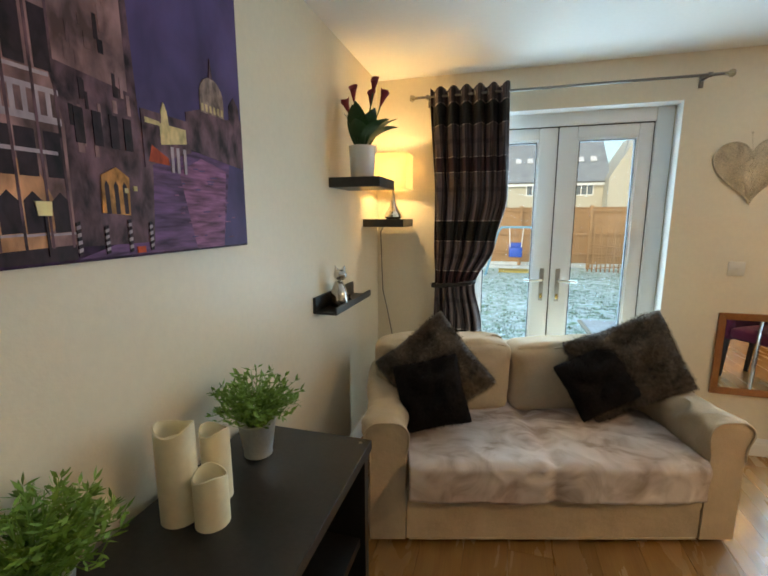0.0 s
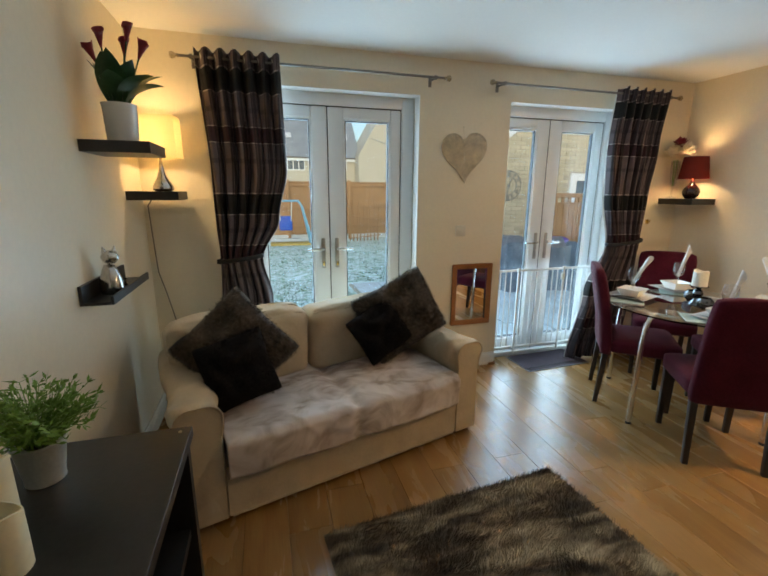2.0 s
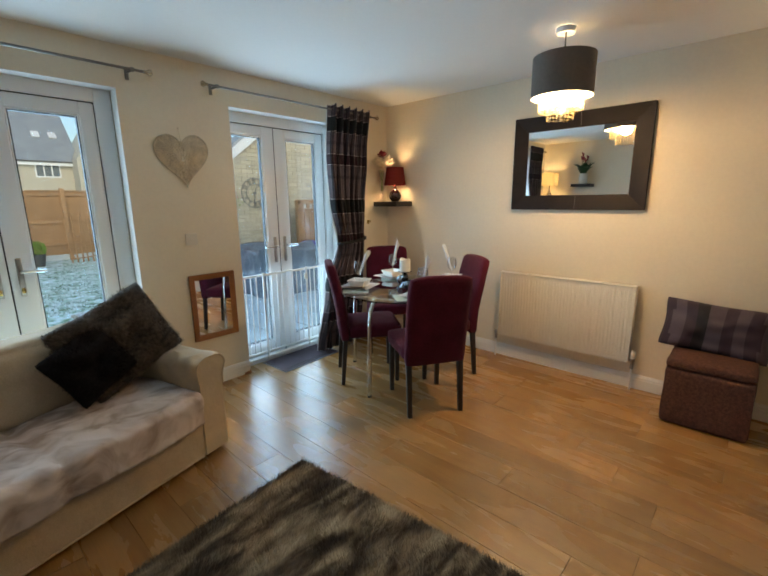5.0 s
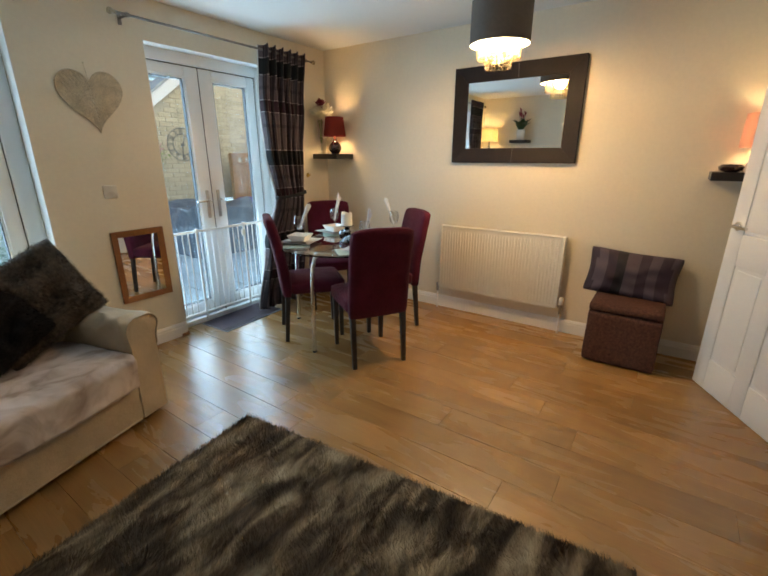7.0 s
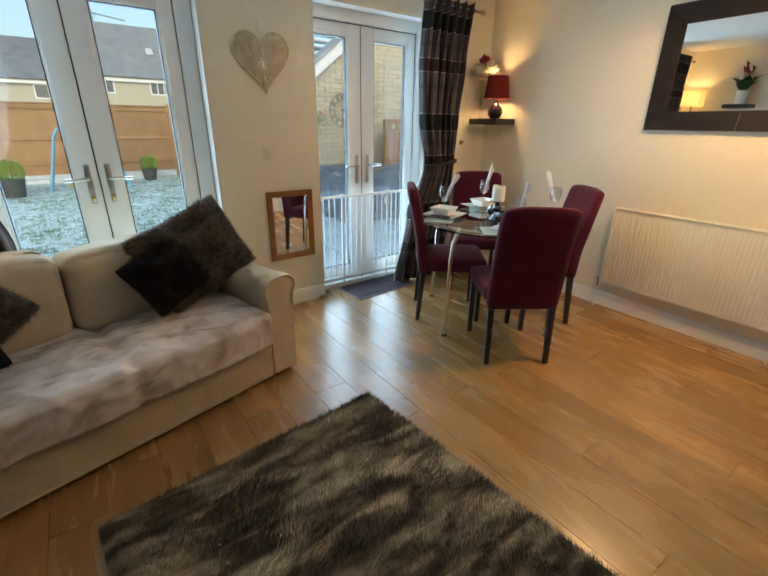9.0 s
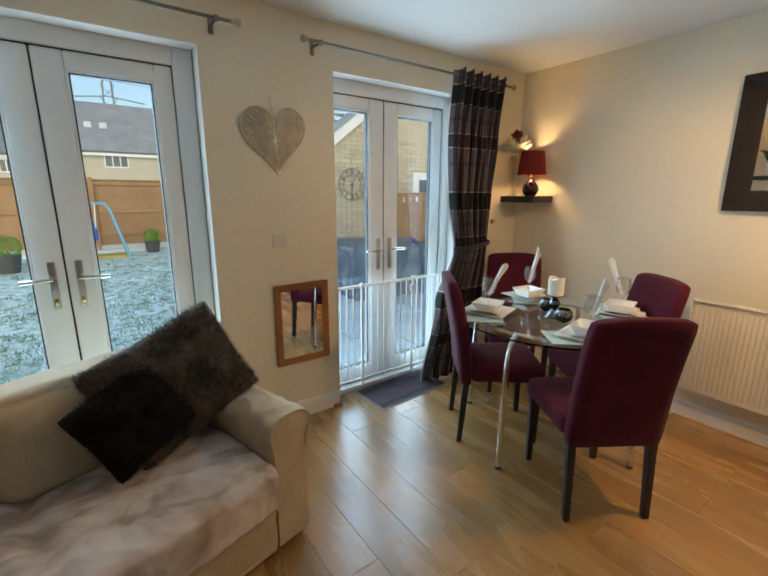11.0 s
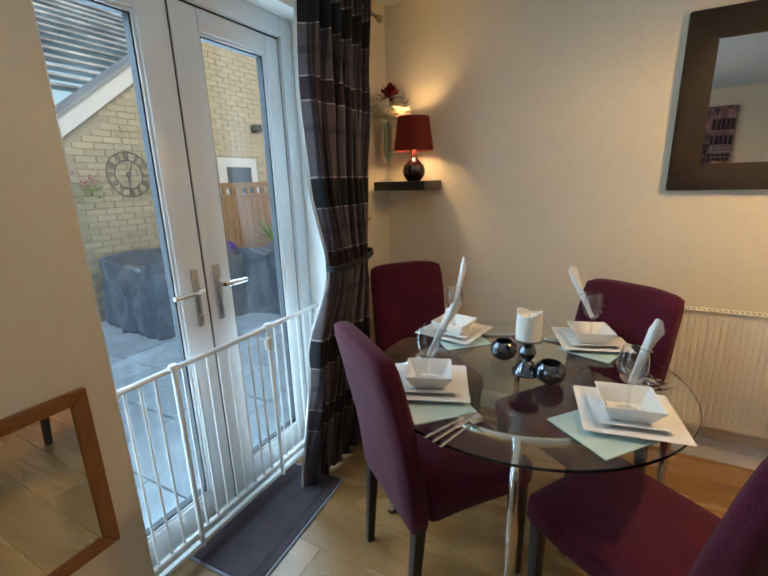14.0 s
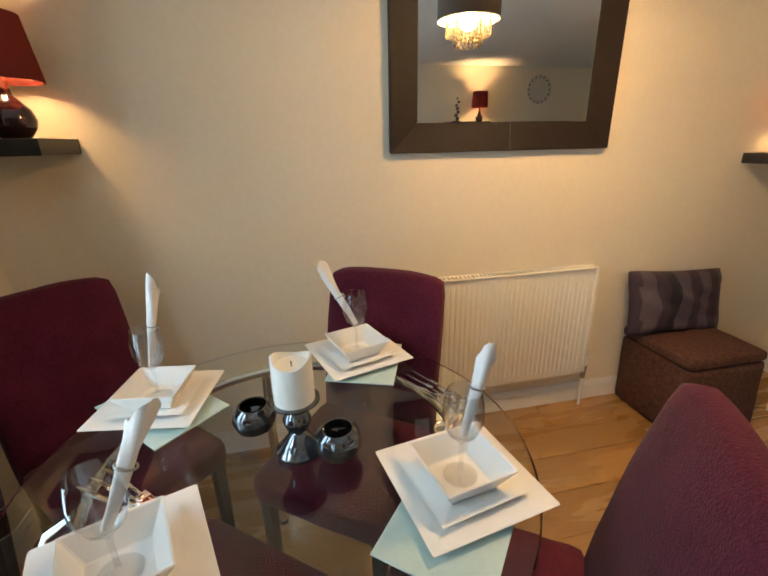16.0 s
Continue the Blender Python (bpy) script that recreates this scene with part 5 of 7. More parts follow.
def arm(side):
    x_in, x_out = ARMS[side]
    mid, top, rad = (x_in + x_out) / 2, 0.612, 0.072
    half = (x_out - x_in) / 2
    pts = [(x_out - 0.026, 0.032 + 0.43 * k / 10) for k in range(11)] + [(x_out - 0.020, 0.492)]
    for k in range(9):
        a = math.pi / 2 * k / 8
        pts.append((mid + half - rad + rad * math.cos(a), top - rad + rad * math.sin(a)))
    for k in range(9):
        a = math.pi / 2 * (1 + k / 8)
        pts.append((mid - half + rad + rad * math.cos(a), top - rad + rad * math.sin(a)))
    pts += [(x_in + 0.004, 0.49), (x_in + 0.012, 0.45), (x_in + 0.012, 0.2), (x_in + 0.012, 0.032)]
    bm = bmesh.new()
    rows, nr = [], 42
    for j in range(nr + 1):
        y = (SD - 0.03) * (j / nr) ** 1.25
        sag = -0.016 * math.sin(math.pi * min(1, y / 0.6)) - 0.012 * max(0, 1 - y / 0.03)
        row = []
        for x, z in pts:
            w = wrinkle(Vector((x * side, y, z)), 2 + side, 0.016) * min(1, y / 0.03)
            nx, nz = (x - mid) / half, max(0.0, (z - 0.48) / 0.13)
            row.append(bm.verts.new((side * (x + w * nx * (1 if z > 0.1 else 0.3) - 0.006 * max(0, 1 - y / 0.02) * nx), y, z + (w + sag) * nz)))
        rows.append(row)
    n = len(pts)
    for r0, r1 in zip(rows, rows[1:]):
        for i in range(n):
            k = (i + 1) % n
            bm.faces.new((r0[i], r0[k], r1[k], r1[i]))
    bm.faces.new(rows[0])
    bm.faces.new(rows[-1])
    ob = part("arm", bm, M_SOFA, sofa, smooth=True, auto=60)
    seam = [(side * (x - 0.004 * (x - mid) / half), -0.003, z - 0.010 * max(0, (z - 0.48) / 0.13)) for x, z in pts[9:-2]]
    part("piping", tube(seam, 0.0045, 6), M_SOFA, ob, smooth=True)
    # horizontal seam under the scroll of the arm
    part("piping", tube([(side * (x_out - 0.018), 0.02 + 0.75 * k / 12, 0.484 + 0.004 * math.sin(k)) for k in range(13)], 0.004, 6), M_SOFA, ob, smooth=True)
    return ob


arm(-1)
arm(1)
bm = bmesh.new()
box(bm, -0.642, 0.682, 0.004, SD - 0.03, 0.034, 0.28)
bmesh.ops.subdivide_edges(bm, edges=[e for e in bm.edges if abs(e.verts[0].co.x - e.verts[1].co.x) > 0.5], cuts=40)
bmesh.ops.subdivide_edges(bm, edges=[e for e in bm.edges if abs(e.verts[0].co.z - e.verts[1].co.z) > 0.1], cuts=8, use_grid_fill=True)
for v in bm.verts:
    if v.co.y < 0.1:
        v.co.y += wrinkle(v.co.copy(), 9, 0.011) + 0.006 * (0.28 - v.co.z)
part("base", bm, M_SOFA, sofa, smooth=True, auto=60)
part("hem", tube([(-0.63 + 1.30 * k / 40, 0.002 + 0.004 * noise.noise(Vector((k * 0.5, 3, 0))), 0.036) for k in range(41)], 0.005, 6), M_SOFA, sofa, smooth=True)
part("back_frame", B(-0.80, 0.84, SD - 0.20, SD - 0.002, 0.07, 0.735, bevel=0.045, seg=4), M_SOFA, sofa, smooth=True)


def soft_box(x0, x1, y0, y1, z0, z1, bulge, seed, cuts=11, round_=0.05, wr=0.006):
    """A stuffed block with bulging faces and soft creases."""
    bm = bmesh.new()
    bmesh.ops.create_cube(bm, size=2.0)
    bmesh.ops.subdivide_edges(bm, edges=list(bm.edges), cuts=cuts, use_grid_fill=True)
    cx, cy, cz = (x0 + x1) / 2, (y0 + y1) / 2, (z0 + z1) / 2
    hx, hy, hz = (x1 - x0) / 2, (y1 - y0) / 2, (z1 - z0) / 2
    for v in bm.verts:
        p = v.co.copy()
        q = Vector((p.x * hx, p.y * hy, p.z * hz))
        inner = Vector((max(-hx + round_, min(hx - round_, q.x)), max(-hy + round_, min(hy - round_, q.y)), max(-hz + round_, min(hz - round_, q.z))))
        d = q - inner
        if d.length > 1e-6:
            q = inner + d.normalized() * min(d.length, round_) if d.length > round_ else q
        k = (1 - p.x ** 2) * (1 - p.y ** 2)
        q.z += bulge[2] * p.z * max(0, (1 - p.x ** 4) * (1 - p.y ** 4))
        q.y += bulge[1] * p.y * max(0, (1 - p.x ** 4) * (1 - p.z ** 4))
        w = Vector((noise.noise(q * 5 + Vector((seed, 0, 0))), noise.noise(q * 5 + Vector((0, seed, 0))), noise.noise(q * 6 + Vector((0, 0, seed)))))
        crease = abs(noise.noise(Vector((q.x * 9 + seed, q.y * 4, q.z * 9)))) ** 0.5
        v.co = Vector((cx, cy, cz)) + q + w * wr * 1.6 + Vector((0, -1, 0)) * wr * crease * 0.7
    return bm


SEAM = 0.012
for s, a, b in ((-1, -0.628, SEAM - 0.004), (1, SEAM + 0.004, 0.668)):
    part("seat_cushion", soft_box(a, b, -0.015, SD - 0.22, 0.275, 0.395, (0, 0.008, 0.014), 3 + s), M_SOFA, sofa, smooth=True, auto=70)
for s, a, b, top in ((-1, -0.79, -0.045, 0.815), (1, -0.035, 0.80, 0.795)):
    bm = soft_box(a, b, SD - 0.345, SD - 0.12, 0.40, top, (0, 0.035, 0.012), 11 + s, cuts=23, round_=0.06)
    for v in bm.verts:
        k = wrinkle(v.co.copy(), 5 + s, 0.024)
        edge = max(0.0, 1 - (top - v.co.z) / 0.13)
        v.co.y -= k * (0.5 + edge)
        v.co.z += 0.4 * k * edge - 0.02 * edge * ((v.co.x - (a + b) / 2) / (b - a) * 2) ** 4
    ob = part("back_cushion", bm, M_SOFA, sofa, smooth=True, auto=70)
    ring = [(a + 0.03 + (b - a - 0.06) * k / 20, SD - 0.325 + 0.006 * math.sin(k * 1.7 + s), top - 0.028 + 0.012 * math.sin(math.pi * k / 20) + 0.005 * math.sin(k * 2.1)) for k in range(21)]
    part("piping", tube(ring, 0.0045, 6), M_SOFA, ob, smooth=True)
# one throw laid over both seat cushions and hanging over the front
bm = bmesh.new()
rows, nx, ny = [], 120, 64
for j in range(ny + 1):
    row = []
    for i in range(nx + 1):
        x = -0.634 + 1.306 * i / nx
        L = 0.83 * j / ny
        if L < 0.15:
            y, z = -0.034, 0.245 + L
        elif L < 0.21:
            t = (L - 0.15) / 0.06 * math.pi / 2
            y, z = -0.034 + 0.036 * (1 - math.cos(t)), 0.395 + 0.026 * math.sin(t)
        else:
            y, z = 0.002 + (L - 0.21), 0.421 + 0.008 * math.sin(math.pi * min(1, (L - 0.21) / 0.5))
        p = Vector((x, L * 1.1, 0.4))
        seam = math.exp(-((x - SEAM - 0.02 * noise.noise(Vector((L * 5, 1, 1)))) / 0.035) ** 2)
        w = wrinkle(p, 14, 0.0075) + 0.005 * noise.noise(p * 16) + 0.012 * seam * noise.noise(Vector((L * 14, x * 8, 2))) - 0.020 * seam
        lift = 0.012 * (1 - (abs(x - 0.02) / 0.66) ** 6)
        if L < 0.18:
            y -= 0.8 * w + lift
            z += 0.018 * noise.noise(Vector((x * 4, 2, 1))) * (1 - L / 0.18)
        else:
            z += w + lift
        row.append(bm.verts.new((x, y, z)))
    rows.append(row)
for r0, r1 in zip(rows, rows[1:]):
    for i in range(nx):
        bm.faces.new((r0[i], r0[i + 1], r1[i + 1], r1[i]))
ob = part("throw", bm, M_THROW, sofa, "pale crumpled plush throw", smooth=True, auto=None)
so = ob.modifiers.new("thickness", "SOLIDIFY")
so.thickness = 0.006
for x in (-0.76, 0.79):
    for y in (0.06, SD - 0.09):
        part("foot", lathe([(0, 0), (0.022, 0), (0.028, 0.034), (0, 0.034)], 12, pose(x, y, 0)), M_DARKWOOD, sofa, "dark wooden foot", smooth=True)


def cushion(name, w, h, t, m, material, label, seed, fur, flen):
    th = thing(name, label, "cushion", m, "sofa cushions")
    ob = part("cover", pillow(w, h, t, 20, 2.2, 0.07, None), material, th, smooth=True, auto=None)
    me = fur_on(ob.data, fur, flen, 0.0011, (0, 0, -0.25), seed)
    me.materials.append(material)
    fo = new("fur", me)
    fo.parent = th
    fo["kind"] = "stuff"
    return th


cushion("fur_cushion", 0.49, 0.49, 0.20, pose(0.19, 2.26, 0.685, -20, -40, 12), M_FURCUSH, "brown faux fur cushion propped on its corner", 1, 16000, 0.022)
cushion("black_cushion", 0.35, 0.35, 0.15, pose(0.205, 2.10, 0.635, -26, -14, 10), M_BLACKCUSH, "black fluffy cushion against the fur cushion", 2, 9000, 0.016)
cushion("fur_cushion", 0.57, 0.46, 0.19, pose(1.165, 2.515, 0.722, -20, -20, 16), M_FURCUSH, "grey-brown faux fur cushion slumped against the arm", 3, 20000, 0.022)
cushion("black_cushion", 0.34, 0.32, 0.15, pose(1.0, 2.40, 0.664, -24, -26, 16), M_BLACKCUSH, "black fluffy cushion leaning on the fur cushion", 4, 9000, 0.016)

# ---- fur rug ----
rug = thing("fur_rug", "brown and cream streaked faux fur rug", "rug", pose(1.785, 1.778, 0, rz=5.5))
bm = bmesh.new()
nx, ny = 26, 40
g = [[bm.verts.new((-1.25 * i / nx, -1.9 * j / ny, 0.020 + 0.008 * noise.noise(Vector((i * 0.4, j * 0.4, 1))) if 0 < i < nx and 0 < j < ny else 0.004)) for i in range(nx + 1)] for j in range(ny + 1)]
for j in range(ny):
    for i in range(nx):
        bm.faces.new((g[j][i], g[j][i + 1], g[j + 1][i + 1], g[j + 1][i]))
rb = part("backing", bm, M_RUG, rug, smooth=True, auto=None)
me = fur_on(rb.data, 70000, 0.026, 0.0016, (0.55, 0.35, 0.1), 8)
me.materials.append(M_RUG)
fo = new("fur", me)
fo.parent = rug
fo["kind"] = "stuff"


# ---- dining chairs ----
def dining_chair(m, label):
    th = thing("dining_chair", label, "chair", m, "chairs round the table")
    part("seat", soft_box(-0.215, 0.215, -0.19, 0.235, 0.385, 0.485, (0, 0.004, 0.010), 5, round_=0.03, wr=0.003), M_MAROON, th, smooth=True, auto=70)
    bm = soft_box(-0.214, 0.214, -0.036, 0.036, 0.0, 0.60, (0, 0.008, 0.004), 8, round_=0.026, wr=0.003)
    for v in bm.verts:
        v.co.z += 0.012 * (1 - (v.co.x / 0.214) ** 2) * (1 if v.co.z > 0.5 else 0)
        v.co.y -= 0.10 * max(0.0, v.co.z / 0.6) ** 1.6
        v.co.x *= 1 - 0.02 * v.co.z
    part("backrest", bm, M_MAROON, th, smooth=True, auto=70, m=pose(0, -0.215, 0.365))
    for x in (-0.185, 0.185):
        for y, k in ((-0.215, 1), (0.195, 0)):
            bm = B(-0.019, 0.019, -0.019, 0.019, 0, 0.40, bevel=0.003)
            for v in bm.verts:
                f = 1 - v.co.z / 0.40
                v.co.x *= 1 - 0.25 * f
                v.co.y = v.co.y * (1 - 0.25 * f) - (0.03 * f if k else 0)
            part("leg", bm, M_DARKWOOD, th, smooth=True, m=pose(x, y, 0))
    return th


def facing(x, y, fx, fy):
    r = math.hypot(fx, fy)
    fx, fy = fx / r, fy / r
    return pose(x + 0.235 * fx, y + 0.235 * fy, 0, rz=math.degrees(math.atan2(-fx, fy)))


c1 = dining_chair(facing(2.715, 1.525, 0.546, 0.838), "maroon fabric dining chair with dark wooden legs")
for args in ((2.725, 2.478, 0.79, -0.61), (3.685, 2.825, -0.707, -0.707), (3.575, 1.815, -0.813, 0.58)):
    copy_thing(c1, facing(*args))

# ---- table ----
TX, TY, TR = 3.09, 2.12, 0.535
tb = thing("dining_table", "round clear glass dining table on chrome legs", "dining table", pose(TX, TY, 0))
part("tabletop", lathe([(0, 0.742), (TR - 0.003, 0.742), (TR, 0.745), (TR, 0.749), (TR - 0.003, 0.752), (0, 0.752)], 72), M_TABLEGLASS, tb, "clear tempered glass top", smooth=True, auto=30)
part("ring", tube([(0.40 * math.cos(2 * math.pi * k / 64), 0.40 * math.sin(2 * math.pi * k / 64), 0.727) for k in range(64)], 0.013, 10, closed=True), M_CHROME, tb, "chrome support ring", smooth=True)
for k in range(4):
    a = math.radians(190 + 90 * k)
    pts = [(0.505, 0.0), (0.497, 0.3), (0.487, 0.55), (0.475, 0.655), (0.450, 0.705), (0.405, 0.727)]
    part("leg", tube([(r * math.cos(a), r * math.sin(a), z) for r, z in pts], 0.016, 12), M_CHROME, tb, "chrome tube leg", smooth=True)
    part("foot_cap", lathe([(0, 0), (0.017, 0), (0.018, 0.015), (0, 0.016)], 14, pose(0.505 * math.cos(a), 0.505 * math.sin(a), 0)), M_SEAL, tb)
    part("suction_pad", lathe([(0.014, 0.736), (0.02, 0.7415), (0, 0.7418)], 14, pose(0.40 * math.cos(a + 0.78), 0.40 * math.sin(a + 0.78), 0)), M_STEEL, tb)


# ---- place settings ----
def square_dish(half_top, half_bot, z0, z1, wall):
    bm = bmesh.new()
    def ring(h, z):
        return [bm.verts.new((sx * h, sy * h, z)) for sx, sy in ((-1, -1), (1, -1), (1, 1), (-1, 1))]
    r = [ring(half_bot, z0), ring(half_top, z1), ring(half_top - wall, z1), ring(max(half_bot - wall * 0.6, 0.01), z0 + wall)]
    for a, b in zip(r, r[1:]):
        for i in range(4):
            bm.faces.new((a[i], a[(i + 1) % 4], b[(i + 1) % 4], b[i]))
    bm.faces.new(r[0])
    bm.faces.new(r[-1])
    bmesh.ops.bevel(bm, geom=list(bm.edges), offset=0.0016, segments=2, affect="EDGES")
    return bm


ZT = 0.7525


def goblet(m, seed, lean, turn, tall):
    th = thing("wine_glass", "clear wine glass holding a rolled white napkin", "wine glass", m, "glasses in the bowls")
    part("bowl", lathe([(0.0042, 0.0755), (0.010, 0.085), (0.030, 0.105), (0.0395, 0.135), (0.038, 0.165), (0.032, 0.195), (0.031, 0.195), (0.0370, 0.165), (0.0385, 0.135), (0.029, 0.107), (0.008, 0.088), (0, 0.086)], 28), M_WINEGLASS, th, smooth=True)
    part("stem", lathe([(0.006, 0.008), (0.0042, 0.02), (0.0042, 0.075)], 14), M_WINEGLASS, th, smooth=True)
    part("foot", lathe([(0, 0.003), (0.033, 0.0), (0.034, 0.002), (0.006, 0.0078)], 28), M_WINEGLASS, th, smooth=True)
    nk = thing("napkin", "white napkin rolled in a ring, stood in the glass", "napkin", m @ pose(0, 0, 0.092) @ pose(0, 0, 0, 0, lean, turn), "rolled napkins")
    bm = bmesh.new()
    rows = []
    for j in range(15):
        f = j / 14
        z = f * tall
        r = 0.008 + 0.0065 * f + (0.0035 * max(0, f - 0.75) * 4)
        row = []
        for k in range(16):
            a = 2 * math.pi * k / 16
            rr = r * (1 + 0.18 * math.sin(3 * a + f * 6 + seed) * (0.3 + f))
            top = 0.030 * (f > 0.99) * math.cos(a + seed)
            row.append(bm.verts.new((rr * math.cos(a), rr * math.sin(a) * 0.75, z + top)))
        rows.append(row)
    for r0, r1 in zip(rows, rows[1:]):
        for k in range(16):
            bm.faces.new((r0[k], r0[(k + 1) % 16], r1[(k + 1) % 16], r1[k]))
    bm.faces.new(rows[0])
    part("roll", bm, M_NAPKIN, nk, smooth=True, auto=60)
    ring = [(0.0155 * math.cos(2 * math.pi * k / 20), 0.0125 * math.sin(2 * math.pi * k / 20), 0.105) for k in range(20)]
    part("napkin_ring", tube(ring, 0.0018, 6, closed=True), M_STEEL, nk, "thin metal napkin ring", smooth=True)


def cutlery(kind, m):
    th = thing(kind, "polished steel " + kind + " on the glass table", kind, m, "cutlery")
    bm = bmesh.new()
    box(bm, -0.0045, 0.0045, 0, 0.10, 0.001, 0.0035, 0.001)
    part("handle", bm, M_CHROME, th, smooth=True)
    bm = bmesh.new()
    if kind == "knife":
        box(bm, -0.009, 0.007, 0.10, 0.205, 0.001, 0.0025, 0.0008)
        part("blade", bm, M_CHROME, th, smooth=True)
    elif kind == "spoon":
        box(bm, -0.003, 0.003, 0.10, 0.145, 0.002, 0.004, 0.001)
        lathe([(0, 0.0005), (0.012, 0.002), (0.018, 0.006), (0.0175, 0.007), (0.011, 0.0035), (0, 0.002)], 18, pose(0, 0.168, 0) @ Matrix.Diagonal((1, 1.5, 1, 1)), bm)
        part("bowl", bm, M_CHROME, th, smooth=True)
    else:
        box(bm, -0.003, 0.003, 0.10, 0.135, 0.002, 0.004, 0.001)
        box(bm, -0.011, 0.011, 0.135, 0.155, 0.002, 0.004, 0.001)
        for k in range(4):
            x = -0.0092 + k * 0.0061
            box(bm, x - 0.0014, x + 0.0014, 0.155, 0.195, 0.002, 0.004)
        part("tines", bm, M_CHROME, th, smooth=True)


def setting(x, y, rz, mrz, seed, lean, turn, tall, mat_dx=(0, 0)):
    m = pose(x, y, ZT, rz=rz)
    pm = thing("place_mat", "pale green glass place mat under the plates", "place mat", pose(x + mat_dx[0], y + mat_dx[1], ZT, rz=mrz), "place mats")
    part("pad", B(-0.148, 0.148, -0.10, 0.10, 0, 0.004, bevel=0.001), M_PLACE, pm)
    pl = thing("dinner_plate", "large square white plate on a place mat", "plate", m @ pose(0, 0, 0.0045), "square plates")
    part("body", square_dish(0.132, 0.085, 0, 0.015, 0.005), M_PORC, pl, smooth=True, auto=40)
    p2 = thing("side_plate", "smaller square white plate on a plate", "plate", m @ pose(0.004, 0, 0.0105, rz=2), "square plates")
    part("body", square_dish(0.098, 0.060, 0, 0.016, 0.005), M_PORC, p2, smooth=True, auto=40)
    bo = thing("square_bowl", "square white porcelain bowl stacked on plates", "bowl", m @ pose(0, 0, 0.0165, rz=1), "square bowls")
    part("body", square_dish(0.078, 0.050, 0, 0.052, 0.005), M_PORC, bo, smooth=True, auto=40)
    goblet(m @ pose(0, 0, 0.0218), seed, lean, turn, tall)


setting(2.843, 2.372, 20, 45, 1, 25, -91, 0.19, (-0.06, -0.02))
setting(2.91, 1.785, 10, -40, 2, 15, -90, 0.17, (-0.06, 0.03))
setting(3.35, 2.455, -10, 44, 3, 13, -30, 0.215, (-0.02, -0.01))
setting(3.475, 1.905, 17, -20, 4, 27, 63, 0.20, (-0.02, -0.03))
# each place has fork, knife and spoon laid beside the plates
for (x, y, rz) in ((2.555, 2.245, -111), (3.20, 1.655, 55), (3.10, 2.52, 140), (3.33, 1.78, 120)):
    d = Vector((math.cos(math.radians(rz)), math.sin(math.radians(rz)), 0))
    for k, kind in enumerate(("fork", "knife", "spoon")):
        p = Vector((x, y, ZT)) + d * (0.028 * (k - 1))
        cutlery(kind, pose(p.x, p.y, p.z, rz=rz + 4 * (k - 1)))

cs = thing("candle_holder", "mirrored dark glass candle holder on the table", "candle holder", pose(3.085, 2.094, ZT))
part("foot", lathe([(0, 0), (0.050, 0), (0.051, 0.008), (0.040, 0.018), (0.036, 0.026), (0.030, 0.034), (0.022, 0.044), (0.013, 0.052)], 28), M_GUN, cs, smooth=True)
part("ball", lathe([(0.011, 0.050), (0.024, 0.060), (0.031, 0.082), (0.024, 0.104), (0.011, 0.114)], 24), M_GUN, cs, smooth=True)
part("dish", lathe([(0.009, 0.112), (0.035, 0.124), (0.053, 0.129), (0.053, 0.133), (0, 0.1325)], 28), M_GUN, cs, smooth=True)
candle(3.085, 2.094, ZT + 0.133, 0.043, 0.096, 5, M_WAXW, "white pillar candle on the holder", "")


def tealight(x, y, label, seed):
    th = thing("tealight_holder", label, "tealight holder", pose(x, y, ZT), "round tealight holders")
    part("globe", lathe([(0, 0), (0.022, 0), (0.043, 0.015), (0.051, 0.037), (0.046, 0.061), (0.034, 0.073), (0.031, 0.072), (0.041, 0.059), (0.046, 0.037), (0.03, 0.012), (0, 0.008)], 30), M_GUN, th, smooth=True)
    part("tealight", lathe([(0, 0.009), (0.019, 0.009), (0.019, 0.022), (0, 0.021)], 18), M_REDFLOWER, th, "dark red tealight", smooth=True)


tealight(3.175, 2.195, "dark mirrored round tealight holder", 1)
tealight(3.045, 2.010, "dark speckled round tealight holder", 2)

# ---- ottoman and striped cushion ----
ot = thing("ottoman", "brown woven cube ottoman against the wall", "ottoman", pose(3.815, 0.140, 0))
for nm, z0, z1, sd in (("body", 0.004, 0.375, 21), ("lid", 0.374, 0.432, 21)):
    bm = soft_box(-0.21, 0.21, -0.225, 0.225, z0, z1, (0, 0, 0.004), sd, round_=0.022, wr=0.003)
    for v in bm.verts:
        v.co.x += 0.02 * (v.co.z / 0.43)
    part(nm, bm, M_OTTO, ot, smooth=True, auto=60)
stripes = thing("striped_cushion", "purple and black striped cushion on the ottoman", "cushion", pose(3.955, 0.160, 0.585, 0, 0, 90) @ pose(0, 0, 0, 14, -3, 0))
bands = [mat("stripe_plum", (0.040, 0.022, 0.036), 0.75, bump=0.3, bump_scale=300), mat("stripe_mauve", (0.085, 0.062, 0.080), 0.7, bump=0.3, bump_scale=300), mat("stripe_black", (0.012, 0.010, 0.013), 0.7, bump=0.3, bump_scale=300)]
bm = pillow(0.62, 0.355, 0.14, 28, 2.6, 0.04)
me = mesh_of("cover", bm, None, True)
for b in bands:
    me.materials.append(b)
for p in me.polygons:
    f = (p.center.x / 0.60 + 0.5) * 9
    p.material_index = (1, 0, 1, 0, 1, 2, 0, 1, 0)[max(0, min(8, int(f)))]
ob = new("cover", me)
ob.parent = stripes

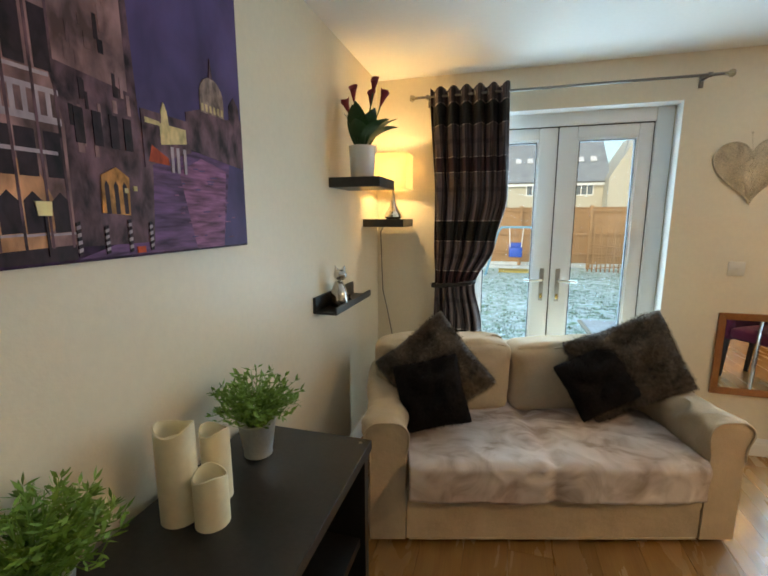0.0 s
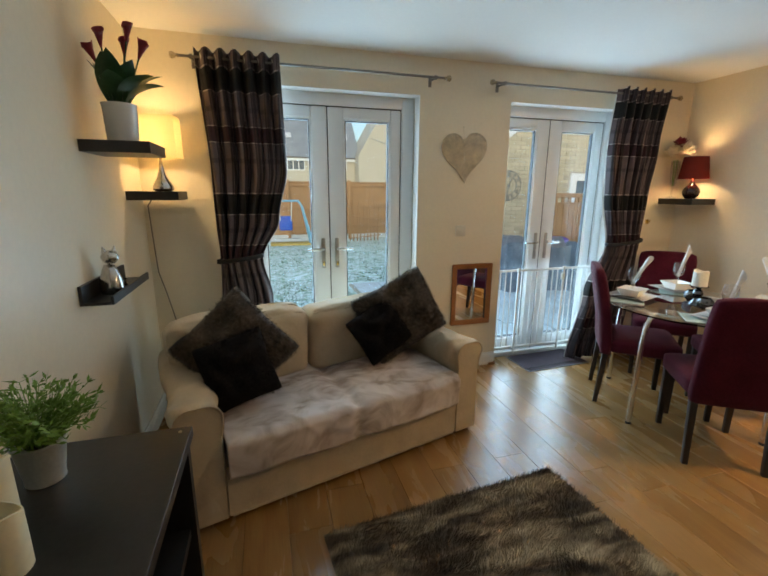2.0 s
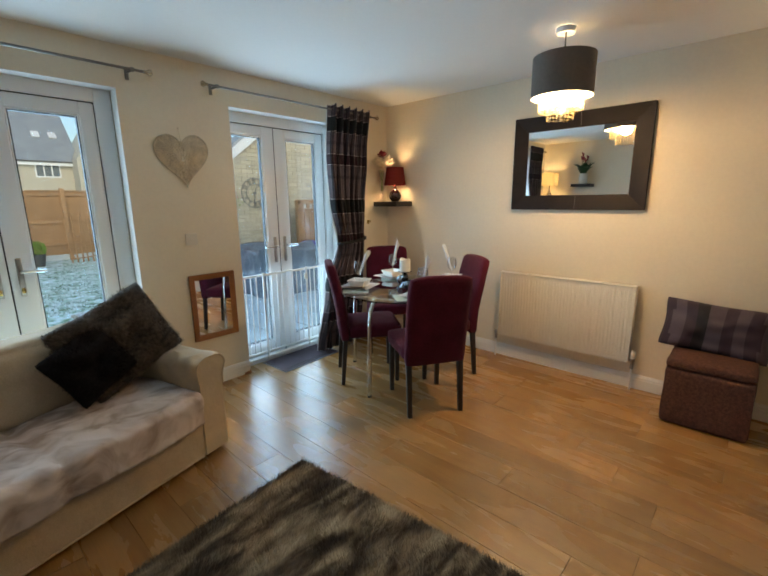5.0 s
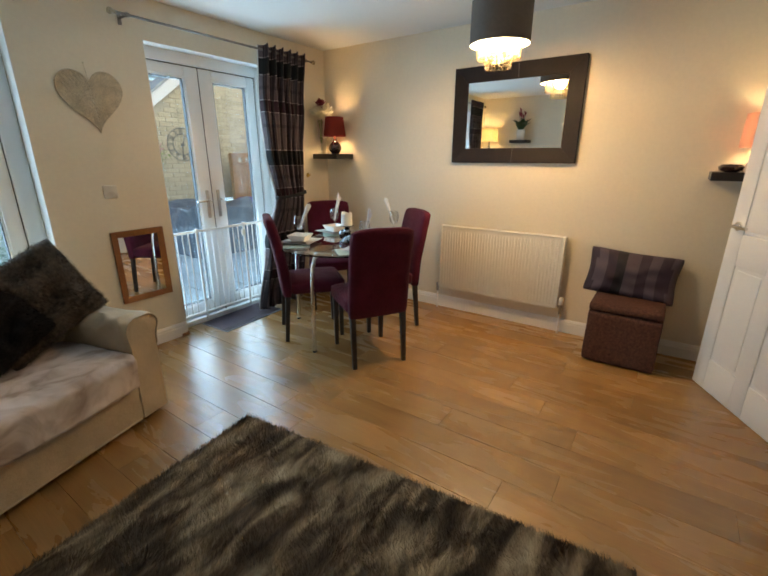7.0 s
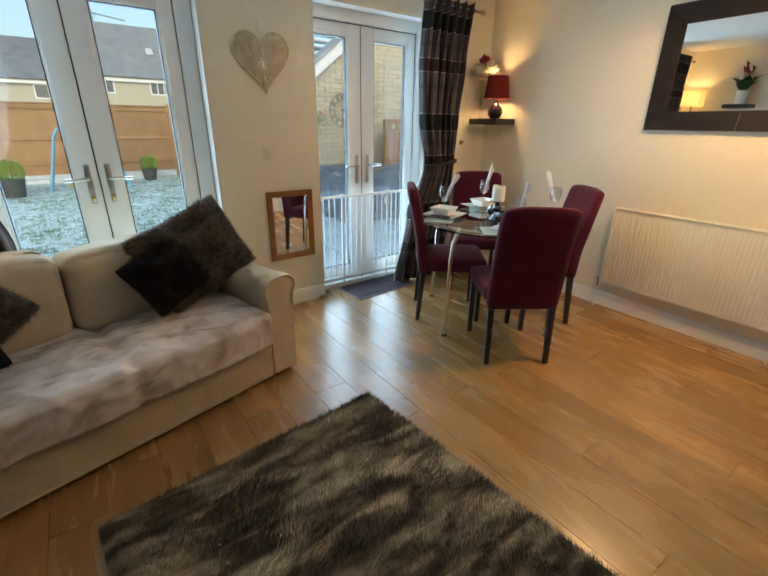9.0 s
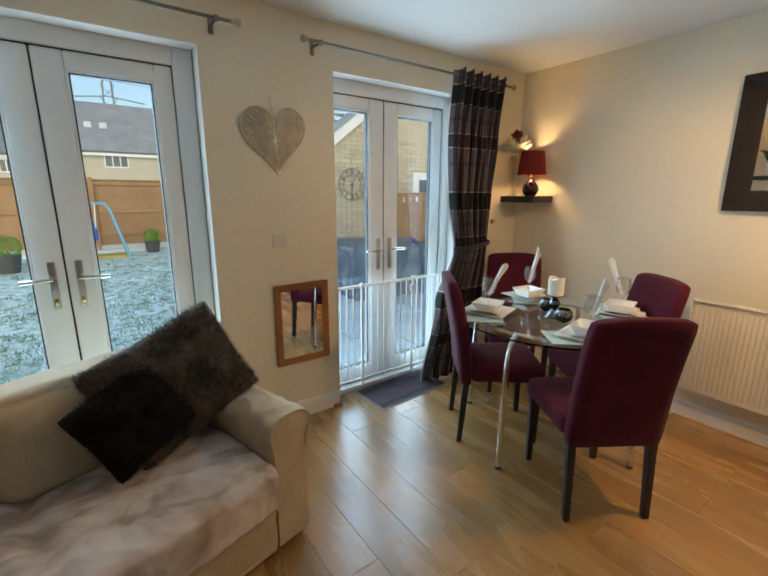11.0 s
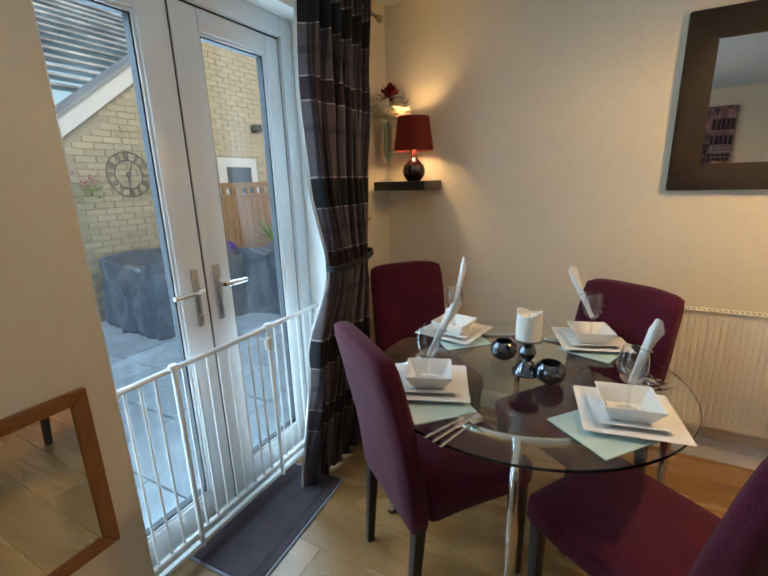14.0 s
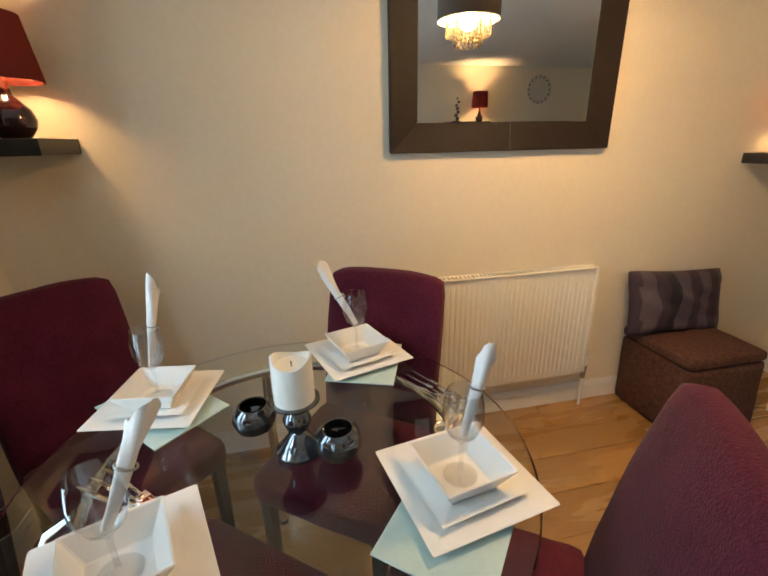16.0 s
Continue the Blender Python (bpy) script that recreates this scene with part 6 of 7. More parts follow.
# ---- inner door, ajar ----
dr = thing("door_3", "white six-panel interior door standing ajar", "door", pose(3.04, -0.685, 0.006, rz=28.8), kind="structure")
bm = bmesh.new()
box(bm, 0, 0.762, -0.010, 0.010, 0, 1.98)
st = 0.105
for q in ((0, st, 0, 1.98), (0.762 - st, 0.762, 0, 1.98), (0.331, 0.431, 0, 1.98)):
    box(bm, q[0], q[1], -0.018, 0.018, q[2], q[3], 0.004)
for z0, z1 in ((0, 0.2), (0.80, 0.98), (1.50, 1.60), (1.88, 1.98)):
    for a, b in ((st, 0.331), (0.431, 0.762 - st)):
        box(bm, a, b, -0.018, 0.018, z0, z1, 0.004)
part("leaf", bm, M_WHITE, dr, smooth=True)
for a, b in ((st, 0.331), (0.431, 0.762 - st)):
    for z0, z1 in ((0.2, 0.80), (0.98, 1.50), (1.60, 1.88)):
        part("panel", B(a + 0.022, b - 0.022, -0.0155, 0.0155, z0 + 0.022, z1 - 0.022, bevel=0.005), M_WHITE, dr, smooth=True)
for s in (-1, 1):
    bm = lathe([(0.026, 0), (0.026, 0.008), (0.012, 0.010), (0.010, 0.04), (0, 0.04)], 18, pose(0.70, s * 0.018, 1.02, -90 * s, 0, 0))
    tube([(0.70, s * 0.055, 1.02), (0.65, s * 0.058, 1.02), (0.59, s * 0.055, 1.02)], 0.009, 10, bm)
    part("door_handle", bm, M_CHROME, dr, "chrome lever handle", smooth=True)
bm = bmesh.new()
box(bm, 3.03, 3.095, -0.74, -0.722, 0, 2.10, 0.004)
box(bm, 2.195, 2.26, -0.74, -0.722, 0, 2.10, 0.004)
box(bm, 2.26, 3.03, -0.74, -0.722, 2.035, 2.10, 0.004)
solid("trim_architrave", bm, M_WHITE, "white door architrave", kind="structure", smooth=True)
bm = bmesh.new()
box(bm, 2.22, 2.3, -1.9, -0.86, 0, H)
box(bm, 3.6, 3.7, -1.9, -0.86, 0, H)
box(bm, 2.22, 3.7, -2.0, -1.9, 0, H)
solid("wall_hall", bm, M_WALL, "plain hall walls behind the doorway", kind="structure")

# ---- garden ----
GZ = -0.15
bm = bmesh.new()
gx = [-300, -60, -20] + [-8 + i for i in range(0, 23)] + [25, 60, 300]
gy = [3.46] + [4 + i * 0.6 for i in range(0, 22)] + [20, 40, 80, 300, 900]
gv = [[bm.verts.new((x, y, GZ + (0.02 * noise.noise(Vector((x * 0.6, y * 0.6, 0))) if 3.5 < y < 17 else 0))) for x in gx] for y in gy]
for j in range(len(gy) - 1):
    for i in range(len(gx) - 1):
        bm.faces.new((gv[j][i], gv[j][i + 1], gv[j + 1][i + 1], gv[j + 1][i]))
solid("ground", bm, M_LAWN, "frosted green lawn", kind="structure", smooth=True)
rng = random.Random(77)
vv, ff = [], []
for k in range(26000):
    y = 3.9 + 9.5 * rng.random() ** 1.6
    x = rng.uniform(-1.0, 1.2 + (y - 3) * 0.36)
    if noise.noise(Vector((x * 1.6, y * 1.6, 2))) > 0.25:
        continue
    h = rng.uniform(0.02, 0.05)
    a = rng.uniform(0, 6.28)
    i = len(vv)
    vv += [(x - 0.006 * math.cos(a), y - 0.006 * math.sin(a), GZ), (x + 0.006 * math.cos(a), y + 0.006 * math.sin(a), GZ), (x + rng.uniform(-0.02, 0.02), y + rng.uniform(-0.02, 0.02), GZ + h)]
    ff.append((i, i + 1, i + 2))
me = bpy.data.meshes.new("grass")
me.from_pydata(vv, [], ff)
me.materials.append(two_tone("frosty_blades", [(0.40, (0.05, 0.12, 0.03)), (0.60, (0.52, 0.62, 0.58))], 4.0, detail=6))
tagged(new("grass", me), "frosty grass blades on the lawn", "grass", kind="stuff")

# back fence: posts, rails, boards
fence = thing("back_fence", "orange-brown wooden garden fence with posts", "fence", pose(0, 14.8, GZ))
for k in range(9):
    x0 = -7.32 + k * 2.12
    bm = bmesh.new()
    x = x0 + 0.05
    i = 0
    while x < x0 + 2.02:
        box(bm, x, x + 0.105, -0.012 - 0.006 * (i % 2), 0.010 - 0.006 * (i % 2), 0.16, 1.93)
        x += 0.098
        i += 1
    part("boards", bm, M_FENCE, fence)
    part("post", B(x0 - 0.05, x0 + 0.05, -0.10, 0.02, 0, 2.02, bevel=0.008), M_FENCE, fence)
    for z in (0.42, 1.05, 1.80):
        part("rail", B(x0 + 0.05, x0 + 2.07, -0.065, -0.02, z, z + 0.08, bevel=0.006), M_FENCE, fence)
    part("gravel_board", B(x0 + 0.05, x0 + 2.07, -0.03, 0.015, 0, 0.155, bevel=0.004), M_SLAB, fence, "concrete gravel board")
    part("capping", B(x0 - 0.05, x0 + 2.07, -0.05, 0.04, 1.932, 1.96, bevel=0.004), M_FENCE, fence)

# swing
sw = thing("garden_swing", "pale blue child's swing with a blue bucket seat", "swing", pose(0, 0, GZ))
SY = 12.6
for x, s in ((0.54, -1), (1.33, 1)):
    part("leg", tube([(x + s * 0.40, SY - 0.35, 0), (x + s * 0.10, SY - 0.05, 1.20), (x, SY, 1.36)], 0.03, 8), M_BLUEPOLE, sw, smooth=True)
    part("leg", tube([(x + s * 0.40, SY + 0.75, 0), (x + s * 0.10, SY + 0.12, 1.20), (x, SY, 1.36)], 0.03, 8), M_BLUEPOLE, sw, smooth=True)
part("crossbar", tube([(0.54, SY, 1.36), (1.33, SY, 1.36)], 0.03, 8), M_BLUEPOLE, sw, smooth=True)
for x in (0.76, 1.14):
    part("rope", tube([(x, SY, 1.35), (x + (0.04 if x < 0.9 else -0.04), SY, 0.75)], 0.014, 6), M_WHITE, sw)
sc = pose(0.17, SY - 10.0, -0.10)
st = part("seat", B(0.60, 0.96, 9.84, 10.16, 0.62, 0.70, bevel=0.03, seg=3), M_BLUESEAT, sw, "blue plastic bucket seat", smooth=True, m=sc)
part("seat_back", B(0.60, 0.96, 10.11, 10.16, 0.66, 1.02, bevel=0.02, seg=3), M_BLUESEAT, sw, smooth=True, m=sc)
part("seat_front", B(0.61, 0.95, 9.84, 9.88, 0.66, 0.90, bevel=0.015, seg=3), M_BLUESEAT, sw, smooth=True, m=sc)
part("seat_side", B(0.60, 0.63, 9.88, 10.11, 0.66, 0.88, bevel=0.012), M_BLUESEAT, sw, m=sc)
part("seat_side", B(0.93, 0.96, 9.88, 10.11, 0.66, 0.88, bevel=0.012), M_BLUESEAT, sw, m=sc)
solid("garden_edging", B(-3.0, 2.2, 14.1, 14.3, GZ, GZ + 0.10, bevel=0.02), M_SLAB, "pale kerb edging across the lawn", "edging")
solid("sand_tray", B(0.5, 1.7, 13.0, 13.6, GZ, GZ + 0.06, bevel=0.02), mat("yellow_timber", (0.55, 0.42, 0.12), 0.8), "yellow timber sandpit edge on the lawn", "sandpit")
tl = thing("willow_trellis", "woven willow trellis screen on the fence", "trellis", pose(3.10, 13.8, GZ))
for k in range(9):
    part("stick", tube([(k * 0.12, 0, 0), (k * 0.12 + 0.05 * (k % 3 - 1), 0, 1.20 + 0.14 * (k % 2))], 0.02, 5), M_FENCE, tl)
for k in range(6):
    part("lath", tube([(-0.05, -0.02, 0.1 + k * 0.15), (1.05, -0.02, 0.2 + k * 0.14 * (-1 if k % 2 else 1) * 0.2 + k * 0.13)], 0.016, 5), M_FENCE, tl)
for x, y, s in ((-0.45, 11.9, 1.25), (2.36, 13.8, 1.05)):
    tp = thing("topiary_pot", "round clipped box bush in a grey pot", "potted plant", pose(x, y, GZ), "topiary pots")
    part("pot", lathe([(0, 0), (0.14 * s, 0), (0.19 * s, 0.3 * s), (0.17 * s, 0.3 * s), (0, 0.27 * s)], 18), M_IRON, tp, smooth=True)
    rng = random.Random(int(x * 10))
    vv, ff = [], []
    for k in range(1600):
        d = Vector((rng.gauss(0, 1), rng.gauss(0, 1), rng.gauss(0, 1))).normalized()
        p = Vector((0, 0, 0.42 * s)) + d * 0.20 * s * rng.uniform(0.8, 1.05)
        t = d.orthogonal().normalized() * 0.018
        u = d.cross(t)
        i = len(vv)
        vv += [p - t, p + u, p + t + d * 0.02]
        ff.append((i, i + 1, i + 2))
    me = bpy.data.meshes.new("foliage")
    me.from_pydata([tuple(v) for v in vv], [], ff)
    me.materials.append(M_LEAF)
    fo = new("foliage", me)
    fo.parent = tp

# patio slabs
patio = solid("patio", B(1.75, 9.0, 3.47, 7.2, GZ - 0.05, GZ + 0.022), M_MORTAR, "frosty square paving slabs outside the patio door", kind="structure")
for i in range(14):
    for j in range(8):
        x, y = 1.8 + i * 0.455, 3.50 + j * 0.455
        ob = part("slab", B(-0.222, 0.222, -0.222, 0.222, 0, 0.022, bevel=0.004, seg=1), M_SLAB, patio) if (i, j) == (0, 0) else new("slab", slab_mesh)
        slab_mesh = ob.data
        ob.parent = patio
        ob.location = (x + 0.222, y + 0.222, GZ + 0.0225 + 0.002 * ((i * 7 + j * 3) % 4))


# covered furniture
def covered(x, y, w, d, h, rz, seed, label):
    bm = bmesh.new()
    bmesh.ops.create_cube(bm, size=2.0)
    bmesh.ops.subdivide_edges(bm, edges=list(bm.edges), cuts=19, use_grid_fill=True)
    for v in bm.verts:
        p = v.co
        z = (p.z + 1) / 2
        flare = 1 + 0.06 * (1 - z) + 0.13 * (1 - z) * noise.noise(Vector((math.atan2(p.y, p.x) * 4, seed, 0)))
        fold = 0.10 * noise.noise(Vector((p.x * 2.5, p.y * 2.5, p.z * 1.2 + seed))) + 0.07 * abs(noise.noise(Vector((p.x * 6, p.y * 6, p.z * 2 + seed))))
        sag = 0.10 * (1 - p.x ** 2) * (1 - p.y ** 2) * (z > 0.95)
        hump = 0.12 * noise.noise(Vector((p.x * 1.4, p.y * 1.4, seed))) * z
        v.co = Vector((p.x * w / 2 * flare + fold * 0.7 * p.x, p.y * d / 2 * flare + fold * 0.7 * p.y, z * h - sag * h + hump + (fold * 0.4 if z > 0.9 else 0)))
        v.co.z = max(v.co.z, 0.0)
    ob = solid("furniture_cover", bm, M_TARP, label, "cover", smooth=True, auto=80, m=pose(x, y, GZ + 0.047, rz=rz))
    return ob


covered(4.80, 6.32, 1.35, 1.05, 0.74, -6, 2.0, "grey tarpaulin draped over garden furniture on the patio")
covered(5.62, 5.62, 0.80, 0.70, 0.74, 8, 7.0, "grey tarpaulin over a small barbecue on the patio")
cd = thing("purple_planter", "purple plastic tub on the patio cover", "tub", pose(5.55, 6.55, GZ + 0.047))
part("tub", lathe([(0, 0), (0.16, 0), (0.2, 0.66), (0.18, 0.75), (0.1, 0.79), (0, 0.79)], 16), mat("purple_plastic", (0.12, 0.06, 0.42), 0.5), cd, smooth=True)

# brick garage
gar = thing("garage", "buff brick garage with white bargeboard and frosted roof", "garage", pose(0, 7.2, GZ))
part("wall", B(4.15, 10.0, 0.012, 0.25, 0, 2.13), M_MORTAR, gar, "mortar core")
bm = bmesh.new()
v0 = [bm.verts.new(p) for p in ((4.15, 0.012, 2.13), (10.0, 0.012, 2.13), (10.0, 0.012, 5.55), (8.6, 0.012, 5.55))]
v1 = [bm.verts.new(p.co + Vector((0, 0.24, 0))) for p in v0]
bm.faces.new(v0)
bm.faces.new(v1)
for i in range(4):
    bm.faces.new((v0[i], v0[(i + 1) % 4], v1[(i + 1) % 4], v1[i]))
part("gable", bm, M_MORTAR, gar, "mortar core")
SL = 0.77
bm = bmesh.new()
for a, b, c, d in ((4.0, 8.6, -0.06, 0.0),):
    q = [bm.verts.new((x, y, 2.13 + (x - 4.15) * SL + dz)) for x, dz in ((a, 0.0), (b, 0.0), (b, 0.20), (a, 0.20)) for y in (c, d)]
    for f in ((0, 2, 4, 6), (1, 3, 5, 7), (0, 1, 3, 2), (2, 3, 5, 4), (4, 5, 7, 6), (6, 7, 1, 0)):
        bm.faces.new([q[i] for i in f])
part("bargeboard", bm, M_UPVC, gar, "white bargeboard")
bm = bmesh.new()
q = [bm.verts.new((x, y, 2.13 + (x - 4.15) * SL + dz)) for x, dz in ((3.93, 0.204), (8.7, 0.204), (8.7, 0.25), (3.93, 0.25)) for y in (-0.09, 0.3)]
for f in ((0, 2, 4, 6), (1, 3, 5, 7), (0, 1, 3, 2), (2, 3, 5, 4), (4, 5, 7, 6), (6, 7, 1, 0)):
    bm.faces.new([q[i] for i in f])
part("roof_edge", bm, M_ROOF, gar, "dark verge tiles")
bm = bmesh.new()
for k in range(24):
    y0 = 0.4 + k * 0.22
    z = 2.75 + k * 0.155
    box(bm, 3.8, 9.0, y0, y0 + 0.25, z, z + 0.03)
part("roof", bm, M_FROSTROOF, gar, "frosted tiled roof")
part("window", B(6.22, 7.0, -0.02, 0.05, 1.35, 2.0, bevel=0.01), M_UPVC, gar, "white window frame")
part("pane", B(6.36, 6.86, -0.028, -0.021, 1.45, 1.86), M_PANE, gar)
part("floodlight", B(6.95, 7.1, -0.14, -0.02, 2.42, 2.53, bevel=0.02), M_IRON, gar, "small black floodlight")
bl = bmesh.new()
brick_mesh = None
rng = random.Random(4)
for r in range(70):
    z = 0.075 * r + 0.01
    off = 0.1125 if r % 2 else 0.0
    for c in range(-1, 27):
        x = 4.15 + c * 0.225 + off
        if x < 4.14 or x > 9.9 or z + 0.065 > 2.13 + max(0, (x - 4.15) * SL):
            continue
        if 6.12 < x + 0.1 < 7.1 and 1.28 < z < 2.0:
            continue
        near = 0.55 < z < 2.6 and x < 6.1
        if near:
            ob = new("brick", brick_mesh) if brick_mesh else part("brick", B(0, 0.215, 0, 0.05, 0, 0.065, bevel=0.004, seg=1), M_BRICK, gar)
            brick_mesh = ob.data
            ob.parent = gar
            ob.location = (x, 0.0 + rng.uniform(-0.002, 0.002), z)
        else:
            box(bl, x, x + 0.215, 0.0, 0.05, z, z + 0.065)
ob = part("bricks", bl, M_BRICK, gar)
ob["kind"] = "stuff"

# garden clock on the garage
ck = thing("garden_clock", "round dark skeleton wall clock on the bricks", "clock", pose(4.83, 7.185, 1.60))
for r in (0.27, 0.17):
    part("ring", tube([(r * math.cos(2 * math.pi * k / 48), 0, r * math.sin(2 * math.pi * k / 48)) for k in range(48)], 0.007, 6, closed=True), M_CLOCK, ck, smooth=True)
for k in range(12):
    a = 2 * math.pi * k / 12
    bm = bmesh.new()
    for q in ((-0.035, 0.035), (0, 0), (0.035, -0.035))[: 2 + k % 2]:
        b = a + q[0] * 3
        tube([(0.17 * math.cos(b), 0, 0.17 * math.sin(b)), (0.27 * math.cos(b), 0, 0.27 * math.sin(b))], 0.006, 5, bm)
    part("numeral", bm, M_CLOCK, ck)
for L, a in ((0.15, 1.2), (0.20, 4.6)):
    part("pointer", tube([(0, -0.01, 0), (L * math.cos(a), -0.01, L * math.sin(a))], 0.008, 5), M_CLOCK, ck)
part("hub", lathe([(0.03, 0), (0.03, 0.02), (0, 0.02)], 14, pose(0, 0, 0, 90, 0, 0)), M_CLOCK, ck)
fl = thing("wall_planter", "small pink and green plant on the garage wall", "plant", pose(4.32, 7.12, 1.42))
rng = random.Random(6)
for name, material, n, zz in (("leaves", M_LEAF, 70, 0.0), ("petals", mat("pink_petals", (0.55, 0.08, 0.25), 0.6), 40, 0.12)):
    bm = bmesh.new()
    for k in range(n):
        p = Vector((rng.gauss(0, 0.10), rng.uniform(-0.05, 0.05), zz + rng.gauss(0, 0.05)))
        d = Vector((rng.uniform(-1, 1), rng.uniform(-1, 1), rng.uniform(-1, 1))).normalized() * 0.03
        e = d.orthogonal().normalized() * 0.014
        bm.faces.new([bm.verts.new(q) for q in (p, p + d * 0.5 + e, p + d, p + d * 0.5 - e)])
    part(name, bm, material, fl)

# side fence with trellis
sf = thing("side_fence", "orange fence panel with a slotted top by the patio", "fence", pose(-0.5, 6.75, GZ))
for k in range(22):
    part("board", B(6.0 + k * 0.125, 6.12 + k * 0.125, -0.01, 0.012, 0.05, 1.42, bevel=0.004, seg=1), M_FENCE, sf)
for x in (6.0, 6.62, 7.8):
    part("post", B(x - 0.045, x + 0.045, -0.03, 0.06, 0, 1.60, bevel=0.006), M_FENCE, sf)
part("rail", B(5.95, 8.8, -0.03, 0.03, 1.54, 1.62, bevel=0.006), M_FENCE, sf)
part("rail", B(5.95, 8.8, -0.03, 0.03, 1.40, 1.45, bevel=0.006), M_FENCE, sf)
for k in range(18):
    part("slot_bar", B(6.05 + k * 0.15, 6.11 + k * 0.15, -0.012, 0.012, 1.45, 1.54), M_FENCE, sf)
pm = thing("garden_palm", "spiky green palm in front of the side fence", "plant", pose(6.30, 6.3, GZ))
bm = bmesh.new()
for k in range(26):
    a, el = k * 2.4, 0.15 + 1.2 * (k % 7) / 7
    d = Vector((math.cos(a) * math.cos(el), math.sin(a) * math.cos(el), math.sin(el)))
    sd = d.cross(Vector((0, 0, 1))).normalized() * 0.02
    p = Vector((0, 0, 0.72))
    bm.faces.new([bm.verts.new(q) for q in (p - sd * 0.3, p + d * 0.25 + sd, p + d * 0.55 - Vector((0, 0, 0.06)), p + d * 0.25 - sd)])
part("fronds", bm, M_LEAF, pm)
part("trunk", tube([(0, 0, 0), (0, 0, 0.74)], 0.03, 8), M_DARKWOOD, pm, smooth=True)


# far houses
def far_house(x0, x1, y, eave, ridge_z, depth, label, windows, lights):
    th = thing("far_house", label, "house", pose(0, y, GZ), "houses beyond the fence")
    part("wall", B(x0, x1, 0, 0.3, 0, eave), M_RENDER, th)
    bm = bmesh.new()
    n = 26
    for k in range(n):
        f0, f1 = k / n, (k + 1.15) / n
        vs = [bm.verts.new(p) for p in ((x0 - 0.3, -0.4 + depth * f0, eave + (ridge_z - eave) * f0 + 0.05), (x1 + 0.3, -0.4 + depth * f0, eave + (ridge_z - eave) * f0 + 0.05), (x1 + 0.3, -0.4 + depth * f1, eave + (ridge_z - eave) * f1), (x0 - 0.3, -0.4 + depth * f1, eave + (ridge_z - eave) * f1))]
        bm.faces.new(vs)
    bm.faces.new([bm.verts.new(p) for p in ((x0 - 0.3, -0.4, eave - 0.03), (x1 + 0.3, -0.4, eave - 0.03), (x1 + 0.3, -0.4 + depth, ridge_z - 0.03), (x0 - 0.3, -0.4 + depth, ridge_z - 0.03))])
    part("roof", bm, M_ROOF, th, "grey tiled roof")
    part("gutter", B(x0 - 0.3, x1 + 0.3, -0.5, -0.38, eave - 0.05, eave + 0.08), M_IRON, th)
    part("fascia", B(x0 - 0.3, x1 + 0.3, -0.40, -0.34, eave - 0.30, eave - 0.052), M_UPVC, th, "white fascia board")
    for wx, wz, w, h in windows:
        wd = part("window", B(wx - w / 2, wx + w / 2, -0.06, 0.02, wz, wz + h), M_UPVC, th, "white casement window")
        c = 3 if w > 1.3 else 1
        for k in range(c):
            a = wx - w / 2 + 0.09 + k * (w - 0.09) / c
            part("pane", B(a, a + (w - 0.09) / c - 0.09, -0.075, -0.061, wz + 0.10, wz + h - 0.10), M_PANE, wd)
    for wx, f in lights:
        c = pose(wx, -0.4 + depth * f, eave + (ridge_z - eave) * f + 0.12, math.degrees(math.atan2(ridge_z - eave, depth)), 0, 0)
        part("skylight", B(-0.27, 0.27, -0.36, 0.36, 0, 0.10, m=c), M_UPVC, th, "pale roof window")
    return th


far_house(1.15, 10.2, 45, 5.0, 9.75, 5.2, "buff terrace with a grey tiled roof beyond the fence",
          [(3.75, 3.75, 1.8, 1.1), (8.2, 3.75, 1.7, 1.1)], [(2.07, 0.48), (3.22, 0.48), (8.08, 0.48), (9.24, 0.48)])
far_house(-22, 0.8, 47, 4.6, 8.2, 5.0, "lower buff terrace beside the grey roofed house",
          [(-8.0, 3.2, 1.2, 1.1), (-0.4, 3.2, 1.0, 1.1), (-4.0, 3.2, 1.4, 1.1)], [(-6, 0.5)])
gb = thing("far_gable_house", "buff gabled house beyond the fence", "house", pose(0, 43, GZ))
bm = bmesh.new()
v0 = [bm.verts.new(p) for p in ((9.9, 0, 0), (18, 0, 0), (18, 0, 9.5), (12.2, 0, 9.2), (9.9, 0, 5.2))]
v1 = [bm.verts.new(p.co + Vector((0, 6, 0))) for p in v0]
bm.faces.new(v0)
bm.faces.new(v1)
for i in range(5):
    bm.faces.new((v0[i], v0[(i + 1) % 5], v1[(i + 1) % 5], v1[i]))
part("wall", bm, M_RENDER, gb)
bm = bmesh.new()
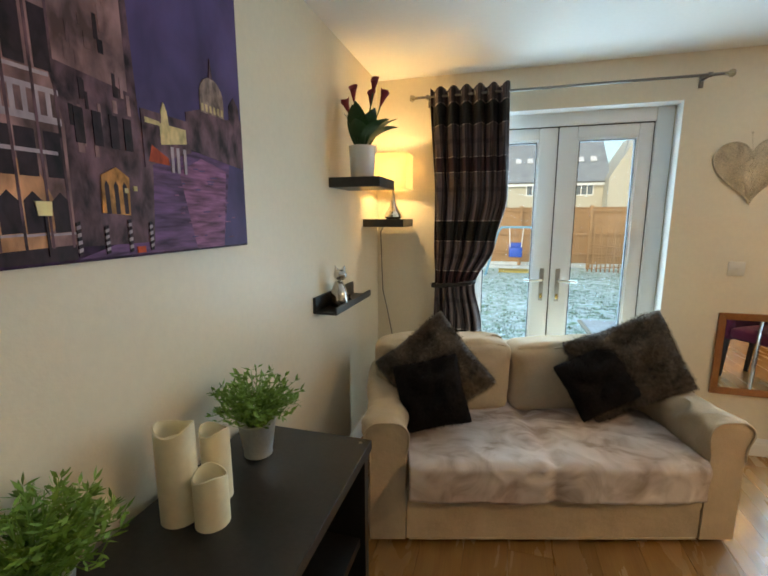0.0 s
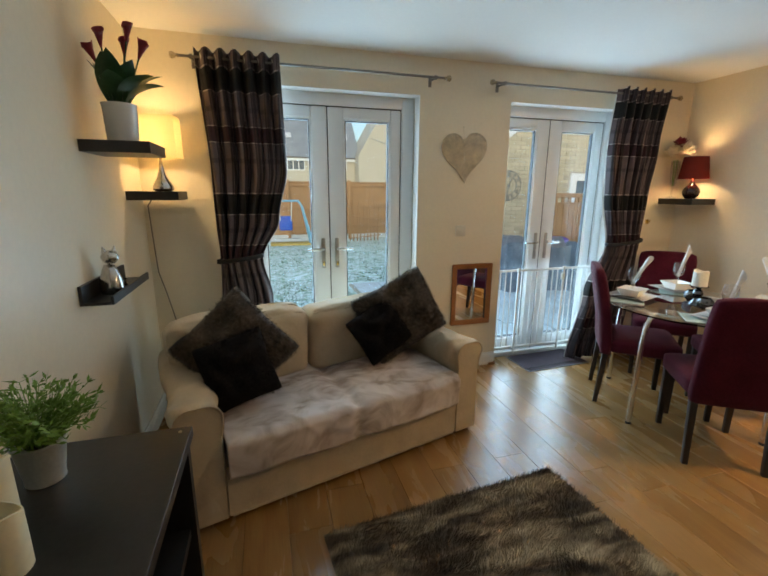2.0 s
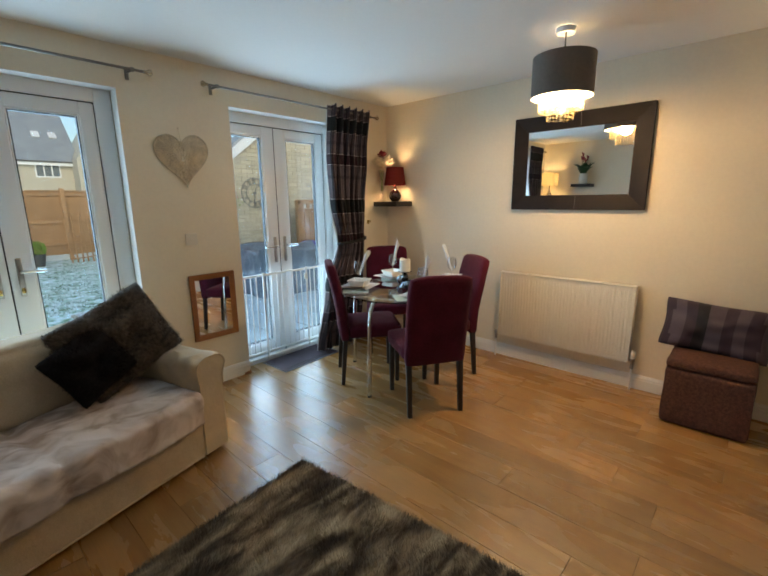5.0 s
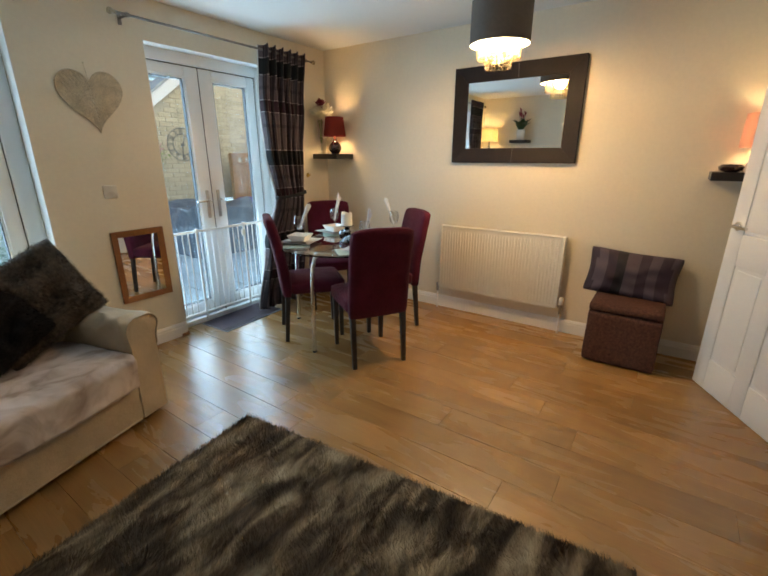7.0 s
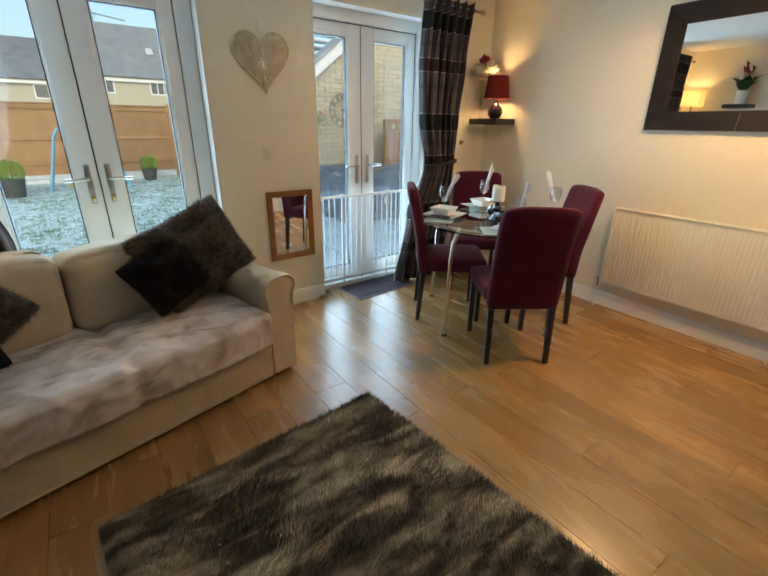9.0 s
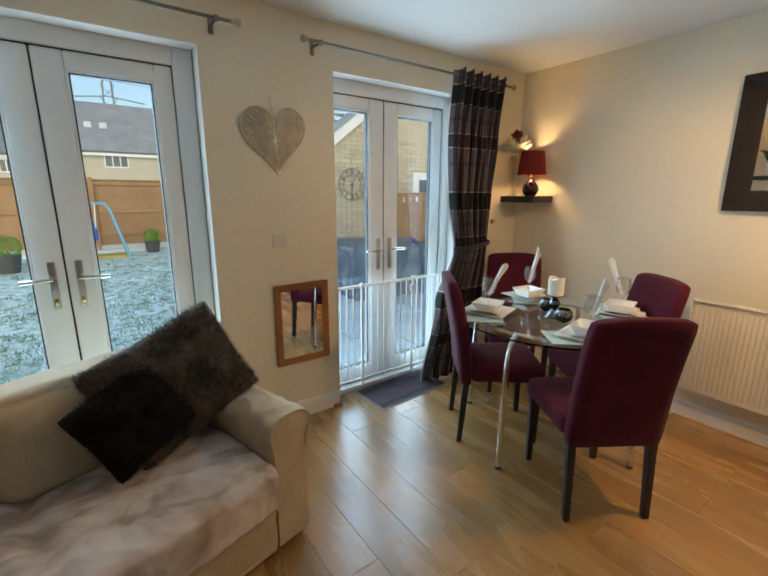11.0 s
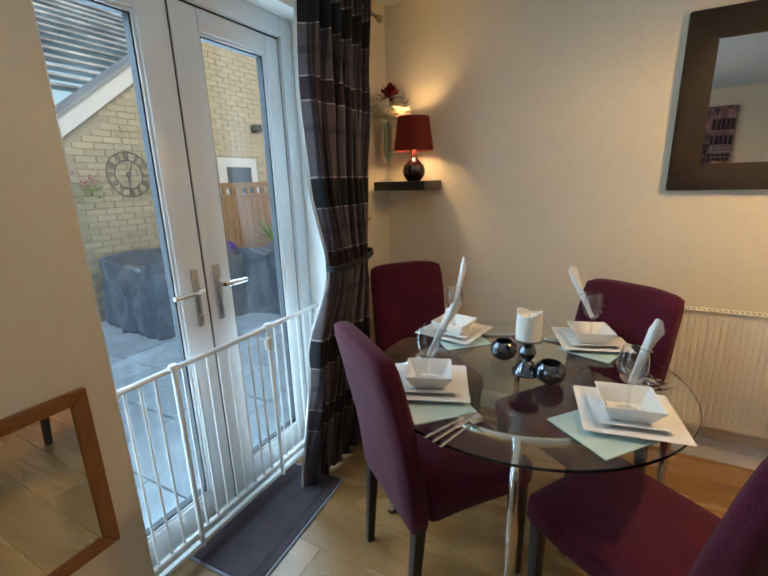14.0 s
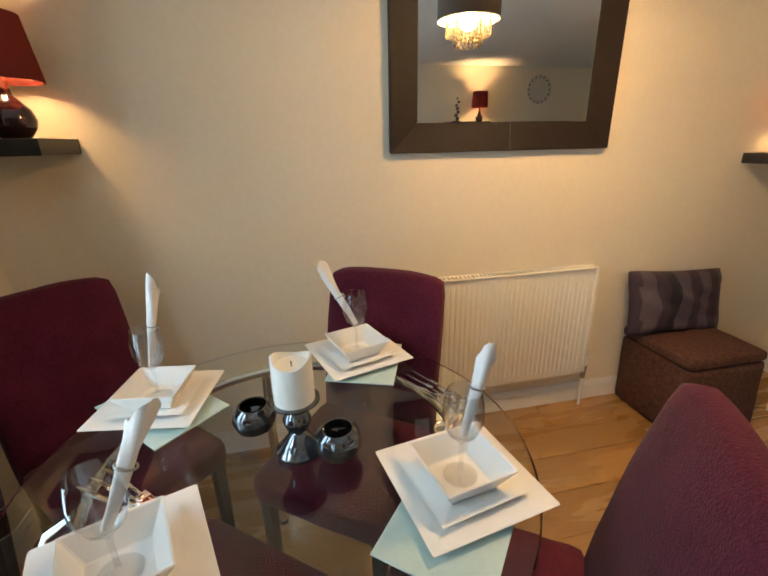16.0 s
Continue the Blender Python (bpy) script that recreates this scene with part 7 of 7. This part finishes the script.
v = [bm.verts.new(p) for p in ((10.9, -0.05, 7.0), (18.2, -0.25, 4.6), (18.2, 5.5, 10.2), (12.2, 4.0, 9.4))]
bm.faces.new(v)
part("roof", bm, M_ROOF, gb)

# pylon in the distance
py = thing("pylon", "grey lattice electricity pylon far off", "pylon", pose(10.5, 150, 0))
for s in (-1, 1):
    for t in (-1, 1):
        part("leg", tube([(s * 4.5, t * 4.5, -1), (s * 1.3, t * 1.3, 26), (s * 0.5, t * 0.5, 46)], 0.22, 4), M_PYLON, py)
bm = bmesh.new()
for k in range(12):
    z0, z1 = 2 + k * 3.6, 2 + (k + 1) * 3.6
    w0, w1 = 4.3 * (1 - z0 / 52), 4.3 * (1 - z1 / 52)
    for s in (-1, 1):
        tube([(-w0 * s, -w0, z0), (w1 * s, -w1, z1)], 0.12, 4, bm)
part("lattice", bm, M_PYLON, py)
for z, w in ((27, 9), (34, 7), (41, 5)):
    part("cross_arm", tube([(-w, 0, z + 0.3), (0, 0, z + 1.4), (w, 0, z + 0.3)], 0.22, 4), M_PYLON, py)
for dx in (-7, 7):
    part("cable", tube([(dx, 0, 33), (dx + 60, 4, 31)], 0.06, 3), M_PYLON, py)
    part("cable", tube([(dx, 0, 33), (dx - 60, -4, 31)], 0.06, 3), M_PYLON, py)

# ---- floor planks ----
PW, PL = 0.1921, 1.285
plank_meshes = {}
row = 0
x = XL
rng = random.Random(12)
while x < XR - 0.01:
    w = min(PW, XR - x)
    y = YS - rng.choice((0.0, 0.43, 0.86, 0.2, 0.64))
    while y < 3.245:
        y0, y1 = max(y, YS), min(y + PL, 3.245)
        if y1 - y0 > 0.02:
            key = (round(w, 3), round(y1 - y0, 3))
            if key in plank_meshes:
                ob = new("plank", plank_meshes[key])
                ob.parent = floor
            else:
                ob = part("plank", B(0.0004, w - 0.0004, 0.0004, y1 - y0 - 0.0004, -0.012, 0.0, bevel=0.0009, seg=1), M_FLOOR, floor)
                plank_meshes[key] = ob.data
            ob.location = (x, y0, 0)
        y += PL
    x += PW
    row += 1
